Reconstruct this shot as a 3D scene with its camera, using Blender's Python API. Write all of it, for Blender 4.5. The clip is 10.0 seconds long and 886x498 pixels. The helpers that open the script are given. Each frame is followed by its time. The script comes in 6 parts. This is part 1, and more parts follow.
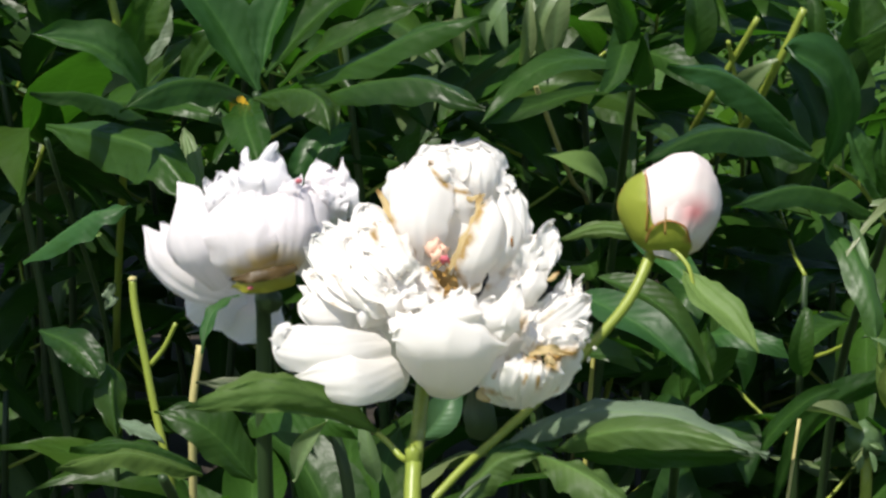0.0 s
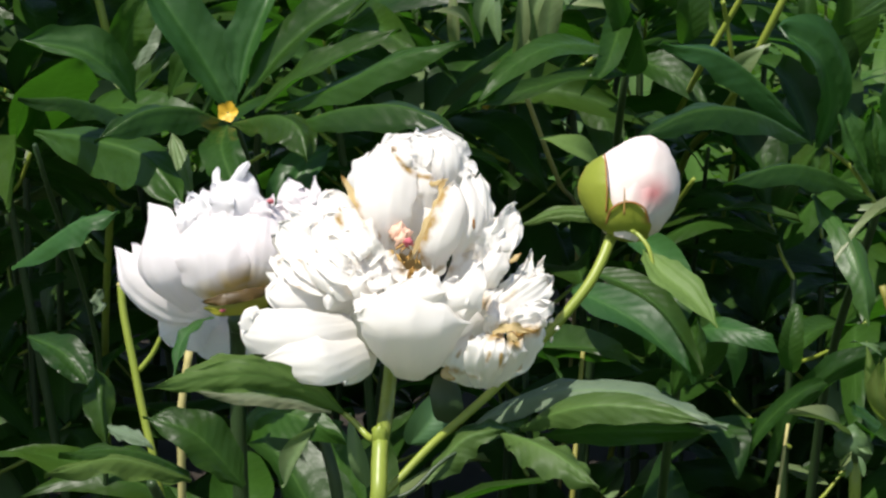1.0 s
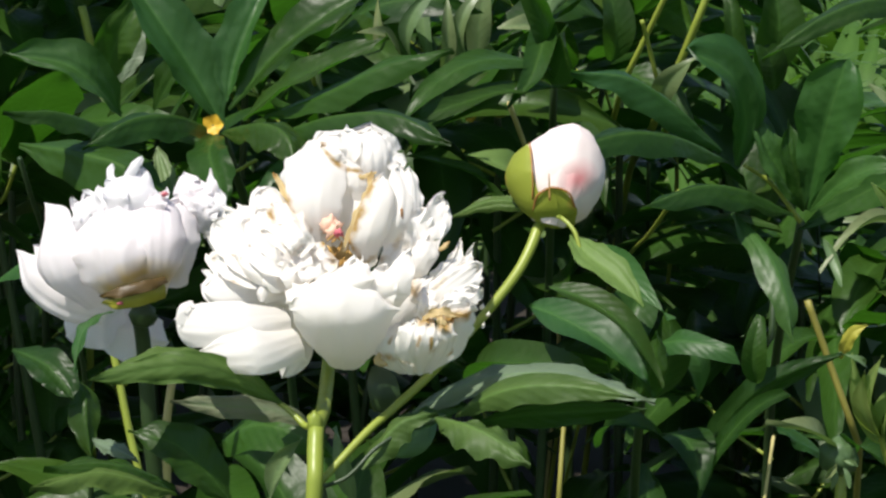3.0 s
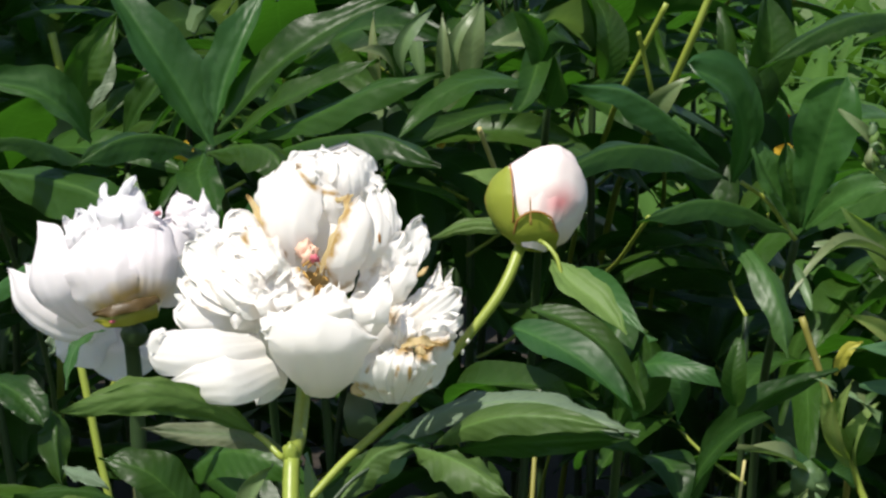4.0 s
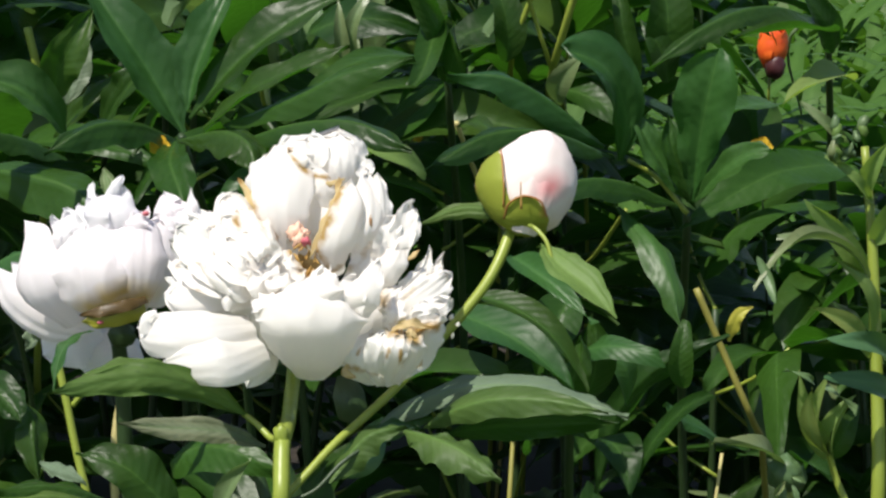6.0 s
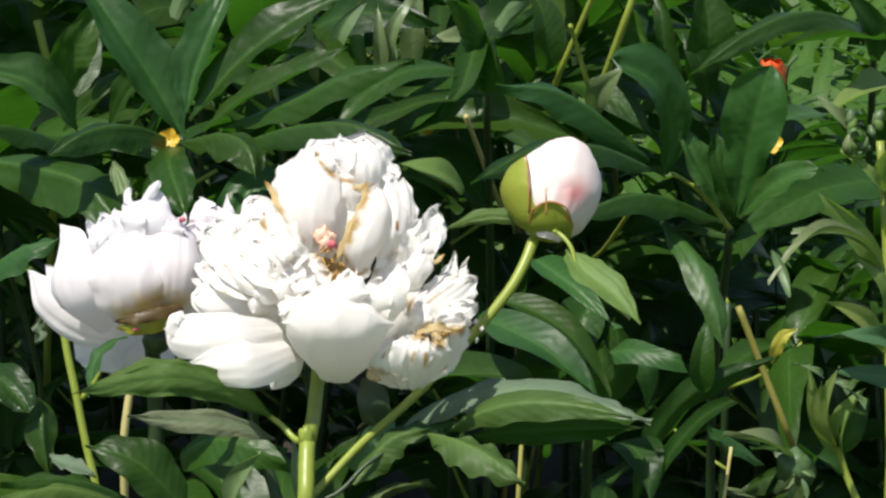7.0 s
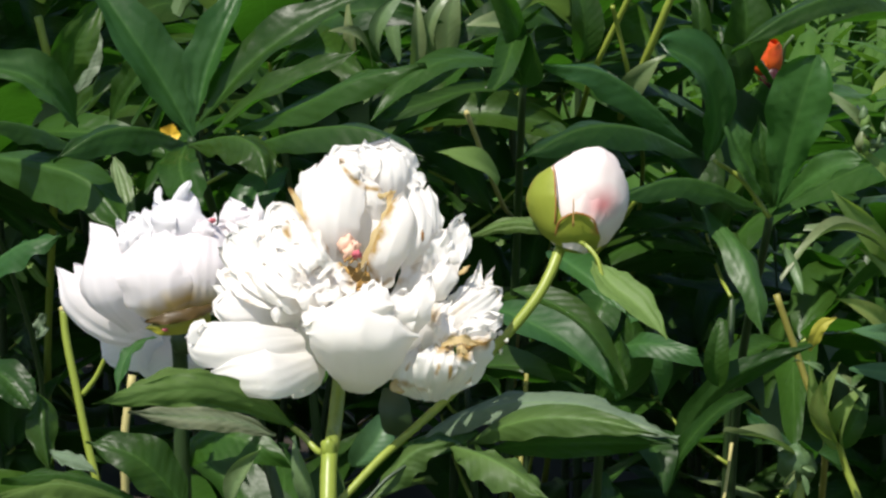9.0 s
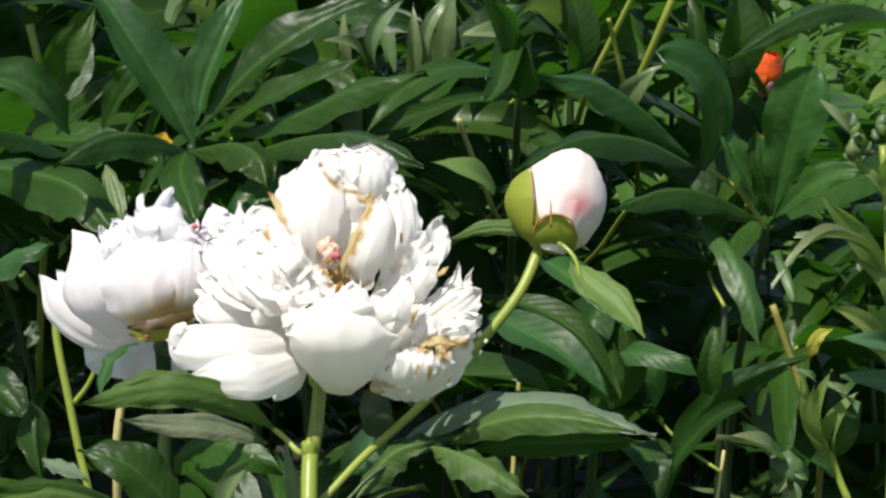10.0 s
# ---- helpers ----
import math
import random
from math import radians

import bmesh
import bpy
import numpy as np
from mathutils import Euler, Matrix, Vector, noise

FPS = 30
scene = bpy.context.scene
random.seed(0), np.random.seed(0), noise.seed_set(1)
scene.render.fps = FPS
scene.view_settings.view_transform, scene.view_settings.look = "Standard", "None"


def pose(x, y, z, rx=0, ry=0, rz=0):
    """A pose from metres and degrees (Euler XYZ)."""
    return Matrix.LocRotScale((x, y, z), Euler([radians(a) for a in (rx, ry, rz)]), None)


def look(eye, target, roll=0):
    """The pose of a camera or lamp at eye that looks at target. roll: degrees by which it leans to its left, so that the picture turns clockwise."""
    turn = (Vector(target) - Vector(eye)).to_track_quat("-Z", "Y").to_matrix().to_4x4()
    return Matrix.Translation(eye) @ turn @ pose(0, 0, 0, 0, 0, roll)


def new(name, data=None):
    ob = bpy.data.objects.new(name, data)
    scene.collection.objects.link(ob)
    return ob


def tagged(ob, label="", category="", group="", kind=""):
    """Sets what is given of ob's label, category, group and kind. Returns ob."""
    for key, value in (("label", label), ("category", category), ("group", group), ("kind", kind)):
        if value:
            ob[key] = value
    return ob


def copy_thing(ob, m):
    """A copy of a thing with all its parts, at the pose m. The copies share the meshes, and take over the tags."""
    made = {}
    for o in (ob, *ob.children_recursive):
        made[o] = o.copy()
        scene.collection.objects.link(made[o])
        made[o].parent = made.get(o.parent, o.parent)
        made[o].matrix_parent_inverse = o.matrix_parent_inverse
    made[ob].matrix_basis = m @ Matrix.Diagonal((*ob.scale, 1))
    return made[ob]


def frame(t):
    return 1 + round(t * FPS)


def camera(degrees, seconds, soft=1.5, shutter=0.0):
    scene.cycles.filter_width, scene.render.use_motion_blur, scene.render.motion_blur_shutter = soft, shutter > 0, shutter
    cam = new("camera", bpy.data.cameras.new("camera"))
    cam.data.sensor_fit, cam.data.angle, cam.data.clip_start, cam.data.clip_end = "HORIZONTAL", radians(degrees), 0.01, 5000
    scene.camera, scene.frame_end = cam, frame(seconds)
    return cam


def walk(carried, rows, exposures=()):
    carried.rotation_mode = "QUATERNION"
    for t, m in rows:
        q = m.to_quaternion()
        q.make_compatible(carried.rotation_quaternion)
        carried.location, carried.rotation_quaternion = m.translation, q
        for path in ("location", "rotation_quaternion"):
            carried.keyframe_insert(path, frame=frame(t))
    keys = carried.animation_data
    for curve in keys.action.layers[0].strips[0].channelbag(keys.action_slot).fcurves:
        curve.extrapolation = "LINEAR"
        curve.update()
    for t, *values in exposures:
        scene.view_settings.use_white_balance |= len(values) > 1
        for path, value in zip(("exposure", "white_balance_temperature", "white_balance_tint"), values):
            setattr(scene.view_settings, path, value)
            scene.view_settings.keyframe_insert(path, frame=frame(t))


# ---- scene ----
cam = camera(22, 10.0, soft=2.5, shutter=0.4)
walk(cam, [
    (0.0, pose(0.0, -1.0, 1.0, 75.304, 0, 1.570)),
    (0.5, pose(0.0, -1.0, 1.0, 75.355, 0, 1.439)),
    (1.0, pose(0.0, -1.0, 1.0, 75.435, 0, 1.278)),
    (1.5, pose(0.0, -1.0, 1.0, 75.494, 0, 1.000)),
    (2.0, pose(0.0, -1.0, 1.0, 75.623, 0, 0.721)),
    (2.5, pose(0.0, -1.0, 1.0, 75.676, 0, 0.779)),
    (2.7, pose(0.0, -1.0, 1.0, 75.680, 0, 0.939)),
    (4.0, pose(0.0, -1.0, 1.0, 76.400, 0, 0.140)),
    (4.5, pose(0.0, -1.0, 1.0, 76.580, 0, -0.331)),
    (5.0, pose(0.0, -1.0, 1.0, 76.412, 0, -0.343)),
    (5.5, pose(0.0, -1.0, 1.0, 76.320, 0, -0.488)),
    (7.0, pose(0.0, -1.0, 1.0, 76.081, 0, -0.206)),
    (7.5, pose(0.0, -1.0, 1.0, 76.017, 0, -0.059)),
    (8.0, pose(0.0, -1.0, 1.0, 76.000, 0, -0.000)),
    (8.5, pose(0.0, -1.0, 1.0, 76.005, 0, -0.102)),
    (9.0, pose(0.0, -1.0, 1.0, 75.982, 0, -0.190)),
    (9.5, pose(0.0, -1.0, 1.0, 76.012, 0, -0.234)),
    (10.0, pose(0.0, -1.0, 1.0, 76.175, 0, -0.398)),
])

# ---- sky, sun ----
TO_SUN = Vector((-0.30, -0.32, 0.87)).normalized()
world = bpy.data.worlds.new("sky")
scene.world = world
world.use_nodes = True
wn = world.node_tree.nodes
sky = wn.new("ShaderNodeTexSky")
sky.sky_type = "NISHITA"
sky.sun_disc = False
sky.sun_elevation = math.asin(TO_SUN.z)
sky.sun_rotation = math.atan2(TO_SUN.x, TO_SUN.y)
world.node_tree.links.new(sky.outputs[0], wn["Background"].inputs[0])
wn["Background"].inputs[1].default_value = 0.104
sun_data = bpy.data.lights.new("sun", "SUN")
sun_data.energy = 5.0
sun_data.angle = radians(0.53)
sun_data.color = (1.0, 0.95, 0.865)
sun = new("sun", sun_data)
sun.matrix_world = look((0, 0, 0), -TO_SUN)
sun.location = TO_SUN * 20
scene.view_settings.exposure = 0.25


# ---- materials ----
def material(name):
    m = bpy.data.materials.new(name)
    m.use_nodes = True
    return m, m.node_tree.nodes, m.node_tree.links


def ramp(nodes, stops, mode="LINEAR"):
    r = nodes.new("ShaderNodeValToRGB")
    r.color_ramp.interpolation = mode
    while len(r.color_ramp.elements) < len(stops):
        r.color_ramp.elements.new(0.5)
    for e, (p, c) in zip(r.color_ramp.elements, stops):
        e.position, e.color = p, (*c, 1)
    return r


def mix_colour(nodes, links, a, b, fac, mode="MIX"):
    n = nodes.new("ShaderNodeMix")
    n.data_type, n.blend_type = "RGBA", mode
    for socket, value in ((n.inputs[0], fac), (n.inputs[6], a), (n.inputs[7], b)):
        if isinstance(value, (int, float)):
            socket.default_value = value
        elif isinstance(value, tuple):
            socket.default_value = (*value, 1)
        else:
            links.new(value, socket)
    return n.outputs[2]


def maths(nodes, links, op, a, b=0.0, c=0.0):
    n = nodes.new("ShaderNodeMath")
    n.operation = op
    for i, v in enumerate((a, b, c)):
        if isinstance(v, (int, float)):
            n.inputs[i].default_value = v
        else:
            links.new(v, n.inputs[i])
    return n.outputs[0]


def noise_tex(nodes, links, scale, detail=4, coord=None, rough=0.55):
    n = nodes.new("ShaderNodeTexNoise")
    n.inputs["Scale"].default_value, n.inputs["Detail"].default_value = scale, detail
    n.inputs["Roughness"].default_value = rough
    if coord is None:
        c = nodes.new("ShaderNodeTexCoord")
        coord = c.outputs["Object"]
    links.new(coord, n.inputs["Vector"])
    return n


def leaf_material(name, dark, light, rough=0.43, through_colour=(0.10, 0.22, 0.02), through_part=0.22, veins=1.0, gloss=0.5, relief=0.22):
    """Leaf blade: green that varies from leaf to leaf, paler midrib and side veins, waxy gloss, light that shines through."""
    m, n, l = material(name)
    bsdf = n["Principled BSDF"]
    uv = n.new("ShaderNodeUVMap")
    uv.uv_map = "blade"
    sep = n.new("ShaderNodeSeparateXYZ")
    l.new(uv.outputs[0], sep.inputs[0])
    across = maths(n, l, "ABSOLUTE", maths(n, l, "SUBTRACT", sep.outputs[0], 0.5))
    info = n.new("ShaderNodeObjectInfo")
    big = noise_tex(n, l, 28, 3)
    fine = noise_tex(n, l, 260, 5)
    tone = maths(n, l, "ADD", maths(n, l, "MULTIPLY", maths(n, l, "POWER", info.outputs["Random"], 2.2), 0.8), maths(n, l, "MULTIPLY", big.outputs[0], 0.36))
    base = mix_colour(n, l, dark, light, tone)
    olive = maths(n, l, "FRACT", maths(n, l, "MULTIPLY", info.outputs["Random"], 17.3))
    base = mix_colour(n, l, base, tuple((light[0] * 1.5, light[1] * 0.95, light[2] * 0.9)), maths(n, l, "MULTIPLY", maths(n, l, "POWER", olive, 2.0), 0.6))
    base = mix_colour(n, l, base, tuple(c * 0.55 for c in dark), maths(n, l, "MULTIPLY", maths(n, l, "GREATER_THAN", fine.outputs[0], 0.63), 0.35))
    # paler along the middle, the midrib's sheen put into the colour, and mottled
    middle = maths(n, l, "POWER", maths(n, l, "SUBTRACT", 1.0, maths(n, l, "MULTIPLY", across, 2.0)), 2.0)
    middle = maths(n, l, "MULTIPLY", middle, maths(n, l, "SUBTRACT", 1.5, sep.outputs[1]))
    mottle = noise_tex(n, l, 110, 3)
    pale = maths(n, l, "MULTIPLY", maths(n, l, "ADD", maths(n, l, "MULTIPLY", middle, 0.85), maths(n, l, "MULTIPLY", mottle.outputs[0], 0.35)), 0.42)
    base = mix_colour(n, l, base, tuple(min(1.0, c * 1.5 + 0.012) for c in light), pale)
    # midrib and the side veins that leave it at a slant
    rib = maths(n, l, "LESS_THAN", across, 0.018)
    slant = maths(n, l, "SUBTRACT", maths(n, l, "MULTIPLY", sep.outputs[1], 11.0), maths(n, l, "MULTIPLY", across, 3.8))
    wobble = maths(n, l, "ADD", slant, maths(n, l, "MULTIPLY", big.outputs[0], 0.6))
    saw = maths(n, l, "FRACT", wobble)
    side = maths(n, l, "LESS_THAN", maths(n, l, "ABSOLUTE", maths(n, l, "SUBTRACT", saw, 0.5)), 0.05)
    vein = maths(n, l, "MAXIMUM", rib, maths(n, l, "MULTIPLY", side, 0.22))
    base = mix_colour(n, l, base, (0.12, 0.24, 0.05), maths(n, l, "MULTIPLY", vein, 0.3 * veins))
    l.new(base, bsdf.inputs["Base Color"])
    bsdf.inputs["Specular IOR Level"].default_value = gloss
    patch = noise_tex(n, l, 60, 4)
    rr = maths(n, l, "ADD", maths(n, l, "MULTIPLY", patch.outputs[0], 0.3), rough - 0.15)
    l.new(rr, bsdf.inputs["Roughness"])
    # relief: quilted between the veins
    hump = maths(n, l, "ABSOLUTE", maths(n, l, "SUBTRACT", saw, 0.5))
    height = maths(n, l, "ADD", maths(n, l, "MULTIPLY", hump, -0.55), maths(n, l, "MULTIPLY", fine.outputs[0], 0.25))
    height = maths(n, l, "SUBTRACT", height, maths(n, l, "MULTIPLY", rib, 0.5))
    height = maths(n, l, "ADD", maths(n, l, "ADD", height, maths(n, l, "MULTIPLY", patch.outputs[0], 1.6)), maths(n, l, "MULTIPLY", big.outputs[0], 7.0))
    bump = n.new("ShaderNodeBump")
    bump.inputs["Strength"].default_value, bump.inputs["Distance"].default_value = relief, 0.0012
    l.new(height, bump.inputs["Height"])
    l.new(bump.outputs[0], bsdf.inputs["Normal"])
    tr = n.new("ShaderNodeBsdfTranslucent")
    tr.inputs[0].default_value = (*through_colour, 1)
    mx = n.new("ShaderNodeMixShader")
    mx.inputs[0].default_value = through_part
    l.new(bsdf.outputs[0], mx.inputs[1])
    l.new(tr.outputs[0], mx.inputs[2])
    l.new(mx.outputs[0], n["Material Output"].inputs[0])
    return m


def petal_material(name, colour, blush, withered, through_part=0.38, stains=(), tint=(0.54, 0.35, 0.09), blotchy=2.4):
    """Petal: thin white tissue, fine lengthwise streaks, browned edges where it withers."""
    m, n, l = material(name)
    bsdf = n["Principled BSDF"]
    uv = n.new("ShaderNodeUVMap")
    uv.uv_map = "blade"
    sep = n.new("ShaderNodeSeparateXYZ")
    l.new(uv.outputs[0], sep.inputs[0])
    big = noise_tex(n, l, 45, 3)
    stretch = n.new("ShaderNodeMapping")
    stretch.inputs["Scale"].default_value = (60, 5, 1)
    l.new(uv.outputs[0], stretch.inputs["Vector"])
    streak = noise_tex(n, l, 1.0, 4, stretch.outputs[0])
    col = mix_colour(n, l, colour, blush, maths(n, l, "MULTIPLY", big.outputs[0], 0.7))
    col = mix_colour(n, l, col, tuple(c * 0.97 for c in colour), streak.outputs[0])
    if withered:
        edge = maths(n, l, "ABSOLUTE", maths(n, l, "SUBTRACT", sep.outputs[0], 0.5))
        edge = maths(n, l, "MAXIMUM", maths(n, l, "MULTIPLY", edge, 2.0), maths(n, l, "POWER", sep.outputs[1], 2.0))
        spot = noise_tex(n, l, 70, 5)
        reach = maths(n, l, "ADD", edge, maths(n, l, "MULTIPLY", maths(n, l, "SUBTRACT", spot.outputs[0], 0.5), 2.4))
        r = ramp(n, ((0.0, (0, 0, 0)), (0.74, (0, 0, 0)), (1.0, (0.85, 0.85, 0.85))) if withered < 0.75 else ((0.0, (0, 0, 0)), (0.55, (0, 0, 0)), (0.95, (1, 1, 1))))
        l.new(maths(n, l, "MULTIPLY", reach, 0.72), r.inputs[0])
        tan = mix_colour(n, l, (0.55, 0.36, 0.10), (0.30, 0.14, 0.03), spot.outputs[0])
        col = mix_colour(n, l, col, tan, r.outputs[0])
    if stains:
        place_of = n.new("ShaderNodeTexCoord")
        flat = n.new("ShaderNodeMapping")
        flat.inputs["Scale"].default_value = (1, 0.3, 1)
        l.new(place_of.outputs["Object"], flat.inputs[0])
        blot = noise_tex(n, l, 150, 5)
        near = 9.0
        for start, end, radius in stains:
            # distance to the streak's line, little affected by depth
            along = Vector(((end - start).x, 0.3 * (end - start).y, (end - start).z))
            rel = n.new("ShaderNodeVectorMath")
            rel.operation = "SUBTRACT"
            l.new(flat.outputs[0], rel.inputs[0])
            rel.inputs[1].default_value = (start.x, start.y * 0.3, start.z)
            dot = n.new("ShaderNodeVectorMath")
            dot.operation = "DOT_PRODUCT"
            l.new(rel.outputs[0], dot.inputs[0])
            dot.inputs[1].default_value = along / max(along.length_squared, 1e-9)
            t = n.new("ShaderNodeClamp")
            l.new(dot.outputs["Value"], t.inputs[0])
            foot = n.new("ShaderNodeVectorMath")
            foot.operation = "SCALE"
            foot.inputs[0].default_value = along
            l.new(t.outputs[0], foot.inputs["Scale"])
            dist = n.new("ShaderNodeVectorMath")
            dist.operation = "DISTANCE"
            l.new(rel.outputs[0], dist.inputs[0])
            l.new(foot.outputs[0], dist.inputs[1])
            near = maths(n, l, "MINIMUM", near, maths(n, l, "DIVIDE", dist.outputs["Value"], radius * 1.15))
        near = maths(n, l, "ADD", near, maths(n, l, "MULTIPLY", maths(n, l, "SUBTRACT", blot.outputs[0], 0.5), blotchy))
        r = ramp(n, ((0.10, (0.95, 0.95, 0.95)), (0.5, (0.45, 0.45, 0.45)), (1.0, (0, 0, 0))))
        l.new(near, r.inputs[0])
        deep = mix_colour(n, l, tint, (tint[0] * 0.6, tint[1] * 0.5, tint[2] * 0.45), maths(n, l, "MULTIPLY", blot.outputs[0], 0.9))
        col = mix_colour(n, l, col, deep, r.outputs[0])
    l.new(col, bsdf.inputs["Base Color"])
    bsdf.inputs["Roughness"].default_value = 0.55
    bsdf.inputs["Specular IOR Level"].default_value = 0.3
    bump = n.new("ShaderNodeBump")
    bump.inputs["Strength"].default_value, bump.inputs["Distance"].default_value = 0.5, 0.0012
    crumple = noise_tex(n, l, 110, 4)
    h = maths(n, l, "ADD", maths(n, l, "MULTIPLY", streak.outputs[0], 0.05), maths(n, l, "MULTIPLY", crumple.outputs[0], 0.7))
    l.new(h, bump.inputs["Height"])
    l.new(bump.outputs[0], bsdf.inputs["Normal"])
    tr = n.new("ShaderNodeBsdfTranslucent")
    l.new(col, tr.inputs[0])
    mx = n.new("ShaderNodeMixShader")
    mx.inputs[0].default_value = through_part
    l.new(bsdf.outputs[0], mx.inputs[1])
    l.new(tr.outputs[0], mx.inputs[2])
    l.new(mx.outputs[0], n["Material Output"].inputs[0])
    return m


def plain_material(name, a, b, rough=0.5, scale=60, bump_strength=0.3, stretch=(1, 1, 1)):
    m, n, l = material(name)
    bsdf = n["Principled BSDF"]
    co = n.new("ShaderNodeTexCoord")
    mp = n.new("ShaderNodeMapping")
    mp.inputs["Scale"].default_value = stretch
    l.new(co.outputs["Object"], mp.inputs[0])
    t = noise_tex(n, l, scale, 5, mp.outputs[0])
    info = n.new("ShaderNodeObjectInfo")
    f = maths(n, l, "ADD", maths(n, l, "MULTIPLY", info.outputs["Random"], 0.3), maths(n, l, "MULTIPLY", t.outputs[0], 0.75))
    l.new(mix_colour(n, l, a, b, f), bsdf.inputs["Base Color"])
    bsdf.inputs["Roughness"].default_value = rough
    bump = n.new("ShaderNodeBump")
    bump.inputs["Strength"].default_value, bump.inputs["Distance"].default_value = bump_strength, 0.002
    l.new(t.outputs[0], bump.inputs["Height"])
    l.new(bump.outputs[0], bsdf.inputs["Normal"])
    return m


LEAF = leaf_material("peony_leaf", (0.0028, 0.014, 0.002), (0.026, 0.074, 0.008), rough=0.40, gloss=0.28, veins=0.7, through_colour=(0.07, 0.25, 0.014), through_part=0.27, relief=0.4)
LEAF_PALE = leaf_material("pale_leaf", (0.08, 0.15, 0.06), (0.14, 0.21, 0.09), rough=0.42, through_colour=(0.16, 0.28, 0.05), through_part=0.28)
# glossier, lighter copy of the peony leaf; part of its sheen is base colour
LEAF_SHEEN = leaf_material("sheen_leaf", (0.009, 0.044, 0.008), (0.034, 0.104, 0.018), rough=0.47, gloss=0.42, veins=0.7, through_colour=(0.07, 0.25, 0.014), through_part=0.27, relief=0.35)
LEAF_NEAR = leaf_material("veined_leaf", (0.022, 0.058, 0.012), (0.070, 0.130, 0.022), rough=0.55, gloss=0.35, veins=1.4, relief=0.3)
LEAF_YOUNG = leaf_material("young_leaf", (0.12, 0.21, 0.05), (0.185, 0.28, 0.08), rough=0.58, gloss=0.35, through_colour=(0.30, 0.46, 0.05), through_part=0.42)
LEAF_BLUE = leaf_material("waxy_leaf", (0.040, 0.105, 0.040), (0.075, 0.16, 0.065), rough=0.45, veins=0.8)
LEAF_UNDER = leaf_material("leaf_underside", (0.070, 0.120, 0.072), (0.125, 0.180, 0.110), rough=0.5, gloss=0.4, veins=1.2, relief=0.4)
FOOT = Vector((-0.100, 0.020, 0.0))
# browned streaks on the old bloom: from, to, half width
STREAKS = (
    ((-0.0145, -0.0485, 0.7859), (-0.0201, -0.0610, 0.7730), 0.0030), ((-0.0201, -0.0610, 0.7730), (-0.0288, -0.0627, 0.7581), 0.0042), ((-0.0259, -0.0648, 0.7577), (-0.0202, -0.0631, 0.7481), 0.0026), ((-0.0202, -0.0631, 0.7481), (-0.0094, -0.0646, 0.7502), 0.0026), ((-0.0094, -0.0646, 0.7502), (-0.0029, -0.0644, 0.7596), 0.0018),
    ((-0.0590, -0.0357, 0.7838), (-0.0456, -0.0516, 0.7613), 0.0026), ((-0.0599, -0.0489, 0.7719), (-0.0590, -0.0521, 0.7674), 0.0022), ((-0.0551, -0.0543, 0.7669), (-0.0511, -0.0572, 0.7637), 0.0013), ((-0.0365, -0.0389, 0.7957), (-0.0282, -0.0411, 0.7868), 0.0014), ((-0.0282, -0.0411, 0.7868), (-0.0166, -0.0416, 0.7849), 0.0015),
    ((-0.0019, -0.0620, 0.7775), (-0.0019, -0.0669, 0.7577), 0.0010), ((-0.0010, -0.0691, 0.7405), (0.0019, -0.0741, 0.7370), 0.0036), ((0.0057, -0.0883, 0.7297), (0.0239, -0.0842, 0.7295), 0.0030), ((0.0126, -0.0949, 0.7283), (0.0154, -0.0953, 0.7264), 0.0026), ((-0.0142, -0.0900, 0.7145), (-0.0021, -0.0914, 0.7090), 0.0022),
    ((0.0014, -0.0972, 0.7148), (0.0047, -0.0949, 0.7239), 0.0010), ((0.0080, -0.0949, 0.7116), (0.0094, -0.0962, 0.7230), 0.0009), ((0.0124, -0.0734, 0.7397), (0.0153, -0.0708, 0.7420), 0.0022), ((-0.0092, -0.0888, 0.7195), (-0.0061, -0.0876, 0.7241), 0.0008), ((0.0156, -0.0867, 0.7115), (0.0209, -0.0847, 0.7195), 0.0009),
    ((-0.0376, -0.0581, 0.7599), (-0.0321, -0.0661, 0.7526), 0.0026), ((-0.0340, -0.0814, 0.7493), (-0.0306, -0.0761, 0.7540), 0.0012),
)
STAINS = [(Vector(p) - FOOT, Vector(q) - FOOT, r) for p, q, r in STREAKS]
PETAL = petal_material("white_petal", (0.952, 0.917, 0.875), (0.942, 0.902, 0.85), 0, 0.40, stains=STAINS)
PETAL_WORN = petal_material("withered_petal", (0.925, 0.90, 0.86), (0.905, 0.865, 0.80), 0.4, 0.40, stains=STAINS)
PETAL_BROWN = petal_material("browned_petal", (0.66, 0.52, 0.27), (0.50, 0.35, 0.13), 0.9)
PETAL_FRESH = petal_material("fresh_petal", (0.87, 0.85, 0.86), (0.86, 0.83, 0.85), 0)
BASES = [(Vector(p) - Vector((-0.115, 0.075, 0.0)), Vector(q) - Vector((-0.115, 0.075, 0.0)), r) for p, q, r in (((-0.1243, -0.0022, 0.7197), (-0.1001, 0.0007, 0.7229), 0.0085), ((-0.1164, -0.0032, 0.7240), (-0.1087, -0.0025, 0.7265), 0.0080))]
PETAL_LILAC = petal_material("blush_petal", (0.91, 0.865, 0.875), (0.90, 0.825, 0.845), 0, stains=BASES, tint=(0.80, 0.62, 0.22), blotchy=0.5)
PETAL_BUD = petal_material("bud_petal", (0.88, 0.77, 0.73), (0.86, 0.70, 0.66), 0, 0.12, [(Vector((0.075, -0.047, 0.779)) - FOOT, Vector((0.0755, -0.047, 0.7795)) - FOOT, 0.0084)], (0.84, 0.31, 0.33), 0.3)
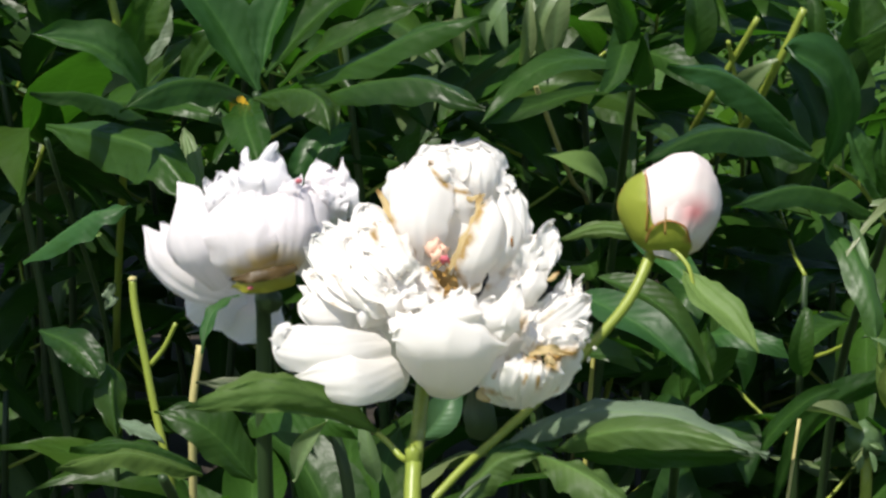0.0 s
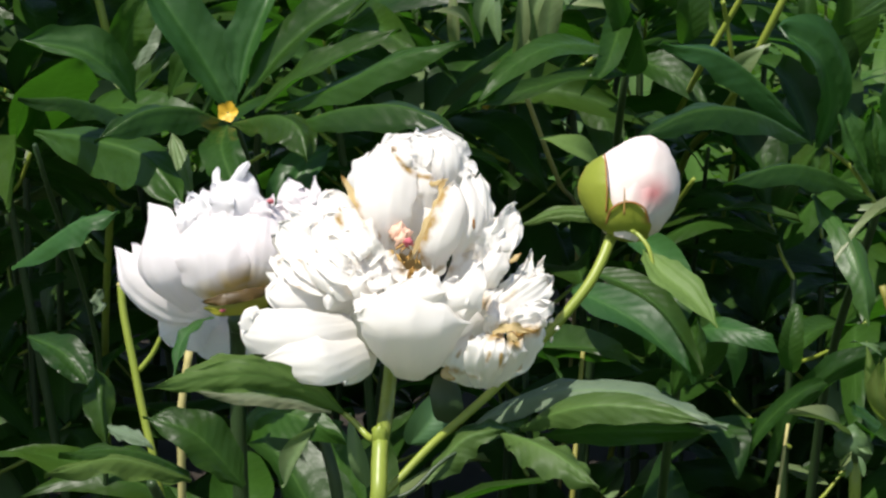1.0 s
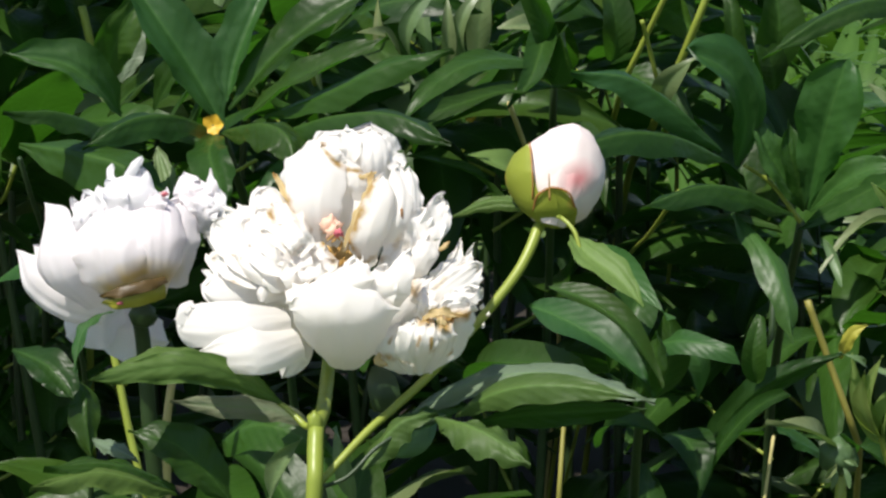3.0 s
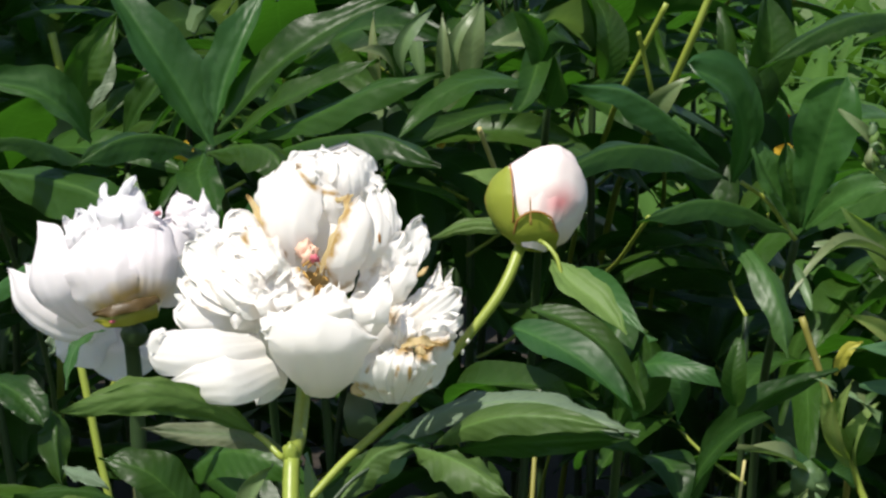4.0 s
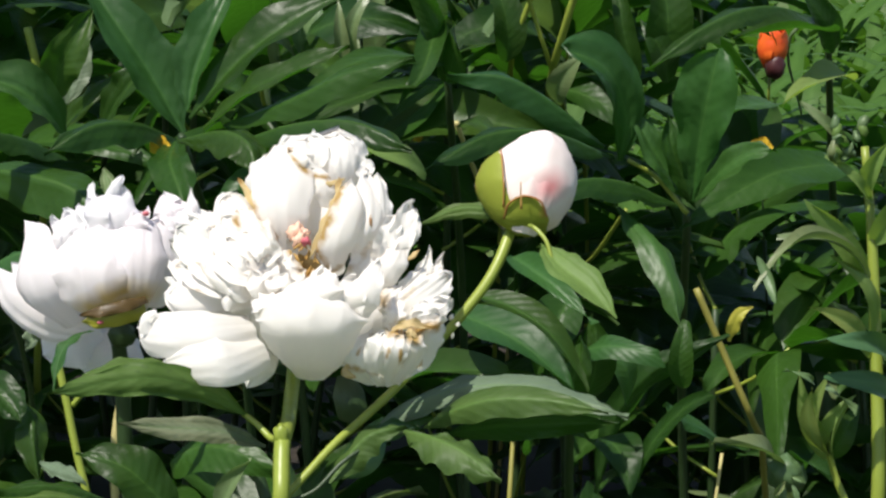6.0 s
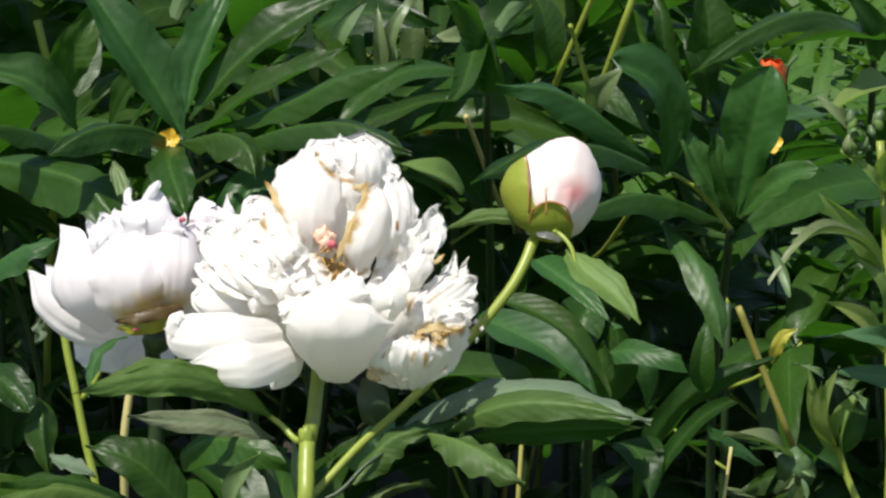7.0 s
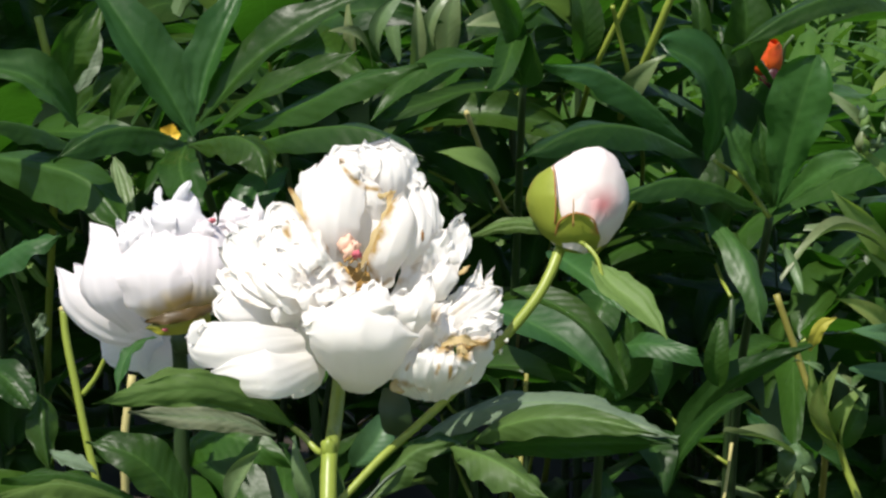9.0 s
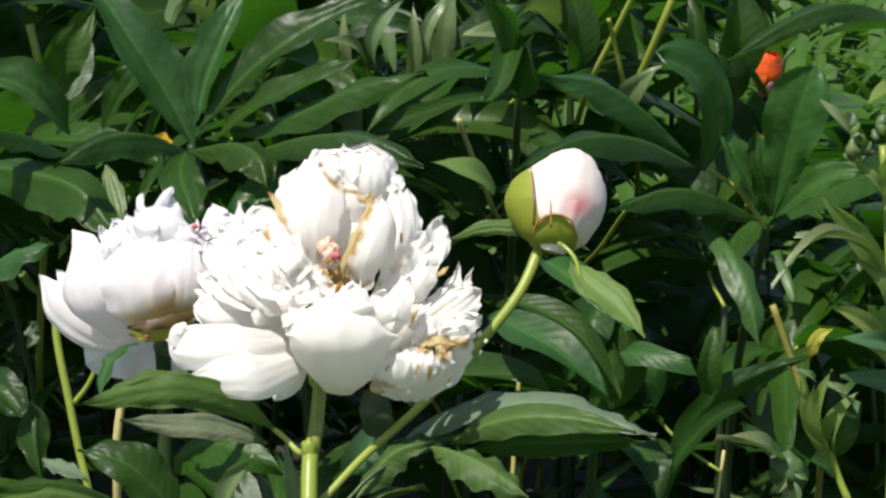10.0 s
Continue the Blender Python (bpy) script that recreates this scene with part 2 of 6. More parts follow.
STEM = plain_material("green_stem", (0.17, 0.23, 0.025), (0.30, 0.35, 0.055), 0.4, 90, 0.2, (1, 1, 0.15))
# darker copy of the green stem: the shade is put into the colour
STEM_SHADED = plain_material("shaded_stem", (0.012, 0.032, 0.010), (0.035, 0.065, 0.018), 0.45, 90, 0.2, (1, 1, 0.15))
OLIVE = plain_material("old_stem", (0.14, 0.13, 0.02), (0.32, 0.29, 0.06), 0.55, 120, 0.4, (1, 1, 0.1))
STRAW = plain_material("dry_straw", (0.36, 0.31, 0.11), (0.54, 0.48, 0.21), 0.6, 120, 0.4, (1, 1, 0.1))
# upper sepal band: the bloom's shadow is put into this brown
SEPAL_SHADED = plain_material("shaded_sepal", (0.030, 0.018, 0.004), (0.11, 0.065, 0.010), 0.45, 140, 0.3)
MUSTARD = plain_material("yellow_green_sepal", (0.28, 0.26, 0.02), (0.38, 0.36, 0.05), 0.45, 90, 0.3)
SEPAL = petal_material("sepal", (0.23, 0.28, 0.03), (0.33, 0.34, 0.05), 0.6, 0.14)
SEPAL_RIM = plain_material("sepal_rim", (0.30, 0.12, 0.03), (0.40, 0.20, 0.05), 0.5, 200, 0.3)
CARPEL = plain_material("pink_carpel", (0.66, 0.36, 0.26), (0.78, 0.56, 0.42), 0.5, 160, 0.4)
PINK = plain_material("pink_fleck", (0.52, 0.08, 0.12), (0.62, 0.18, 0.20), 0.5, 160, 0.3)
BLOTCH = plain_material("brown_debris", (0.28, 0.13, 0.025), (0.55, 0.34, 0.09), 0.6, 160, 0.5)
SOIL = plain_material("soil", (0.016, 0.012, 0.008), (0.045, 0.034, 0.024), 0.9, 25, 0.8)
POPPY = plain_material("poppy_petal", (0.70, 0.055, 0.010), (0.85, 0.16, 0.015), 0.5, 60, 0.3)
POPPY_DARK = plain_material("poppy_base", (0.035, 0.008, 0.010), (0.09, 0.02, 0.02), 0.5, 60, 0.3)
YELLOW = plain_material("yellow_petal", (0.60, 0.34, 0.02), (0.75, 0.50, 0.04), 0.5, 80, 0.2)
GRASS = leaf_material("grass_blade", (0.026, 0.078, 0.010), (0.062, 0.135, 0.020), rough=0.55, gloss=0.2, veins=0.0, through_colour=(0.12, 0.30, 0.02), through_part=0.28)
LAWN = plain_material("lawn_ground", (0.045, 0.085, 0.02), (0.10, 0.15, 0.04), 0.9, 9, 0.8)


# ---- building helpers ----
def mesh_object(name, verts, faces, mat, uvs=None, smooth=True):
    me = bpy.data.meshes.new(name)
    me.from_pydata([tuple(v) for v in verts], [], faces)
    if uvs is not None:
        layer = me.uv_layers.new(name="blade")
        flat = np.array([uvs[lp.vertex_index] for lp in me.loops], dtype=np.float32)
        layer.data.foreach_set("uv", flat.ravel())
    me.materials.append(mat)
    if smooth:
        me.polygons.foreach_set("use_smooth", [True] * len(me.polygons))
    return new(name, me)


def part(name, geo, mat, parent, label=""):
    """One mesh under a thing or a part."""
    ob = mesh_object(name, geo[0], geo[1], mat, geo[2] if len(geo) > 2 else None)
    ob.parent = parent
    if label:
        ob["label"] = label
    return ob


def thing(name, base, label, category, group="", kind=""):
    e = new(name)
    e.empty_display_size = 0.05
    e.location = base
    return tagged(e, label, category, group, kind)


def leaf_outline(v):
    return 2.05 * max(v, 0.0) ** 0.62 * max(1 - v, 0.0) ** 0.85


def petal_outline(v):
    if v < 0.62:
        return 0.38 + 0.62 * math.sin(v / 0.62 * math.pi / 2) ** 0.9
    return max(0.0, 1 - ((v - 0.62) / 0.382) ** 3.4) ** 0.5


def strap_outline(v):
    return 0.45 + 0.55 * min(1, v * 3) if v < 0.75 else max(0.0, 1 - ((v - 0.75) / 0.255) ** 2) ** 0.5


def blade(p0, p1, width, normal, bulge=0.0, cup=0.5, fold=0.0, ruffle=0.0, curl=0.0, outline=leaf_outline, nu=6, nv=12, seed=0, ragged=0.0, freq=60.0, twist=0.0, origin=(0, 0, 0), sweep=0.0, pleat=0.0, crumple=0.0):
    """A curved sheet from p0 to p1 that faces normal. bulge lifts its middle, cup bends its sides back (radians), fold makes a V
    along the midrib, curl bends the tip, ruffle waves the rim."""
    p0, p1, n = Vector(p0), Vector(p1), Vector(normal)
    a = p1 - p0
    length = a.length
    d = a / length
    n = (n - d * n.dot(d)).normalized()
    s = d.cross(n)
    o = Vector(origin)
    verts, uvs, faces = [], [], []
    for j in range(nv + 1):
        v = j / nv
        turn = twist * v
        nn = n * math.cos(turn) + s * math.sin(turn)
        ss = s * math.cos(turn) - n * math.sin(turn)
        c = p0 + a * v + n * (bulge * 4 * v * (1 - v) + curl * v ** 3) + s * (sweep * 4 * v * (1 - v))
        h = width / 2 * outline(v)
        for i in range(nu + 1):
            u = 2 * i / nu - 1
            k = abs(cup) if abs(cup) > 1e-3 else 1e-3
            side = h * math.sin(u * k) / k
            back = h * (1 - math.cos(u * k)) / k * (1 if cup >= 0 else -1)
            q = c + ss * side - nn * back + nn * (fold * h * abs(u))
            if ruffle:
                w = (0.15 + abs(u) ** 2 * 0.6 + v ** 3 * 0.8)
                z = noise.noise(Vector((u * width * freq * 0.5, v * length * freq, seed * 7.31)))
                z2 = noise.noise(Vector((u * width * freq * 0.5 + 9.1, v * length * freq, seed * 3.7 + 5)))
                q = q + nn * (ruffle * w * z) + ss * (ruffle * 0.5 * w * z2)
            if pleat:
                q = q + nn * (pleat * (0.25 + 0.75 * v) * noise.noise(Vector((u * 4.5, v * 0.9, seed * 5.3))))
            if crumple:
                bend = 0.6 * noise.noise(Vector((u * width * 60, v * length * 60, seed * 1.9)))
                f1 = Vector((u * width * 70 + seed * 1.3 + bend, v * length * 60 + bend, seed * 2.7))
                f2 = Vector((u * width * 160 + bend, v * length * 140 + seed * 3.1 - bend, seed * 0.7))
                fold_lines = (1 - abs(noise.noise(f1)) * 2) + 0.45 * (1 - abs(noise.noise(f2)) * 2)
                q = q + nn * (crumple * (0.35 + 0.65 * v) * fold_lines)
            if ragged:
                q = q + d * (ragged * v ** 4 * noise.noise(Vector((u * 3.1, seed * 1.7, 2.2))) + ragged * 0.6 * v ** 7 * noise.noise(Vector((u * 8.0, seed * 2.9, 4.2))) + ragged * 0.22 * v ** 10 * noise.noise(Vector((u * 22.0, seed * 4.9, 1.2))))
            verts.append(q - o)
            uvs.append((i / nu, v))
    for j in range(nv):
        for i in range(nu):
            k = j * (nu + 1) + i
            faces.append((k, k + 1, k + nu + 2, k + nu + 1))
    return verts, faces, uvs


def smooth_line(points, count):
    """Evenly stepped places on a smooth line through the points."""
    pts = [Vector(p) for p in points]
    if len(pts) == 2:
        pts = [pts[0], pts[0].lerp(pts[1], 0.5), pts[1]]
    ext = [pts[0] * 2 - pts[1]] + pts + [pts[-1] * 2 - pts[-2]]
    out = []
    for k in range(count + 1):
        f = k / count * (len(pts) - 1)
        i = min(int(f), len(pts) - 2)
        t = f - i
        a, b, c, d = ext[i:i + 4]
        out.append(0.5 * (2 * b + (c - a) * t + (2 * a - 5 * b + 4 * c - d) * t * t + (3 * b - a - 3 * c + d) * t ** 3))
    return out


def smooth_value(values, v):
    f = v * (len(values) - 1)
    i = min(int(f), len(values) - 2)
    t = f - i
    t = t * t * (3 - 2 * t)
    return values[i] * (1 - t) + values[i + 1] * t


def sheet(spine, widths, faces, cup=0.5, wave=0.0, waves=3.0, rag=0.0, crease=0.0, pleat=0.0, lip=0.0, blunt=0.22, seed=0, nu=22, nv=26, origin=(0, 0, 0), fold=0.0, teeth=0.0):
    """A thin living sheet along a curved spine. widths: its full width from base to tip; faces: one direction that it faces, or
    several from base to tip; cup bends its sides back (radians, negative: forward), wave flutters the rim, lip turns the tip
    towards the viewer's side, crease and pleat wrinkle it, rag tears the tip, blunt is the share that rounds off the tip,
    fold lifts both halves off the midrib, teeth notch the rim."""
    line = smooth_line(spine, nv)
    length = sum((line[j + 1] - line[j]).length for j in range(nv))
    faces_ = [Vector(f) for f in (faces if isinstance(faces, list) else [faces])]
    o = Vector(origin)
    verts, uvs, quads = [], [], []
    for j in range(nv + 1):
        v = j / nv
        d = (line[min(j + 1, nv)] - line[max(j - 1, 0)]).normalized()
        n = faces_[0] if len(faces_) == 1 else smooth_line(faces_, 60)[round(v * 60)]
        n = (n - d * n.dot(d)).normalized()
        s = d.cross(n)
        h = smooth_value(widths, v) / 2
        if blunt and v > 1 - blunt:
            h *= max(0.0, 1 - ((v - 1 + blunt) / blunt) ** 2.3) ** 0.5
        if lip and v > 0.7:
            n_off = n * (lip * ((v - 0.7) / 0.3) ** 2)
        else:
            n_off = Vector()
        for i in range(nu + 1):
            u = 2 * i / nu - 1
            k = abs(cup) if abs(cup) > 1e-3 else 1e-3
            q = line[j] + s * (h * math.sin(u * k) / k) - n * (h * (1 - math.cos(u * k)) / k * (1 if cup >= 0 else -1)) + n * (fold * h * abs(u)) + n_off
            if wave:
                side = 1.7 if u > 0 else 0.0
                e = abs(u) ** 2.5
                q = q + n * (wave * e * min(1, v * 3) * (math.sin(6.283 * waves * v + side + seed * 2.4) + 0.6 * noise.noise(Vector((u * 2.0, v * 9.0, seed * 1.7)))))
                q = q + n * (wave * 0.9 * v ** 6 * math.sin(u * waves * 1.6 + seed * 1.3))
                if rag:
                    q = q + n * (wave * 0.55 * abs(u) ** 5 * noise.noise(Vector((v * 26.0, u * 3.0, seed * 2.1)))) + n * (wave * 0.7 * v ** 9 * noise.noise(Vector((u * 9.0, 3.0, seed * 3.3))))
            if pleat:
                q = q + n * (pleat * noise.noise(Vector((u * 3.6 + seed, v * 0.8, seed * 5.3))))
            if crease:
                bend = 0.7 * noise.noise(Vector((u * h * 90, v * length * 50, seed * 1.9)))
                f1 = noise.noise(Vector((u * h * 2 * 62 + bend + seed * 1.3, v * length * 26 + bend, seed * 2.7)))
                f2 = noise.noise(Vector((u * h * 2 * 150 + bend, v * length * 80 - bend, seed * 0.7)))
                q = q + n * (crease * (0.3 + 0.7 * v) * ((1 - abs(f1) * 2.2) + 0.4 * (1 - abs(f2) * 2.2)))
            if rag:
                q = q + d * (rag * v ** 5 * (noise.noise(Vector((u * 3.0, seed * 1.7, 2.2))) + 0.7 * noise.noise(Vector((u * 8.5, seed * 2.9, 4.2)))) + rag * 0.3 * v ** 8 * noise.noise(Vector((u * 21.0, seed * 4.9, 1.2))))
                q = q + s * (rag * 0.22 * u * abs(u) ** 5 * noise.noise(Vector((v * 11.0, seed * 0.9, u * 2))))
            if teeth:
                q = q - s * (teeth * u * abs(u) ** 7 * (0.5 + 0.5 * math.sin(v * length * 1700 + 2.0 * noise.noise(Vector((v * 9, seed, u))))))
            verts.append(q - o)
            uvs.append((i / nu, v))
    for j in range(nv):
        for i in range(nu):
            k = j * (nu + 1) + i
            quads.append((k, k + 1, k + nu + 2, k + nu + 1))
    return verts, quads, uvs


def tube(points, r0, r1, sides=8, origin=(0, 0, 0), steps=6, nodes=0.0):
    """A tapered round stalk through the points, swollen a little at the points by nodes."""
    pts = [Vector(p) for p in points]
    ext = [pts[0] * 2 - pts[1]] + pts + [pts[-1] * 2 - pts[-2]]
    line = []
    for i in range(1, len(ext) - 2):
        a, b, c, d = ext[i - 1:i + 3]
        for k in range(steps):
            t = k / steps
            reach = (c - b).length
            m0 = ((b - a).normalized() + (c - b).normalized()) * (reach * 0.5)
            m1 = ((c - b).normalized() + (d - c).normalized()) * (reach * 0.5)
            line.append(b * (2 * t ** 3 - 3 * t * t + 1) + m0 * (t ** 3 - 2 * t * t + t) + c * (3 * t * t - 2 * t ** 3) + m1 * (t ** 3 - t * t))
    line.append(pts[-1])
    o = Vector(origin)
    verts, faces = [], []
    ref = Vector((0.3, 1, 0.1)).normalized()
    for j, p in enumerate(line):
        d = (line[min(j + 1, len(line) - 1)] - line[max(j - 1, 0)]).normalized()
        x = d.cross(ref).normalized()
        y = d.cross(x)
        f = j / (len(line) - 1)
        r = r0 + (r1 - r0) * f
        if nodes and j % steps == 0:
            r *= 1 + nodes
        for i in range(sides):
            w = 2 * math.pi * i / sides
            verts.append(p + x * (r * math.cos(w)) + y * (r * math.sin(w)) - o)
    m = len(line)
    for j in range(m - 1):
        for i in range(sides):
            k = (i + 1) % sides
            faces.append((j * sides + i, j * sides + k, (j + 1) * sides + k, (j + 1) * sides + i))
    faces.append(tuple(range(sides))[::-1])
    faces.append(tuple((m - 1) * sides + i for i in range(sides)))
    return verts, faces


def lump(centre, rx, ry, rz, rough=0.1, seed=0, freq=40.0, origin=(0, 0, 0), turn=(0, 0, 0), nu=14, nv=9, point=0.0):
    """A closed rounded body with an uneven surface; point draws its top out."""
    rot = Euler([radians(t) for t in turn]).to_matrix()
    c, o = Vector(centre), Vector(origin)
    verts, faces = [], []
    for j in range(nv + 1):
        a = math.pi * j / nv
        for i in range(nu):
            b = 2 * math.pi * i / nu
            q = Vector((math.sin(a) * math.cos(b), math.sin(a) * math.sin(b), math.cos(a)))
            f = 1 + rough * noise.noise(q * 2.2 + Vector((seed * 3.1, seed, 0))) + rough * 0.4 * noise.noise(q * 6 + Vector((seed, 0, 0)))
            z = q.z * (1 + point * max(q.z, 0) ** 3)
            verts.append(c + rot @ Vector((q.x * rx * f, q.y * ry * f, z * rz * f)) - o)
    for j in range(nv):
        for i in range(nu):
            k = (i + 1) % nu
            faces.append((j * nu + i, (j + 1) * nu + i, (j + 1) * nu + k, j * nu + k))
    return verts, faces


FRONT = Vector((0, -0.97, 0.24))
UP = Vector((0, 0.24, 0.97))
RIGHT = Vector((1, 0, 0))


def facing(right=0.0, up=0.0, front=1.0):
    return (RIGHT * right + UP * up + FRONT * front).normalized()


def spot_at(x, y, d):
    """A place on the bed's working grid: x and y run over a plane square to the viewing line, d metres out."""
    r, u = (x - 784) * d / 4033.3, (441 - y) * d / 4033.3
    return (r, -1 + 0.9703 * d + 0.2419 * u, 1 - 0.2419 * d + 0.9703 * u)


def leaf(parent, base, p0, p1, width, normal, bulge=0.01, mat=None, fold=-0.18, curl=-0.006, cup=0.0, seed=0, label="", twist=None, sweep=None, ruffle=0.008, outline=None):
    """A peony leaflet; each one bends and twists a little by its own seed."""
    rnd = random.Random(seed)
    twist = rnd.uniform(-0.5, 0.5) if twist is None else twist
    sweep = rnd.uniform(-0.10, 0.10) * (Vector(p1) - Vector(p0)).length if sweep is None else sweep
    fold = rnd.choice((-0.3, 0.25, 0.4, 0.5)) if fold == -0.18 else fold
    geo = blade(p0, p1, width, normal, bulge, cup or rnd.uniform(-0.6, 0.3), fold, ruffle, curl, outline or leaf_outline, 10, 22, seed, 0, 30.0, twist, base, sweep)
    return part("leaf", geo, mat or LEAF, parent, label)


def frond(parent, base, spine, width, faces, mat, label="", fold=-0.3, cup=0.2, wave=0.0012, waves=3.0, teeth=0.0, seed=0, pleat=0.0018, broad=False):
    """A leaflet along a curved midrib, pointed or, when broad, widest near its blunt tip; width in millimetres."""
    w = width * 0.001
    shape = (0.10, 0.38, 0.70, 0.95, 1.0, 0.85) if broad else (0.12, 0.70, 0.98, 0.95, 0.62, 0.02)
    geo = sheet(spine, [f * w for f in shape], faces, cup, wave, waves, 0.0, 0.00012, pleat, 0.0, 0.3 if broad else 0.0, seed, 12, 30, base, fold * 1.35, teeth)
    return part("leaf", geo, mat, parent, label)


# ---- ground ----
def ground_sheet():
    """One sheet to the horizon, uneven near by."""
    xs = [-400, -120, -40, -12, -6] + [-4 + 0.25 * i for i in range(33)] + [6, 12, 40, 120, 400]
    ys = [-400, -120, -40, -12, -5] + [-2 + 0.25 * i for i in range(41)] + [10, 14, 40, 120, 400]
    verts = [(x, y, 0.03 * noise.noise(Vector((x * 1.3, y * 1.3, 0))) if abs(x) < 5 and -3 < y < 9 else 0.0) for y in ys for x in xs]
    w = len(xs)
    faces = [(j * w + i, j * w + i + 1, (j + 1) * w + i + 1, (j + 1) * w + i) for j in range(len(ys) - 1) for i in range(w - 1)]
    g = mesh_object("ground", verts, faces, LAWN)
    return tagged(g, "green lawn ground around the flower bed", "ground", kind="structure")


def bed_soil():
    verts, faces = [], []
    nx, ny = 44, 40
    for j in range(ny + 1):
        for i in range(nx + 1):
            x, y = -1.9 + 3.8 * i / nx, -0.75 + 3.55 * j / ny
            rim = min(1, min(i, nx - i, j, ny - j) / 3)
            verts.append((x, y, 0.005 + rim * (0.045 + 0.03 * noise.noise(Vector((x * 6, y * 6, 1))) + 0.015 * noise.noise(Vector((x * 22, y * 22, 4)))) - (0.05 if rim == 0 else 0)))
    for j in range(ny):
        for i in range(nx):
            k = j * (nx + 1) + i
            faces.append((k, k + 1, k + nx + 2, k + nx + 1))
    s = mesh_object("soil", verts, faces, SOIL)
    return tagged(s, "dark crumbly soil of the flower bed", "soil", kind="structure")


ground_sheet()
bed_soil()


# ---- the old white bloom and its side bud, on one stem ----
MAIN = (-0.100, 0.020, 0.0)


def petal(parent, base, p0, p1, width, normal, bulge=0.012, cup=0.7, ruffle=0.004, mat=None, curl=0.0, seed=0, ragged=0.004, fold=0.0, outline=petal_outline, freq=60.0, label="", nu=26, nv=26, pleat=0.002, crumple=0.0010, twist=0.0, sweep=0.0):
    geo = blade(p0, p1, width, normal, bulge, cup, fold, ruffle, curl, outline, nu, nv, seed, ragged, freq, twist, base, sweep, pleat, crumple)
    return part("petal", geo, mat or PETAL, parent, label)


def main_plant():
    b = MAIN
    rnd = random.Random(11)
    plant = thing("peony_plant", b, "tall peony with a withering white bloom and pink bud", "peony", "peony plants")
    part("stem", tube([(b[0], b[1], 0.0), (-0.082, -0.030, 0.30), (-0.060, -0.082, 0.54), (-0.0414, -0.1160, 0.6684), (-0.0414, -0.1072, 0.6787), (-0.0412, -0.0994, 0.6854), (-0.0411, -0.0851, 0.6847), (-0.0412, -0.0591, 0.6817), (-0.0409, -0.0479, 0.6849), (-0.0405, -0.0385, 0.6897), (-0.0399, -0.0332, 0.6946), (-0.0394, -0.0250, 0.7025)], 0.0037, 0.0031, 10, b, 8, 0.05), STEM, plant)
    part("side_stem", tube([(-0.0424, -0.1052, 0.6618), (-0.0341, -0.0993, 0.6689), (-0.0201, -0.0863, 0.6801), (-0.0065, -0.0739, 0.6885), (0.0075, -0.0631, 0.6984), (0.0198, -0.0572, 0.7098), (0.0296, -0.0538, 0.7195), (0.0394, -0.0501, 0.7299), (0.0476, -0.0457, 0.7396), (0.0531, -0.0404, 0.7483), (0.0568, -0.0344, 0.7557), (0.059, -0.029, 0.759)], 0.0016, 0.0026, 10, b, 8), STEM, plant)
    # bloom: every petal follows its own curved spine
    bloom = part("bloom_heart", lump((-0.0320, -0.0332, 0.7439), 0.014, 0.010, 0.014, 0.2, 3, origin=b), PETAL_BROWN, plant, "withered brownish heart of the bloom")
    # unseen lumps added inside the bloom to stop sun passing through its gaps
    part("bloom_fill", lump((-0.0355, -0.0454, 0.7242), 0.024, 0.014, 0.017, 0.2, 9, origin=b), PETAL, bloom)
    part("bloom_fill", lump((-0.0324, -0.0174, 0.7579), 0.020, 0.008, 0.028, 0.15, 9, origin=b), PETAL, bloom)

    def P(spine, widths, faces, mat=PETAL, label="", **k):
        return part("petal", sheet(spine, [w * 0.001 for w in widths], faces, origin=b, **k), mat, bloom, label)

    # crumpled crown at the back
    P([(-0.0235, -0.0213, 0.7588), (-0.0195, -0.0281, 0.7809), (-0.0179, -0.0212, 0.7920), (-0.0170, -0.0115, 0.7981)], (18, 26, 28, 30), facing(0.1, 0.25, 1), cup=0.6, wave=0.0016, waves=4, rag=0.007, crease=0.0017, pleat=0.0012, blunt=0.09, seed=3, nu=34, nv=34)
    P([(-0.0361, -0.0174, 0.7579), (-0.0358, -0.0217, 0.7819), (-0.0338, -0.0187, 0.7940), (-0.0300, -0.0117, 0.7971)], (18, 26, 26, 22), facing(-0.1, 0.25, 1), cup=0.7, wave=0.0016, waves=4, rag=0.006, crease=0.0016, pleat=0.0012, blunt=0.10, seed=5, nu=34, nv=34)
    P([(-0.0146, -0.0272, 0.7679), (-0.0137, -0.0328, 0.7869), (-0.0148, -0.0285, 0.7960), (-0.0168, -0.0203, 0.7999)], (9, 14, 14, 11), facing(0.3, 0.3, 1), cup=0.7, rag=0.003, crease=0.0010, pleat=0.0008, blunt=0.15, seed=6, nu=26)
    P([(-0.0285, -0.0318, 0.7867), (-0.0255, -0.0320, 0.7943), (-0.0277, -0.0225, 0.7993)], (6, 11, 8), facing(0.2, 0.3, 1), PETAL_WORN, cup=-0.4, wave=0.001, rag=0.004, crease=0.0012, blunt=0.2, seed=16, nu=26)
    P([(-0.0461, -0.0199, 0.7559), (-0.0520, -0.0215, 0.7743), (-0.0523, -0.0188, 0.7851), (-0.0490, -0.0134, 0.7903)], (14, 18, 16, 12), facing(-0.45, 0.2, 1), cup=0.8, wave=0.0012, rag=0.002, crease=0.0004, seed=2)
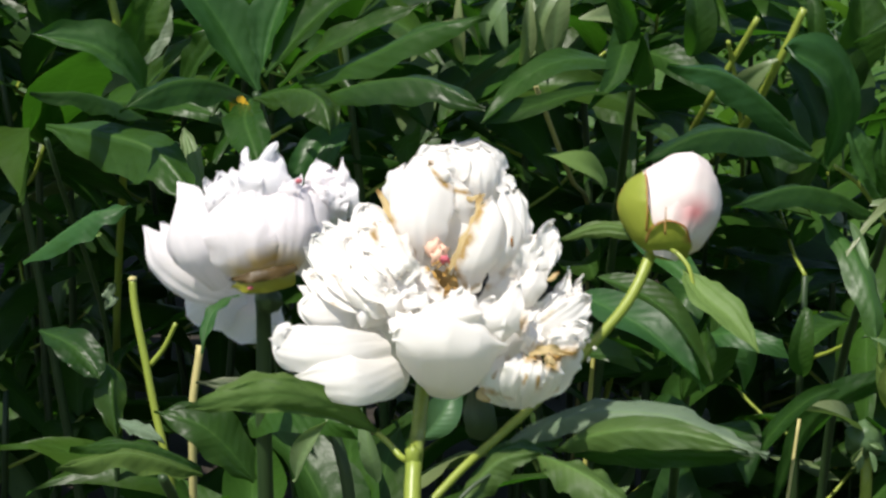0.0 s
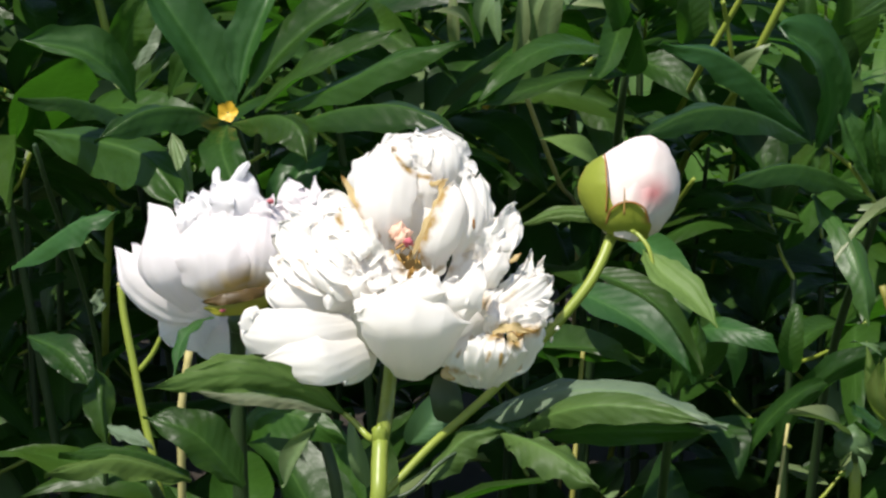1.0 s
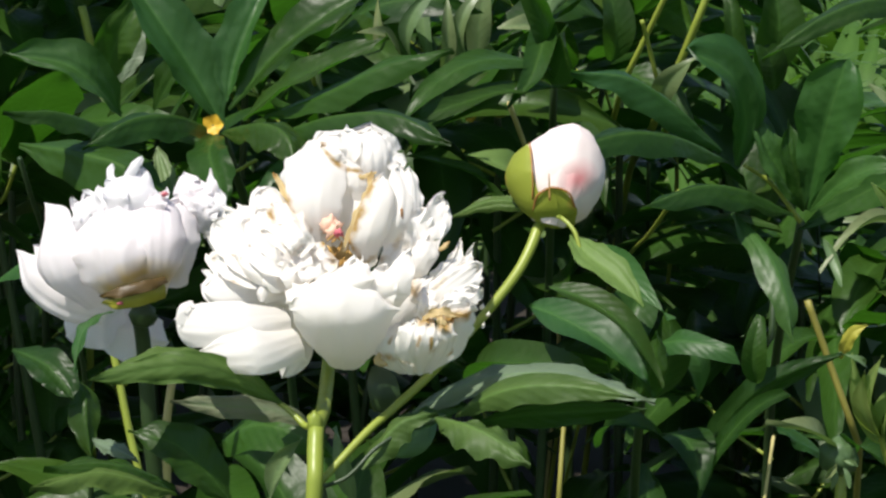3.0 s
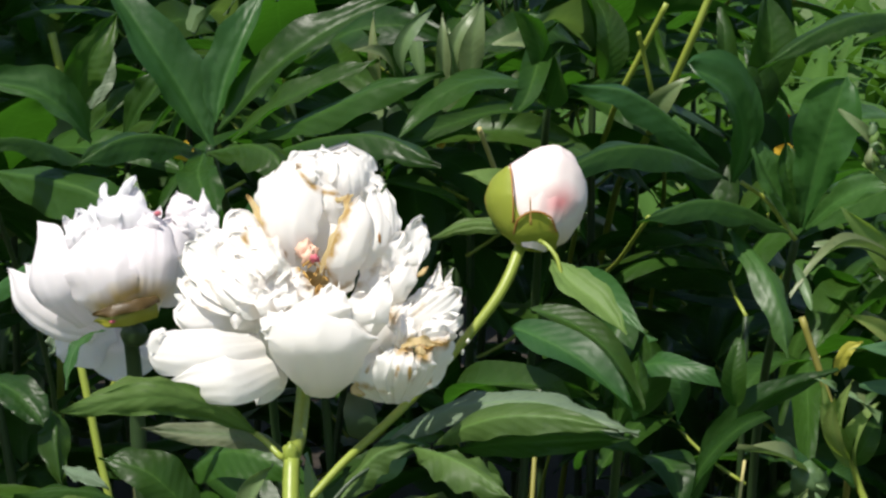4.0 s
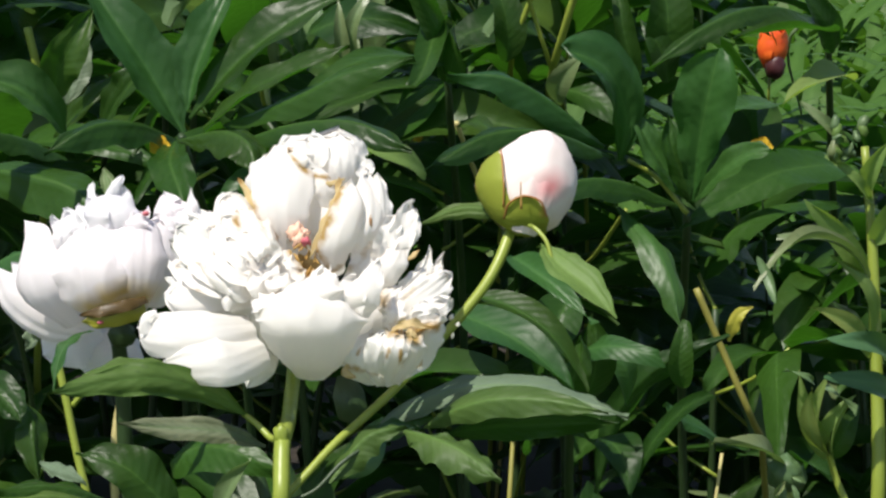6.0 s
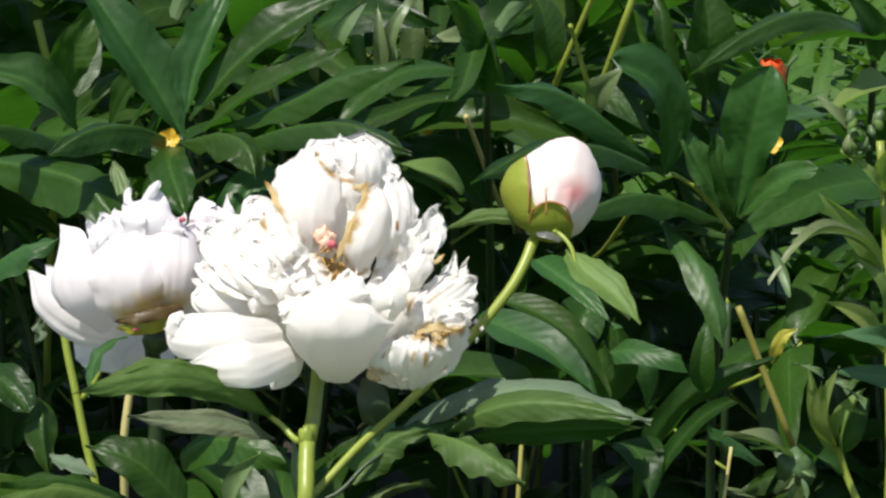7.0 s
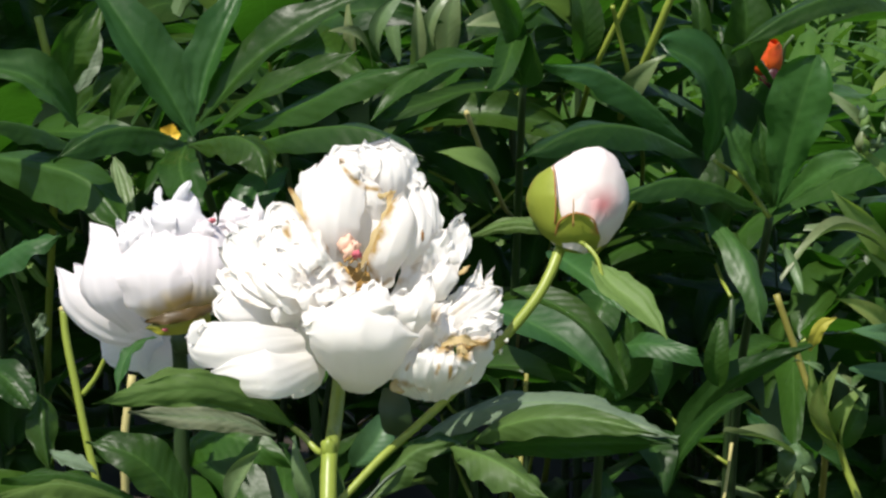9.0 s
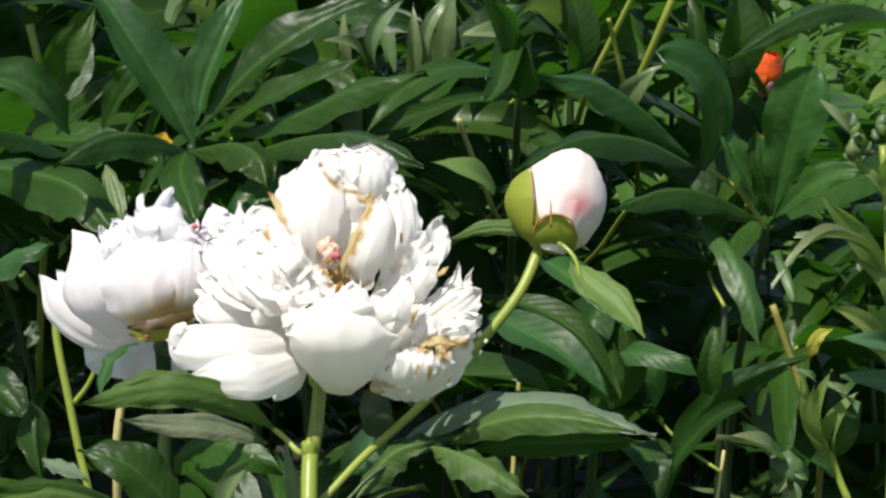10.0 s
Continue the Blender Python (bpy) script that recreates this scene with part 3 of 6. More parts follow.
    P([(-0.0409, -0.0496, 0.7527), (-0.0413, -0.0541, 0.7719), (-0.0409, -0.0474, 0.7864), (-0.0420, -0.0359, 0.7951), (-0.0439, -0.0251, 0.7971)], (14, 27, 31, 29, 20), facing(-0.08, 0.15, 1), cup=0.85, wave=0.0006, rag=0.003, crease=0.00025, pleat=0.0006, blunt=0.2, seed=1, nu=32, nv=32, label="smooth domed inner petal")
    P([(-0.0303, -0.0396, 0.7847), (-0.0326, -0.0407, 0.7924), (-0.0372, -0.0345, 0.7966)], (5, 9, 7), facing(0.1, 0.3, 1), PETAL_WORN, cup=0.5, wave=0.001, rag=0.003, crease=0.0010, seed=17)
    P([(-0.0205, -0.0418, 0.7714), (-0.0229, -0.0424, 0.7816), (-0.0283, -0.0384, 0.7894)], (7, 11, 9), facing(0.0, 0.2, 1), cup=0.6, wave=0.001, rag=0.003, crease=0.0009, seed=18)
    # browned ribbons on both sides of the dome
    P([(-0.0456, -0.0517, 0.7608), (-0.0505, -0.0480, 0.7716), (-0.0556, -0.0409, 0.7792), (-0.0596, -0.0333, 0.7850)], (2, 3.4, 3.8, 3), facing(-0.4, 0.3, 1), PETAL_BROWN, cup=0.9, wave=0.0008, waves=3, crease=0.0004, blunt=0.3, seed=9)
    P([(-0.0436, -0.0533, 0.7587), (-0.0475, -0.0511, 0.7674), (-0.0530, -0.0454, 0.7735)], (3, 5.5, 4), facing(-0.6, 0.2, 1), PETAL_WORN, cup=0.7, wave=0.0008, crease=0.0004, blunt=0.3, seed=10)
    P([(-0.0295, -0.0556, 0.7533), (-0.0231, -0.0563, 0.7670), (-0.0174, -0.0517, 0.7775), (-0.0151, -0.0415, 0.7851)], (2, 5, 4.6, 3), facing(-0.7, 0.2, 1), PETAL_BROWN, cup=0.5, wave=0.001, waves=4, crease=0.0008, blunt=0.3, seed=7)
    P([(-0.0137, -0.0396, 0.7847), (-0.0205, -0.0419, 0.7835), (-0.0263, -0.0395, 0.7849)], (1.5, 3.2, 2), facing(0.0, 0.5, 1), PETAL_BROWN, cup=0.8, wave=0.0006, crease=0.0003, blunt=0.3, seed=19)
    # rolled petals right of the heart
    P([(-0.0316, -0.0437, 0.7517), (-0.0254, -0.0434, 0.7693), (-0.0211, -0.0341, 0.7817)], (12, 17, 12), facing(-0.2, 0.2, 1), cup=0.5, wave=0.001, crease=0.0005, seed=23)
    P([(-0.0119, -0.0594, 0.7383), (-0.0039, -0.0606, 0.7499), (0.0019, -0.0519, 0.7601)], (14, 18, 12), facing(0.2, 0.3, 1), cup=0.5, wave=0.001, crease=0.0005, seed=24)
    P([(-0.0192, -0.0536, 0.7448), (-0.0172, -0.0682, 0.7606), (-0.0117, -0.0632, 0.7765), (-0.0107, -0.0468, 0.7846)], (12, 19, 18, 12), facing(0.10, 0.12, 1), cup=1.05, wave=0.0008, rag=0.002, crease=0.0003, pleat=0.0005, blunt=0.2, seed=4, label="rounded petal with a browned inner edge")
    P([(-0.0078, -0.0509, 0.7473), (-0.0038, -0.0593, 0.7632), (-0.0019, -0.0520, 0.7763), (-0.0046, -0.0362, 0.7857)], (10, 15, 15, 10), facing(0.4, 0.2, 1), cup=0.9, wave=0.001, rag=0.003, crease=0.0008, pleat=0.0008, seed=8)
    P([(-0.0015, -0.0466, 0.7525), (0.0019, -0.0521, 0.7676), (0.0024, -0.0465, 0.7775), (0.0000, -0.0334, 0.7846)], (8, 12, 11, 7), facing(0.5, 0.2, 1), PETAL_WORN, cup=0.8, wave=0.001, rag=0.003, crease=0.0009, pleat=0.0008, seed=11)
    P([(-0.0083, -0.0334, 0.7846), (-0.0039, -0.0304, 0.7884), (-0.0022, -0.0333, 0.7850)], (3, 5, 4), facing(0.3, 0.4, 1), cup=-0.5, wave=0.001, rag=0.002, crease=0.0006, seed=12)
    # frills further right
    P([(0.0019, -0.0563, 0.7425), (0.0067, -0.0591, 0.7557), (0.0116, -0.0523, 0.7665), (0.0141, -0.0434, 0.7733)], (9, 13, 11, 7.5), [facing(0.2, 0.2, 1), facing(0.5, 0.2, 0.8)], cup=-0.5, wave=0.0016, waves=3, rag=0.003, crease=0.0005, seed=14)
    P([(0.0039, -0.0574, 0.7503), (0.0101, -0.0583, 0.7592), (0.0150, -0.0529, 0.7641), (0.0168, -0.0452, 0.7702)], (6, 9, 8, 5), [facing(0.5, 0.2, 1), facing(-0.2, 0.2, 1)], cup=0.6, wave=0.0014, rag=0.003, crease=0.0004, seed=15)
    P([(-0.0034, -0.0629, 0.7405), (0.0034, -0.0673, 0.7479), (0.0086, -0.0646, 0.7547), (0.0102, -0.0542, 0.7590)], (9, 13, 13, 9), facing(0.25, 0.1, 1), cup=0.9, wave=0.0012, rag=0.002, crease=0.0004, seed=13)
    P([(-0.0019, -0.0574, 0.7503), (0.0039, -0.0587, 0.7618), (0.0078, -0.0505, 0.7698)], (6, 10, 7), facing(0.3, 0.25, 1), cup=-0.4, wave=0.0016, rag=0.003, crease=0.0006, seed=20)
    P([(0.0111, -0.0560, 0.7519), (0.0149, -0.0594, 0.7548), (0.0178, -0.0589, 0.7567)], (3, 3.4, 0.8), facing(0.1, 0.7, 1), PETAL_BROWN, cup=0.7, blunt=0.0, seed=21)
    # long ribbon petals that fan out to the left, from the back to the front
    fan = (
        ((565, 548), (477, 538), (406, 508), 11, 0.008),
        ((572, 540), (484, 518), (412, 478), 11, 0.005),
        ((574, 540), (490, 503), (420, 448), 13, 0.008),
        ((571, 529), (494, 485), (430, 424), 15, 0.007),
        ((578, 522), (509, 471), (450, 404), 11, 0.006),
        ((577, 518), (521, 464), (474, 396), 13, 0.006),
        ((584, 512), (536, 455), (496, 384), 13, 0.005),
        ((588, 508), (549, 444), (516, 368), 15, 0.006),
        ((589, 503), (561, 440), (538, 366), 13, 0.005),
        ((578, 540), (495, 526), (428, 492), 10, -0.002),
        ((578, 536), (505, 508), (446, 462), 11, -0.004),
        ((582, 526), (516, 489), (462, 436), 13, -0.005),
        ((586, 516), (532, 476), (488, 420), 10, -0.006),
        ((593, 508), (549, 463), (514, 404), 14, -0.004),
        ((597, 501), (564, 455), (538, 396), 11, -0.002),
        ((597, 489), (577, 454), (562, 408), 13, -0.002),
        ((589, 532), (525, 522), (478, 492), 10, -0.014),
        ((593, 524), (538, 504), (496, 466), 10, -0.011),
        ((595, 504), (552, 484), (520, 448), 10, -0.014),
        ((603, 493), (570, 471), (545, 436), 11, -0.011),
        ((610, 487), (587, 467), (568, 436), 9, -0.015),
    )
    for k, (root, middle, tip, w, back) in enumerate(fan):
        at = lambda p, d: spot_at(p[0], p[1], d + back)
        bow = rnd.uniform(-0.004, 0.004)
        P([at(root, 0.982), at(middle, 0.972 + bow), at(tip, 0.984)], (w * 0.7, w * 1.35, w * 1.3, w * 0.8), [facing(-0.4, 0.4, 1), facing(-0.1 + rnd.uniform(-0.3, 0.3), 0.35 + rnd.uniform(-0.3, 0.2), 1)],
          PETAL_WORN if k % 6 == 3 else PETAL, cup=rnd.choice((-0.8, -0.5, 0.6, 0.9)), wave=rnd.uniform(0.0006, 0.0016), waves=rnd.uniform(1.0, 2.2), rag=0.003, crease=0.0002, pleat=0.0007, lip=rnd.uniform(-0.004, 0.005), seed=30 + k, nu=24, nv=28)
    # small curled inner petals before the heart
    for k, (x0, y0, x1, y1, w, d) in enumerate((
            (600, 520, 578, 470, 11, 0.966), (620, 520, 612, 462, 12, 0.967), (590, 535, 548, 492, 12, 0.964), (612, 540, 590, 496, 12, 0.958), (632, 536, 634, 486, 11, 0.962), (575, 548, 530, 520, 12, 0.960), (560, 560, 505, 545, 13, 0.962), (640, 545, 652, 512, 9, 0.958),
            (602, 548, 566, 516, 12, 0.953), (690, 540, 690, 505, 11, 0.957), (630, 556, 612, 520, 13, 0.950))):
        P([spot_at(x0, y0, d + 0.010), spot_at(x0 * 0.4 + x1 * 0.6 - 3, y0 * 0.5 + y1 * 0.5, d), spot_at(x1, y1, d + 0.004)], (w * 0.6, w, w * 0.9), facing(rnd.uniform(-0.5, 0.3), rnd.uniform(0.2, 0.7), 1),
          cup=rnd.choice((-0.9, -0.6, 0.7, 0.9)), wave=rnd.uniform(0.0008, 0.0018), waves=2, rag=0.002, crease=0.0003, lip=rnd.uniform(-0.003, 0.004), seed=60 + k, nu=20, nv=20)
    # guard petals
    P([(-0.0547, -0.0513, 0.7335), (-0.0686, -0.0610, 0.7400), (-0.0831, -0.0610, 0.7400), (-0.0915, -0.0530, 0.7390)], (14, 23, 22, 15), facing(-0.2, 0.25, 1), cup=0.8, wave=0.0012, rag=0.002, crease=0.0003, pleat=0.0008, blunt=0.3, seed=22, label="rounded white petal")
    P([(-0.0532, -0.0719, 0.7294), (-0.0682, -0.0857, 0.7319), (-0.0836, -0.0851, 0.7300), (-0.0947, -0.0782, 0.7287), (-0.1012, -0.0683, 0.7273)], (15, 21, 22, 22, 19), [facing(-0.1, 0.4, 1), facing(-0.2, 0.2, 1), facing(0.3, 0.0, 1)], cup=0.75, wave=0.0010, waves=2, rag=0.001, crease=0.00055, pleat=0.0006, blunt=0.18, seed=42, nu=26, label="broad white guard petal with a curled tip")
    P([(-0.0988, -0.0755, 0.7274), (-0.0987, -0.0751, 0.7333), (-0.0954, -0.0742, 0.7367), (-0.0922, -0.0739, 0.7339)], (6, 5, 4, 2), [facing(-0.2, 0.3, 1), facing(0.2, 0.8, 0.5)], cup=0.5, wave=0.0005, seed=47, nu=12, nv=16)
    P([(-0.0483, -0.0761, 0.7206), (-0.0630, -0.0966, 0.7214), (-0.0797, -0.0930, 0.7193), (-0.0935, -0.0797, 0.7147)], (19, 24, 20, 8), [facing(0.0, 0.2, 1), facing(-0.2, 0.1, 1)], cup=0.85, wave=0.0008, waves=2, rag=0.001, crease=0.0005, pleat=0.0006, blunt=0.3, seed=43, nu=26, label="broad white guard petal")
    P([(-0.0516, -0.0458, 0.7140), (-0.0532, -0.0579, 0.7070), (-0.0587, -0.0554, 0.6964)], (16, 16, 10), facing(-0.1, -0.2, 1), cup=0.7, wave=0.0006, pleat=0.0008, blunt=0.4, seed=44)
    P([(-0.0305, -0.0683, 0.7026), (-0.0293, -0.0880, 0.7144), (-0.0279, -0.1002, 0.7316), (-0.0270, -0.0971, 0.7440), (-0.0263, -0.0863, 0.7502)], (20, 40, 50, 52, 46), facing(0.02, 0.05, 1), cup=0.85, wave=0.0008, waves=2.5, rag=0.007, crease=0.0006, pleat=0.0007, blunt=0.10, seed=45, nu=40, nv=40, label="large cupped white guard petal")
    P([(-0.0352, -0.0584, 0.7051), (-0.0343, -0.0775, 0.7235), (-0.0349, -0.0861, 0.7384), (-0.0365, -0.0790, 0.7462)], (20, 36, 38, 30), facing(-0.2, 0.1, 1), cup=0.85, wave=0.0016, rag=0.004, crease=0.0003, seed=51, nu=28)
    P([(-0.0095, -0.0830, 0.7301), (-0.0066, -0.0913, 0.7423), (-0.0023, -0.0881, 0.7512), (0.0014, -0.0794, 0.7571)], (11, 16, 12, 6), [facing(0.3, 0.2, 1), facing(-0.1, 0.4, 1)], cup=0.6, wave=0.0014, waves=2, rag=0.002, crease=0.0005, seed=46, nu=24)
    P([(-0.0197, -0.0886, 0.7367), (-0.0210, -0.0941, 0.7479), (-0.0221, -0.0820, 0.7549)], (13, 16, 11), facing(0.0, 0.4, 1), cup=0.6, wave=0.0014, rag=0.003, crease=0.0005, seed=48)
    P([(-0.0132, -0.0873, 0.7338), (-0.0117, -0.0898, 0.7443), (-0.0092, -0.0811, 0.7505)], (12, 15, 10), facing(0.1, 0.5, 1), cup=-0.5, wave=0.0014, rag=0.003, crease=0.0006, seed=53)
    P([(-0.0433, -0.0873, 0.7338), (-0.0459, -0.0904, 0.7421), (-0.0494, -0.0805, 0.7446)], (12, 14, 9), facing(-0.2, 0.5, 1), cup=0.6, wave=0.0016, rag=0.003, crease=0.0005, seed=54)
    P([(-0.0120, -0.0584, 0.7051), (-0.0053, -0.0685, 0.7183), (-0.0014, -0.0694, 0.7311), (0.0000, -0.0594, 0.7383)], (12, 20, 18, 12), facing(0.5, 0.1, 0.9), cup=0.8, wave=0.0008, crease=0.0004, seed=49)
    # drooping browned bowl of petals at the side
    for k, (spine, w) in enumerate((
            ([(-0.0034, -0.0727, 0.7015), (-0.0100, -0.0848, 0.7109), (-0.0092, -0.0864, 0.7208), (-0.0038, -0.0770, 0.7254)], (5, 12, 14, 8)), ([(-0.0005, -0.0748, 0.7012), (-0.0021, -0.0902, 0.7138), (0.0000, -0.0937, 0.7247), (0.0028, -0.0845, 0.7286)], (5, 11, 12, 8)), ([(0.0026, -0.0748, 0.7012), (0.0052, -0.0921, 0.7144), (0.0075, -0.0959, 0.7242), (0.0090, -0.0866, 0.7282)], (5, 10, 12, 9)),
            ([(0.0053, -0.0727, 0.7015), (0.0128, -0.0880, 0.7144), (0.0160, -0.0927, 0.7244), (0.0180, -0.0833, 0.7290)], (5, 11, 12, 9)), ([(0.0075, -0.0685, 0.7017), (0.0186, -0.0778, 0.7141), (0.0233, -0.0823, 0.7250), (0.0262, -0.0754, 0.7319)], (5, 11, 12, 8)))):
        P(spine, w, facing(-0.3 + 0.18 * k, -0.05, 1), PETAL_WORN, cup=0.75, wave=0.0010, waves=3, rag=0.004, crease=0.00055, pleat=0.0008, blunt=0.2, seed=70 + k)
    for k, (spine, w, m) in enumerate((
            ([(0.0039, -0.0642, 0.7271), (0.0134, -0.0702, 0.7363), (0.0243, -0.0646, 0.7422), (0.0301, -0.0557, 0.7448)], (9, 14, 15, 9), PETAL), ([(0.0039, -0.0598, 0.7283), (0.0135, -0.0629, 0.7405), (0.0204, -0.0551, 0.7472), (0.0217, -0.0466, 0.7525)], (8, 11, 8, 3), PETAL), ([(0.0086, -0.0703, 0.7276), (0.0186, -0.0771, 0.7333), (0.0290, -0.0702, 0.7363)], (8, 13, 10), PETAL),
            ([(0.0014, -0.0661, 0.7277), (0.0053, -0.0699, 0.7375), (0.0096, -0.0626, 0.7417)], (9, 13, 10), PETAL_WORN), ([(-0.0022, -0.0636, 0.7295), (-0.0005, -0.0674, 0.7393), (0.0039, -0.0593, 0.7428)], (7, 9, 6), PETAL_WORN), ([(0.0038, -0.0787, 0.7269), (0.0073, -0.0809, 0.7345), (0.0067, -0.0719, 0.7378)], (8, 10, 7), PETAL),
            ([(0.0133, -0.0818, 0.7268), (0.0184, -0.0846, 0.7321), (0.0264, -0.0795, 0.7321)], (6, 9, 7), PETAL_WORN), ([(0.0179, -0.0607, 0.7412), (0.0241, -0.0595, 0.7459), (0.0265, -0.0526, 0.7490)], (4, 6, 4), PETAL))):
        P(spine, w, facing(rnd.uniform(-0.2, 0.4), 0.35, 1), m, cup=rnd.choice((-0.6, 0.5, 0.8)), wave=0.0018, waves=3, rag=0.005, crease=0.0006, pleat=0.0010, blunt=0.16, seed=80 + k, nu=26)
    P([(0.0057, -0.0864, 0.7292), (0.0132, -0.0897, 0.7326), (0.0231, -0.0864, 0.7292)], (2, 4.5, 2), facing(0.1, 0.5, 1), PETAL_BROWN, cup=-0.6, wave=0.0012, crease=0.0006, seed=90)
    P([(0.0122, -0.0947, 0.7287), (0.0135, -0.0962, 0.7311), (0.0159, -0.0969, 0.7284)], (2, 4, 2), facing(0.1, 0.5, 1), PETAL_BROWN, cup=0.6, wave=0.0006, crease=0.0004, seed=91)
    P([(-0.0133, -0.0849, 0.7144), (-0.0142, -0.0886, 0.7121), (-0.0099, -0.0901, 0.7101)], (2, 4, 2), facing(0.0, 0.2, 1), PETAL_BROWN, cup=0.6, wave=0.0006, crease=0.0004, seed=92)
    # heart: pink carpels and brown remains of stamens
    for k, (p, r) in enumerate((((-0.0348, -0.0538, 0.7648), 0.0027), ((-0.0321, -0.0552, 0.7632), 0.0024), ((-0.0368, -0.0515, 0.7658), 0.0021), ((-0.0335, -0.0577, 0.7616), 0.0022))):
        part("carpel", lump(p, r * 1.25, r, r * 1.4, 0.6, k, origin=b, turn=(0, 25, 0), point=0.15), CARPEL, bloom)
    part("carpel_tip", lump((-0.0299, -0.0654, 0.7635), 0.0022, 0.0014, 0.0017, 0.8, 8, origin=b), PINK, bloom)
    part("red_fleck", lump((-0.0021, -0.0646, 0.7710), 0.0006, 0.0005, 0.0022, 0.8, 4, origin=b), SEPAL_RIM, bloom, "reddish brown streak on a petal")
    for k in range(30):
        p = Vector((-0.0305, -0.0636, 0.7544)) + RIGHT * rnd.uniform(-0.007, 0.006) + UP * rnd.uniform(-0.008, 0.007)
        part("stamen", lump(p, rnd.uniform(0.0004, 0.0008), 0.0006, rnd.uniform(0.0010, 0.0028), 0.4, k, origin=b, turn=(rnd.uniform(-40, 40), rnd.uniform(-60, 60), 0), nu=7, nv=5), BLOTCH, bloom)
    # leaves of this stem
    # the bloom's shadow on this sepal is put into its dark colour
    part("sepal", blade((-0.017, -0.041, 0.697), (-0.013, -0.046, 0.676), 0.0145, facing(0.1, 0.0, 1), 0.003, 0.5, outline=strap_outline, nu=8, nv=10, origin=b), STEM_SHADED, plant, "drooping sepal, coloured dark for the bloom's shadow")
    frond(plant, b, [(-0.0565, -0.0813, 0.6917), (-0.0728, -0.0939, 0.7073), (-0.0914, -0.1059, 0.7170), (-0.1125, -0.1139, 0.7179), (-0.1347, -0.1245, 0.7170)], 15, facing(0.05, 0.15, 1), LEAF_NEAR, "dark green pointed leaf with a wavy edge", fold=-0.3, cup=0.0, wave=0.0014, waves=5, teeth=0.0004, seed=1)
    frond(plant, b, [(-0.0724, -0.0837, 0.7068), (-0.0899, -0.0973, 0.7183), (-0.1077, -0.1049, 0.7211), (-0.1260, -0.1163, 0.7165)], 17, facing(0.1, 0.7, 0.7), LEAF_NEAR, "green half of a leaf behind its fold", fold=-0.2, cup=0.0, wave=0.0016, waves=4, teeth=0.0004, seed=4)
    part("leaf_stalk", tube([(-0.0418, -0.0971, 0.6863), (-0.0467, -0.0893, 0.6844), (-0.0531, -0.0839, 0.6893), (-0.0614, -0.0786, 0.6943)], 0.0017, 0.0011, 8, b), STEM, plant)
    part("stem_node", lump((-0.0415, -0.0987, 0.6881), 0.0035, 0.0034, 0.0052, 0.3, 4, origin=b), STEM, plant)
    frond(plant, b, [(-0.0097, -0.0465, 0.6701), (0.0133, -0.0557, 0.6867), (0.0355, -0.0656, 0.6967), (0.0613, -0.0790, 0.7010), (0.0827, -0.0959, 0.6991), (0.1021, -0.1111, 0.6961)], 22, facing(0.0, 0.72, 0.7), LEAF_UNDER, "grey-green leaf with pale veins and a notched rim", fold=-0.15, cup=0.1, wave=0.0010, waves=4, teeth=0.0018, seed=2, pleat=0.0006)
    frond(plant, b, [(0.0173, -0.0649, 0.6790), (0.0302, -0.0813, 0.6917), (0.0486, -0.0936, 0.7001), (0.0715, -0.1036, 0.7016), (0.0938, -0.1145, 0.6990)], 16, facing(0.0, 0.42, 0.9), LEAF_NEAR, "long olive green leaf in front of a grey one", fold=-0.25, cup=0.2, wave=0.0008, waves=4, teeth=0.0006, seed=11, pleat=0.0004)
    frond(plant, b, [(0.0263, -0.0512, 0.6717), (0.0503, -0.0651, 0.6781), (0.0762, -0.0772, 0.6832), (0.1000, -0.0906, 0.6873)], 12, facing(0.0, -0.1, 1), LEAF, "dark leaf in the shade below", fold=0.2, wave=0.0008, seed=7)
    frond(plant, b, [(0.0091, -0.0831, 0.6843), (0.0226, -0.0994, 0.6854), (0.0364, -0.1107, 0.6812), (0.0489, -0.1192, 0.6720)], 20, facing(0.2, 0.66, 0.74), LEAF_NEAR, "green leaf that curls down", fold=-0.35, wave=0.0022, waves=4, teeth=0.0004, seed=3)
    frond(plant, b, [(0.0159, -0.0773, 0.6828), (0.0015, -0.0693, 0.6818), (-0.0095, -0.0658, 0.6755), (-0.0181, -0.0653, 0.6650)], 15, facing(-0.1, 0.75, 0.65), LEAF_SHEEN, "grey-green leaflet with a wavy rim", fold=-0.3, wave=0.0016, seed=8)
    frond(plant, b, [(0.0211, -0.0589, 0.6821), (0.0126, -0.0550, 0.6813), (0.0015, -0.0518, 0.6777), (-0.0109, -0.0493, 0.6711)], 12, facing(-0.1, 0.8, 0.6), LEAF_SHEEN, fold=-0.2, wave=0.0014, seed=9)
    part("leaf_stalk", tube([(-0.0419, -0.1054, 0.6612), (-0.0292, -0.1044, 0.6653), (-0.0163, -0.0976, 0.6758), (-0.0033, -0.0901, 0.6814), (0.0134, -0.0811, 0.6841)], 0.0010, 0.0008, 8, b), STEM_SHADED, plant)
    frond(plant, b, [(-0.0223, -0.0988, 0.6670), (-0.0147, -0.0943, 0.6766), (-0.0045, -0.0940, 0.6860), (0.0108, -0.0981, 0.6904)], 15, facing(-0.3, 0.55, 0.8), LEAF_NEAR, "green leaf that curls over its stalk", fold=-0.4, wave=0.0016, waves=3, teeth=0.0004, seed=12, pleat=0.0008)
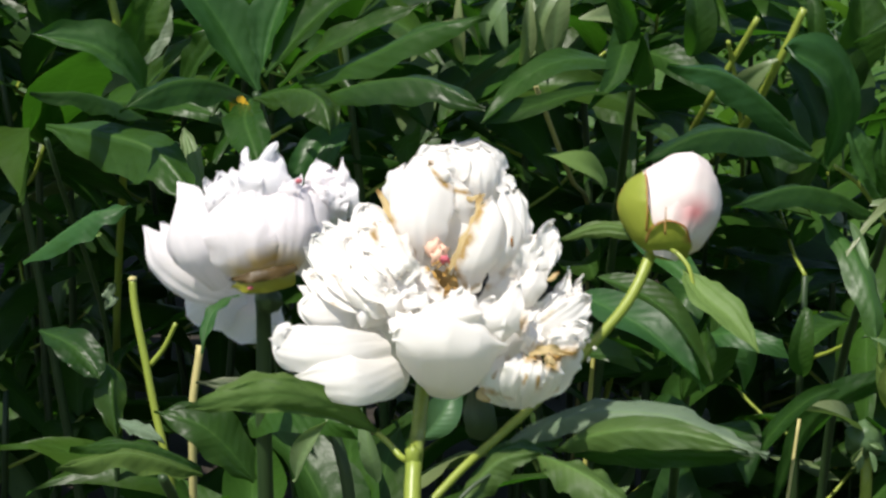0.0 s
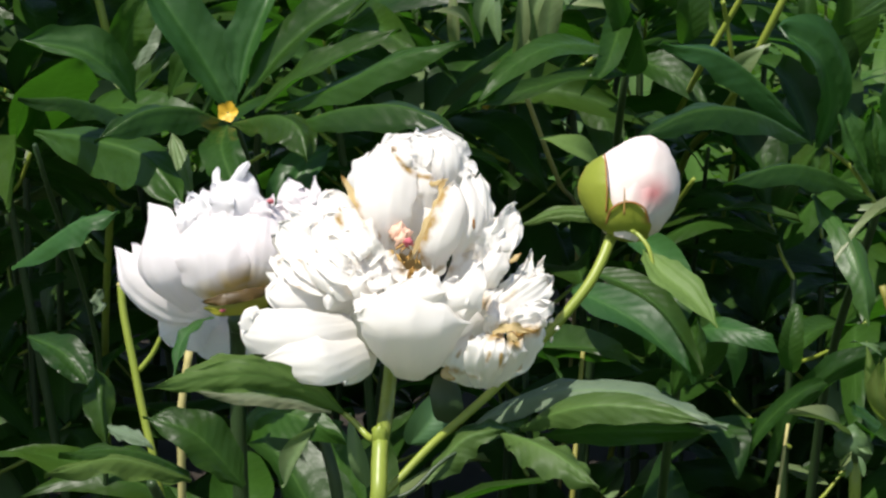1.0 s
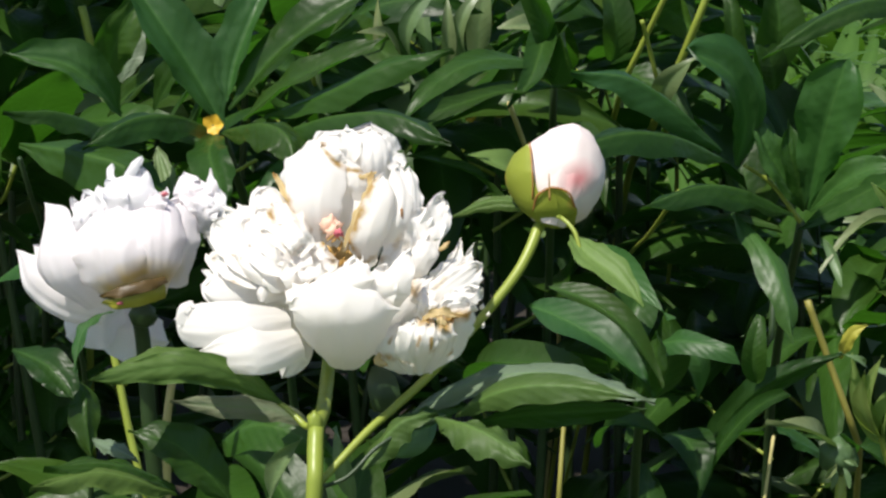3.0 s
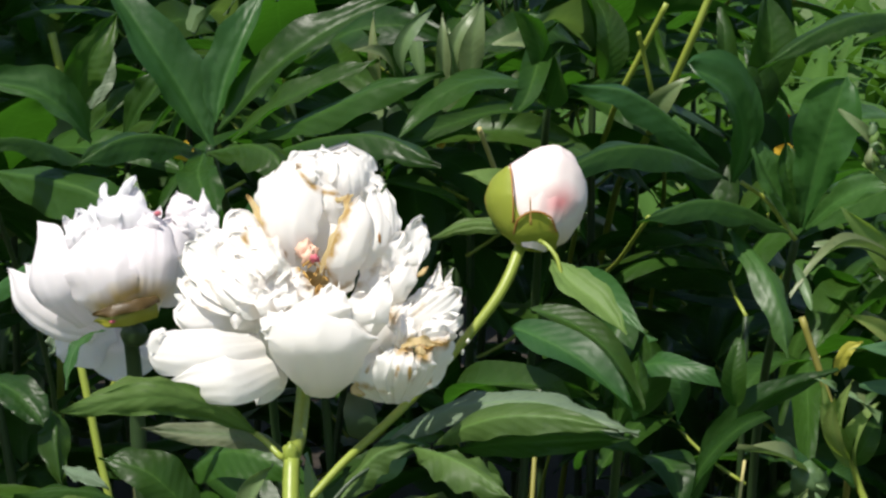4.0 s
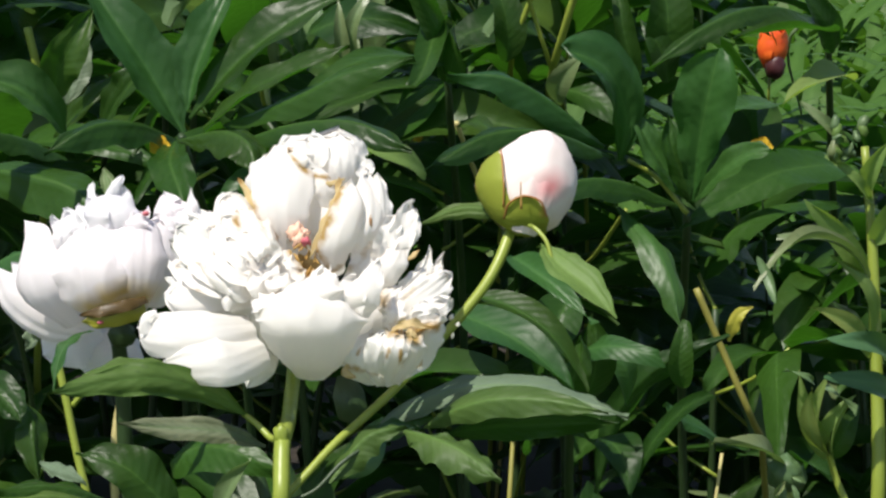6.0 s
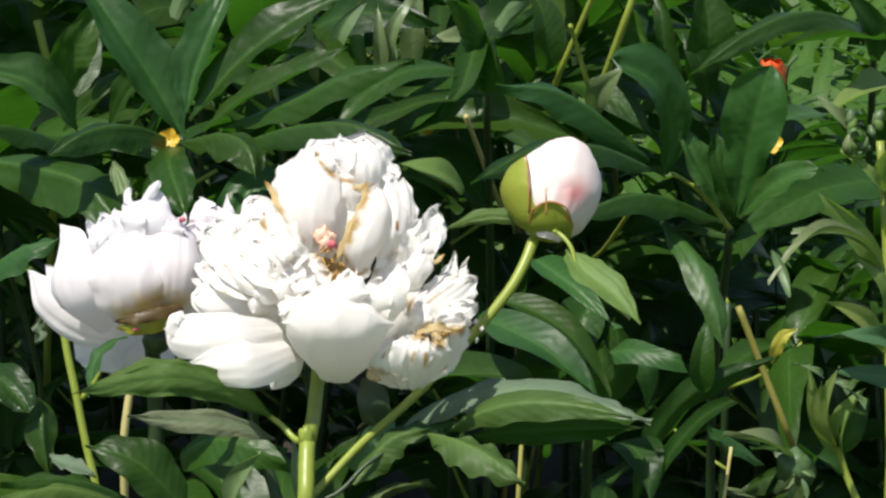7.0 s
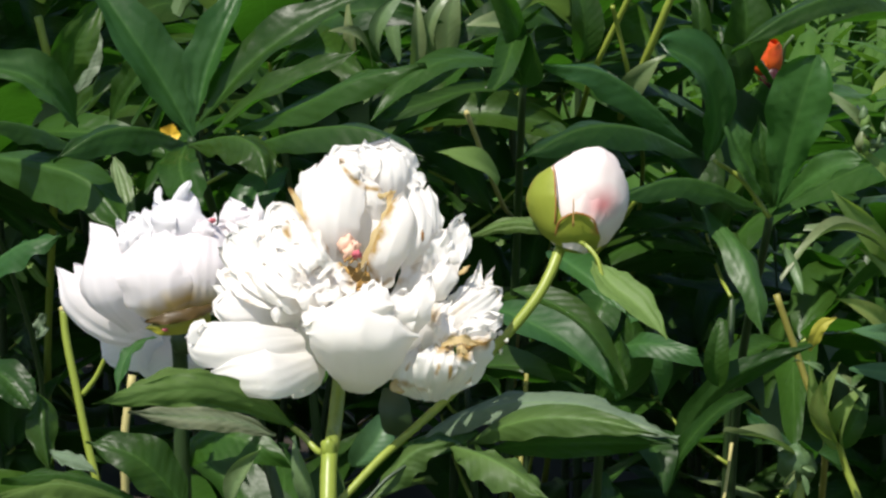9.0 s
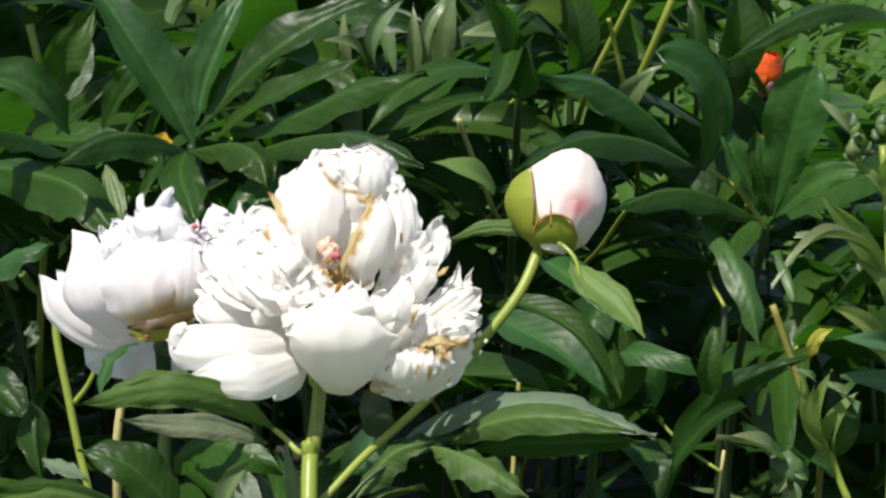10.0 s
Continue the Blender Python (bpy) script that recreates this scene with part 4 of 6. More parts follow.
    for k, p in enumerate(((0.0276, -0.0604, 0.7260), (0.0308, -0.0592, 0.7267), (0.0335, -0.0599, 0.7236), (0.0311, -0.0592, 0.7183), (0.0286, -0.0597, 0.7288), (0.0265, -0.0588, 0.7200))):
        part("petal_scrap", lump(p, rnd.uniform(0.0008, 0.0016), 0.0008, rnd.uniform(0.0006, 0.0013), 0.6, k, origin=b, turn=(0, rnd.uniform(-60, 60), 0), nu=7, nv=5), PETAL, plant)
    # side bud with sepals and two small leaves
    bud = part("bud", lump((0.067, -0.026, 0.776), 0.0205, 0.0196, 0.0212, 0.06, 5, origin=b, turn=(0, 22, 0), nu=32, nv=22, point=0.20), PETAL_BUD, plant, "closed pale pink flower bud")
    Q = lambda *a, **k: petal(bud, b, *a, **k, pleat=0.0012, crumple=0.0002)
    Q((0.064, -0.044, 0.759), (0.076, -0.030, 0.800), 0.034, facing(0.35, 0.1, 1), 0.008, 1.1, 0.001, PETAL_BUD, -0.006, 70, 0.001)
    Q((0.060, -0.040, 0.760), (0.071, -0.027, 0.797), 0.034, facing(-0.25, 0.1, 1), 0.007, 1.2, 0.001, PETAL_BUD, -0.006, 71, 0.001)
    S = lambda spine, widths, face, **k: part("sepal", sheet(spine, widths, face, origin=b, nu=16, nv=18, **k), SEPAL, bud, "green sepal with a brown rim")
    on_bud = lambda right, up, front, r=0.0226: Vector((0.067, -0.026, 0.776)) + facing(right, up, front) * r
    S([on_bud(-0.25, -0.95, 0.2), on_bud(-0.62, -0.60, 0.5), on_bud(-0.88, 0.02, 0.47), on_bud(-0.80, 0.4, 0.42), on_bud(-0.60, 0.70, 0.38)], (0.010, 0.020, 0.022, 0.017, 0.008), [facing(-0.2, -0.95, 0.2), facing(-0.82, -0.05, 0.6), facing(-0.55, 0.68, 0.45)], cup=0.5, blunt=0.2, seed=1)
    S([on_bud(0.0, -0.98, 0.2), on_bud(-0.12, -0.70, 0.70, 0.0236), on_bud(-0.15, -0.17, 0.97, 0.0236)], (0.014, 0.0205, 0.0165), [facing(0.0, -0.98, 0.2), facing(-0.15, -0.28, 0.94)], cup=0.42, blunt=0.5, seed=2)
    part("sepal_rim", tube([on_bud(-0.52, -0.60, 0.62, 0.0236), on_bud(-0.42, -0.32, 0.85, 0.0237), on_bud(-0.14, -0.20, 0.97, 0.0237), on_bud(0.14, -0.30, 0.94, 0.0237), on_bud(0.26, -0.58, 0.78, 0.0236)], 0.0005, 0.0005, 6, b), SEPAL_RIM, bud, "brown withered rim of the sepal")
    part("sepal_rim", tube([on_bud(-0.56, 0.71, 0.45, 0.0228), on_bud(-0.54, 0.40, 0.74, 0.0228), on_bud(-0.53, 0.0, 0.85, 0.0228), on_bud(-0.54, -0.40, 0.74, 0.0230)], 0.0004, 0.0004, 6, b), SEPAL_RIM, bud, "brown withered rim of the sepal")
    part("sepal_spine", tube([(0.062, -0.053, 0.772), (0.062, -0.053, 0.784)], 0.0006, 0.0002, 5, b), BLOTCH, bud)
    frond(plant, b, [(0.0563, -0.0334, 0.7644), (0.045, -0.0242, 0.7669), (0.0327, -0.0193, 0.7653), (0.0171, -0.0171, 0.7578)], 9, facing(0.0, 0.6, 0.8), LEAF_NEAR, "narrow green leaf under the bud", fold=-0.35, wave=0.0006, seed=5)
    part("leaf_stalk", tube([(0.0604, -0.0388, 0.7631), (0.0672, -0.0471, 0.7627), (0.0723, -0.0525, 0.7578), (0.0745, -0.0564, 0.7500)], 0.0012, 0.0009, 6, b), STEM, plant)
    frond(plant, b, [(0.0711, -0.0490, 0.7551), (0.0774, -0.0610, 0.7482), (0.0887, -0.0711, 0.7410), (0.1000, -0.0820, 0.7303)], 17, facing(0.2, 0.55, 0.8), LEAF_YOUNG, "small pale green leaf hanging under the bud", fold=0.4, wave=0.0008, seed=6)
    return plant


# ---- second bloom beside it ----
SECOND = (-0.115, 0.075, 0.0)


def second_plant():
    b = SECOND
    rnd = random.Random(5)
    plant = thing("peony_plant", b, "peony with a fresh white bloom, lilac in the shade", "peony", "peony plants")
    part("stem", tube([(b[0], b[1], 0.0), (-0.112, 0.07, 0.3), (-0.118, 0.032, 0.634), (-0.117, 0.030, 0.688), (-0.117, 0.024, 0.703)], 0.0045, 0.0034, 10, b, 8), STEM_SHADED, plant)
    bloom = part("bloom_heart", lump((-0.1240, 0.0441, 0.7317), 0.030, 0.020, 0.024, 0.15, 2, origin=b), PETAL_LILAC, plant)

    def P(spine, widths, faces, mat=PETAL_LILAC, label="", **k):
        return part("petal", sheet(spine, [w * 0.001 for w in widths], faces, origin=b, **k), mat, bloom, label)

    # outer petals of the cup
    P([(-0.1369, 0.0171, 0.7061), (-0.1470, 0.0045, 0.7218), (-0.1516, 0.0061, 0.7361), (-0.1528, 0.0176, 0.7492), (-0.1564, 0.0314, 0.7550)], (14, 29, 32, 22, 6), facing(-0.45, 0.05, 1), cup=1.0, wave=0.0008, waves=2, rag=0.001, crease=0.00025, pleat=0.0005, blunt=0.16, seed=1, nu=30, nv=30, label="large smooth outer petal with a pointed tip")
    P([(-0.1169, 0.0097, 0.7096), (-0.1195, -0.0029, 0.7252), (-0.1213, -0.0011, 0.7407), (-0.1222, 0.0140, 0.7515), (-0.1225, 0.0277, 0.7570)], (22, 44, 52, 50, 34), facing(0.0, 0.05, 1), cup=0.9, wave=0.0018, waves=3, rag=0.006, crease=0.0009, pleat=0.0014, blunt=0.15, seed=2, nu=38, nv=36, label="very broad front petal with a ragged rim")
    P([(-0.1067, 0.0120, 0.7103), (-0.1027, 0.0016, 0.7267), (-0.1012, 0.0034, 0.7421), (-0.1018, 0.0172, 0.7520), (-0.1044, 0.0296, 0.7560)], (14, 27, 33, 30, 20), facing(0.3, 0.05, 1), cup=0.9, wave=0.0014, rag=0.003, crease=0.0006, pleat=0.0012, blunt=0.18, seed=3, nu=28)
    P([(-0.0957, 0.0209, 0.7132), (-0.0927, 0.0151, 0.7311), (-0.0925, 0.0228, 0.7453), (-0.0947, 0.0347, 0.7518)], (12, 22, 26, 18), facing(0.5, 0.05, 1), cup=0.9, wave=0.0014, rag=0.003, crease=0.0003, seed=4)
    P([(-0.1342, 0.0357, 0.6980), (-0.1502, 0.0296, 0.7067), (-0.1655, 0.0325, 0.7182), (-0.1757, 0.0458, 0.7302)], (12, 22, 23, 6), facing(-0.55, 0.2, 0.9), cup=0.75, wave=0.0008, crease=0.0002, pleat=0.0008, blunt=0.2, seed=5, label="outer petal that stands away")
    P([(-0.1459, 0.0421, 0.7073), (-0.1611, 0.0396, 0.7218), (-0.1682, 0.0500, 0.7307)], (12, 15, 7), facing(-0.4, 0.3, 0.9), cup=0.7, wave=0.0008, seed=55)
    P([(-0.1283, 0.0498, 0.6967), (-0.1400, 0.0392, 0.6953), (-0.1556, 0.0413, 0.6874)], (22, 32, 26), facing(-0.2, -0.1, 1), cup=0.6, wave=0.0008, pleat=0.0008, blunt=0.4, seed=6)
    P([(-0.1238, 0.0575, 0.6945), (-0.1259, 0.0453, 0.6867), (-0.1299, 0.0457, 0.6719)], (30, 42, 36), facing(0.0, -0.25, 1), cup=0.6, wave=0.0008, pleat=0.0010, blunt=0.4, seed=7)
    # ruffled inner petals over the rim
    P([(-0.1178, 0.0247, 0.7367), (-0.1138, 0.0169, 0.7548), (-0.1125, 0.0232, 0.7634), (-0.1109, 0.0345, 0.7675)], (16, 24, 24, 16), facing(0.1, 0.2, 1), PETAL_FRESH, cup=0.7, wave=0.0012, rag=0.002, crease=0.0003, blunt=0.28, seed=8, nu=26)
    P([(-0.1221, 0.0214, 0.7483), (-0.1229, 0.0223, 0.7601), (-0.1251, 0.0303, 0.7671), (-0.1241, 0.0336, 0.7720)], (8, 8, 4.2, 3), facing(-0.2, 0.2, 1), PETAL_FRESH, cup=0.6, wave=0.0005, seed=10, nu=14)
    P([(-0.1186, 0.0259, 0.7579), (-0.1165, 0.0277, 0.7650), (-0.1129, 0.0291, 0.7706), (-0.1096, 0.0341, 0.7743)], (6, 5, 5.2, 4), facing(0.2, 0.2, 1), PETAL_FRESH, cup=0.7, wave=0.0004, seed=11, nu=14)
    P([(-0.1242, 0.0196, 0.7407), (-0.1260, 0.0169, 0.7548), (-0.1299, 0.0288, 0.7613)], (12, 18, 14), facing(-0.1, 0.25, 1), PETAL_FRESH, cup=0.6, wave=0.0016, rag=0.003, crease=0.0004, seed=12)
    P([(-0.1288, 0.0196, 0.7407), (-0.1328, 0.0166, 0.7535), (-0.1364, 0.0262, 0.7590)], (10, 14, 9), facing(-0.2, 0.25, 1), PETAL_FRESH, cup=-0.5, wave=0.0018, rag=0.004, crease=0.0005, seed=13)
    P([(-0.1343, 0.0170, 0.7387), (-0.1378, 0.0146, 0.7500), (-0.1411, 0.0254, 0.7559)], (9, 12, 7), facing(-0.3, 0.25, 1), PETAL_FRESH, cup=0.6, wave=0.0018, rag=0.004, crease=0.0005, seed=14)
    P([(-0.1200, 0.0176, 0.7492), (-0.1209, 0.0180, 0.7593), (-0.1218, 0.0277, 0.7650)], (9, 12, 9), facing(0.0, 0.3, 1), PETAL_FRESH, cup=-0.5, wave=0.0014, rag=0.003, crease=0.0004, seed=15)
    P([(-0.1062, 0.0182, 0.7437), (-0.1027, 0.0169, 0.7548), (-0.0993, 0.0260, 0.7585)], (8, 11, 6), facing(0.2, 0.3, 1), PETAL_LILAC, cup=0.6, wave=0.0020, rag=0.003, crease=0.0004, seed=16)
    # petals at the far side, half behind the neighbour
    P([(-0.0893, 0.0454, 0.7369), (-0.0900, 0.0389, 0.7522), (-0.0913, 0.0424, 0.7579), (-0.0930, 0.0515, 0.7613)], (10, 16, 15, 9), facing(0.0, 0.3, 1), PETAL_LILAC, cup=0.6, wave=0.0010, rag=0.002, crease=0.0003, blunt=0.3, seed=17)
    P([(-0.0798, 0.0486, 0.7416), (-0.0799, 0.0454, 0.7534), (-0.0809, 0.0539, 0.7629)], (8, 8, 1.0), facing(0.1, 0.3, 1), PETAL_LILAC, cup=0.7, wave=0.0008, blunt=0.0, seed=18, nu=14)
    P([(-0.0843, 0.0441, 0.7400), (-0.0845, 0.0389, 0.7522), (-0.0857, 0.0465, 0.7580)], (9, 12, 8), facing(0.1, 0.3, 1), PETAL_LILAC, cup=-0.5, wave=0.0014, rag=0.003, crease=0.0003, seed=19)
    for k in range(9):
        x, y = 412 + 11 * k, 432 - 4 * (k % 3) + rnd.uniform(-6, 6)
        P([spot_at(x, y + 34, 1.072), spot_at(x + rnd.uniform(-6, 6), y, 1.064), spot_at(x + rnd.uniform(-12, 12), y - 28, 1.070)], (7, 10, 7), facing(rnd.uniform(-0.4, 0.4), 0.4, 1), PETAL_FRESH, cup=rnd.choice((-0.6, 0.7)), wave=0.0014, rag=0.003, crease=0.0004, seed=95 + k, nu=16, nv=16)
    part("fleck", lump((-0.0989, 0.0218, 0.7581), 0.0018, 0.0006, 0.0010, 0.8, 3, origin=b), PINK, bloom)
    # sepals under the bloom: upper band with shadow painted in brown, yellow-green cup below
    part("sepal", sheet([(-0.0979, -0.0032, 0.7237), (-0.1052, -0.0125, 0.7237), (-0.1176, -0.0160, 0.7220), (-0.1274, -0.0106, 0.7189)], (0.004, 0.006, 0.0058, 0.002), facing(0, 0.25, 1), cup=0.5, wave=0.0006, crease=0.0003, blunt=0.1, origin=b, seed=3), SEPAL_SHADED, plant, "thin sepal under the bloom, shaded dark brown by its colour")
    part("sepal", sheet([(-0.0986, -0.0025, 0.7182), (-0.1067, -0.0118, 0.7182), (-0.1178, -0.0152, 0.7170), (-0.1272, -0.0093, 0.7159)], (0.008, 0.0085, 0.0075, 0.003), facing(0, -0.2, 1), cup=0.6, wave=0.0006, crease=0.0003, blunt=0.2, origin=b, seed=5), MUSTARD, plant, "yellow-green sepal with a red spot")
    part("sepal_spot", lump((-0.1177, -0.0158, 0.7167), 0.0016, 0.0006, 0.0009, 0.4, 5, origin=b, nu=8, nv=6), PINK, plant, "red spot")
    part("calyx", lump((-0.1127, 0.0103, 0.7037), 0.0065, 0.006, 0.0060, 0.3, 6, origin=b), STEM_SHADED, plant)
    leaf_geo = sheet([(-0.1243, -0.0007, 0.7091), (-0.1308, -0.0150, 0.7096), (-0.1358, -0.0247, 0.7038), (-0.1383, -0.0322, 0.6903)], (0.003, 0.0085, 0.0095, 0.002), [facing(-0.3, 0.5, 0.8), facing(-0.75, 0.2, 0.6)], cup=0.3, fold=0.25, wave=0.0008, blunt=0.0, origin=b, seed=4)
    part("leaf", leaf_geo, LEAF_SHEEN, plant, "small folded leaf below the bloom")
    return plant


# ---- leafy shoots of the bed behind ----
def shoot(base, joint, label, stem_mat=None, r=0.0042):
    s = thing("peony_shoot", base, label, "peony", "peony shoots")
    j = Vector(joint)
    bb = Vector(base)
    part("stem", tube([bb, bb.lerp(j, 0.3) + Vector((0.012, 0.20, 0.0)), bb.lerp(j, 0.72) + Vector((0.012, 0.20, 0.0)), j], r * 1.1, r * 0.6, 8, base, 6), stem_mat or STEM_SHADED, s)
    return s


def left_shoot():
    b = (-0.120, 0.300, 0.0)
    s = shoot(b, (-0.140, 0.276, 0.745), "leafy peony shoot with long dark green leaflets")
    frond(s, b, [(-0.1398, 0.2816, 0.7458), (-0.1560, 0.2841, 0.7765), (-0.1747, 0.2861, 0.8054), (-0.2043, 0.3012, 0.8453)], 34, facing(0.35, 0.35, 0.9), LEAF_SHEEN, fold=0.5, wave=0.002, seed=10)
    frond(s, b, [(-0.1367, 0.2798, 0.7593), (-0.1309, 0.2856, 0.7828), (-0.1205, 0.2919, 0.8078), (-0.1085, 0.3089, 0.8347)], 25, facing(-0.4, 0.3, 0.9), LEAF_SHEEN, fold=0.7, wave=0.0014, seed=11)
    frond(s, b, [(-0.1348, 0.2766, 0.7550), (-0.1068, 0.2765, 0.7875), (-0.0714, 0.2777, 0.8131), (-0.0269, 0.2881, 0.8341)], 29, facing(-0.3, 0.55, 0.8), LEAF, fold=0.45, wave=0.002, seed=12)
    frond(s, b, [(-0.1262, 0.2694, 0.7505), (-0.0989, 0.2523, 0.7731), (-0.0697, 0.2408, 0.7888), (-0.0414, 0.2339, 0.8024)], 20, facing(-0.2, 0.7, 0.7), LEAF, fold=0.45, wave=0.0014, seed=13)
    frond(s, b, [(-0.1144, 0.2629, 0.7537), (-0.0759, 0.2368, 0.7728), (-0.0410, 0.2206, 0.7907), (-0.0058, 0.2123, 0.7988)], 24, facing(-0.1, 0.65, 0.75), LEAF, fold=-0.35, wave=0.0014, seed=14)
    frond(s, b, [(-0.1056, 0.2508, 0.7465), (-0.0722, 0.2236, 0.7614), (-0.0376, 0.2010, 0.7658), (-0.0072, 0.1805, 0.7537)], 27, facing(0.0, 0.7, 0.7), LEAF, fold=-0.4, wave=0.0014, seed=15)
    frond(s, b, [(-0.1399, 0.2609, 0.7457), (-0.1133, 0.2325, 0.7556), (-0.0968, 0.2110, 0.7520), (-0.0917, 0.1968, 0.7364)], 26, facing(0.2, 0.5, 0.8), LEAF, fold=-0.45, wave=0.002, seed=16)
    frond(s, b, [(-0.1414, 0.2658, 0.7447), (-0.1599, 0.2335, 0.7595), (-0.1811, 0.2083, 0.7619), (-0.2045, 0.1899, 0.7502)], 25, facing(0.1, 0.6, 0.75), LEAF, fold=-0.45, wave=0.002, seed=17)
    frond(s, b, [(-0.1415, 0.2606, 0.7445), (-0.1407, 0.2234, 0.7400), (-0.1333, 0.1953, 0.7305), (-0.1277, 0.1819, 0.7180)], 24, facing(-0.1, 0.3, 0.95), LEAF, fold=0.3, wave=0.002, seed=18)
    frond(s, b, [(-0.0871, 0.3017, 0.7234), (-0.1028, 0.2888, 0.7127), (-0.1122, 0.2792, 0.6948), (-0.1150, 0.2704, 0.6802)], 26, facing(0.0, 0.3, 0.95), LEAF_SHEEN, fold=0.3, wave=0.002, seed=19)
    part("leaf_stalk", tube([(-0.147, 0.279, 0.713), (-0.133, 0.270, 0.720), (-0.118, 0.252, 0.731)], 0.0012, 0.001, 6, b), STEM, s)
    return s


def left_low_shoot():
    b = (-0.300, 0.180, 0.0)
    s = shoot(b, (-0.252, 0.223, 0.740), "peony shoot with broad dark green leaves", r=0.0024)
    frond(s, b, [(-0.2624, 0.2743, 0.7374), (-0.2217, 0.2436, 0.7383), (-0.1895, 0.2167, 0.7336), (-0.1652, 0.1907, 0.7122)], 36, facing(0.35, 0.25, 0.9), LEAF, fold=-0.45, wave=0.002, seed=20)
    frond(s, b, [(-0.1820, 0.2641, 0.7379), (-0.1774, 0.2513, 0.7276), (-0.1731, 0.2404, 0.7171), (-0.1681, 0.2354, 0.7053)], 12, facing(0.3, 0.3, 0.9), LEAF_PALE, fold=0.3, wave=0.001, seed=34)
    frond(s, b, [(-0.2043, 0.2753, 0.7415), (-0.2194, 0.2531, 0.7557), (-0.2346, 0.2345, 0.7637), (-0.2595, 0.2196, 0.7659)], 20, facing(0.0, 0.7, 0.7), LEAF, fold=-0.4, wave=0.0014, seed=21)
    frond(s, b, [(-0.2091, 0.3077, 0.7474), (-0.2222, 0.2928, 0.7701), (-0.2398, 0.2856, 0.7828), (-0.2699, 0.2769, 0.7891)], 30, facing(0.3, 0.55, 0.8), LEAF_SHEEN, fold=0.5, wave=0.0014, seed=22)
    frond(s, b, [(-0.2626, 0.1973, 0.6765), (-0.2332, 0.1775, 0.7005), (-0.2163, 0.1699, 0.7111), (-0.1970, 0.1660, 0.7163)], 24, facing(-0.2, 0.75, 0.6), LEAF_SHEEN, fold=-0.3, wave=0.0014, seed=23)
    frond(s, b, [(-0.2513, 0.1788, 0.6436), (-0.2307, 0.1578, 0.6421), (-0.2184, 0.1457, 0.6349), (-0.2121, 0.1388, 0.6278)], 22, facing(0.1, 0.5, 0.8), LEAF, fold=0.3, wave=0.0014, seed=24)
    frond(s, b, [(-0.2154, 0.1655, 0.6318), (-0.2079, 0.1490, 0.6276), (-0.2061, 0.1388, 0.6154), (-0.2027, 0.1313, 0.5976)], 18, facing(0.3, 0.3, 0.9), LEAF, fold=-0.4, wave=0.0014, seed=25)
    frond(s, b, [(-0.2358, 0.4803, 0.7367), (-0.2321, 0.4839, 0.7511), (-0.2276, 0.4870, 0.7638), (-0.2217, 0.4911, 0.7800)], 22, facing(0.1, 0.2, 1), LEAF_UNDER, fold=0.25, wave=0.0014, seed=26)
    frond(s, b, [(-0.2375, 0.4355, 0.7227), (-0.2243, 0.4288, 0.7368), (-0.2085, 0.4224, 0.7524), (-0.1938, 0.4357, 0.7647)], 17, facing(-0.2, 0.5, 0.8), LEAF, fold=0.3, wave=0.0014, seed=29)
    frond(s, b, [(-0.1961, 0.1006, 0.6192), (-0.1879, 0.0907, 0.6208), (-0.1792, 0.0806, 0.6216), (-0.1681, 0.0695, 0.6187)], 9, facing(0.1, 0.6, 0.8), LEAF_UNDER, fold=-0.3, wave=0.001, seed=35)
    for k, spine in enumerate(([(-0.3036, 0.5698, 0.5999), (-0.2970, 0.5586, 0.5962), (-0.2912, 0.5478, 0.5941), (-0.2864, 0.5466, 0.5894)], [(-0.3021, 0.6096, 0.5940), (-0.2921, 0.5976, 0.5873), (-0.2842, 0.5860, 0.5819), (-0.2757, 0.5843, 0.5752)], [(-0.2615, 0.5715, 0.6065), (-0.2579, 0.5632, 0.6148), (-0.2559, 0.5644, 0.6194), (-0.2515, 0.5562, 0.6279)], [(-0.2696, 0.4794, 0.5678), (-0.2655, 0.4711, 0.5758), (-0.2633, 0.4725, 0.5816), (-0.2600, 0.4644, 0.5902)])):
        frond(s, b, spine, 7 if k != 3 else 12, facing(-0.1, 0.5, 0.9), LEAF_YOUNG if k != 3 else LEAF_UNDER, fold=0.3, wave=0.001, seed=36 + k)
    frond(s, b, [(-0.1992, 0.3774, 0.7374), (-0.1885, 0.3664, 0.7552), (-0.1780, 0.3598, 0.7702), (-0.1650, 0.3648, 0.7901)], 24, facing(-0.3, 0.4, 0.8), LEAF, fold=0.4, wave=0.0014, seed=27)
    frond(s, b, [(-0.2371, 0.4206, 0.7455), (-0.2301, 0.4159, 0.7679), (-0.2205, 0.4152, 0.7859), (-0.2071, 0.4262, 0.8092)], 26, facing(0.3, 0.3, 0.8), LEAF, fold=0.4, wave=0.0014, seed=28)
    return s


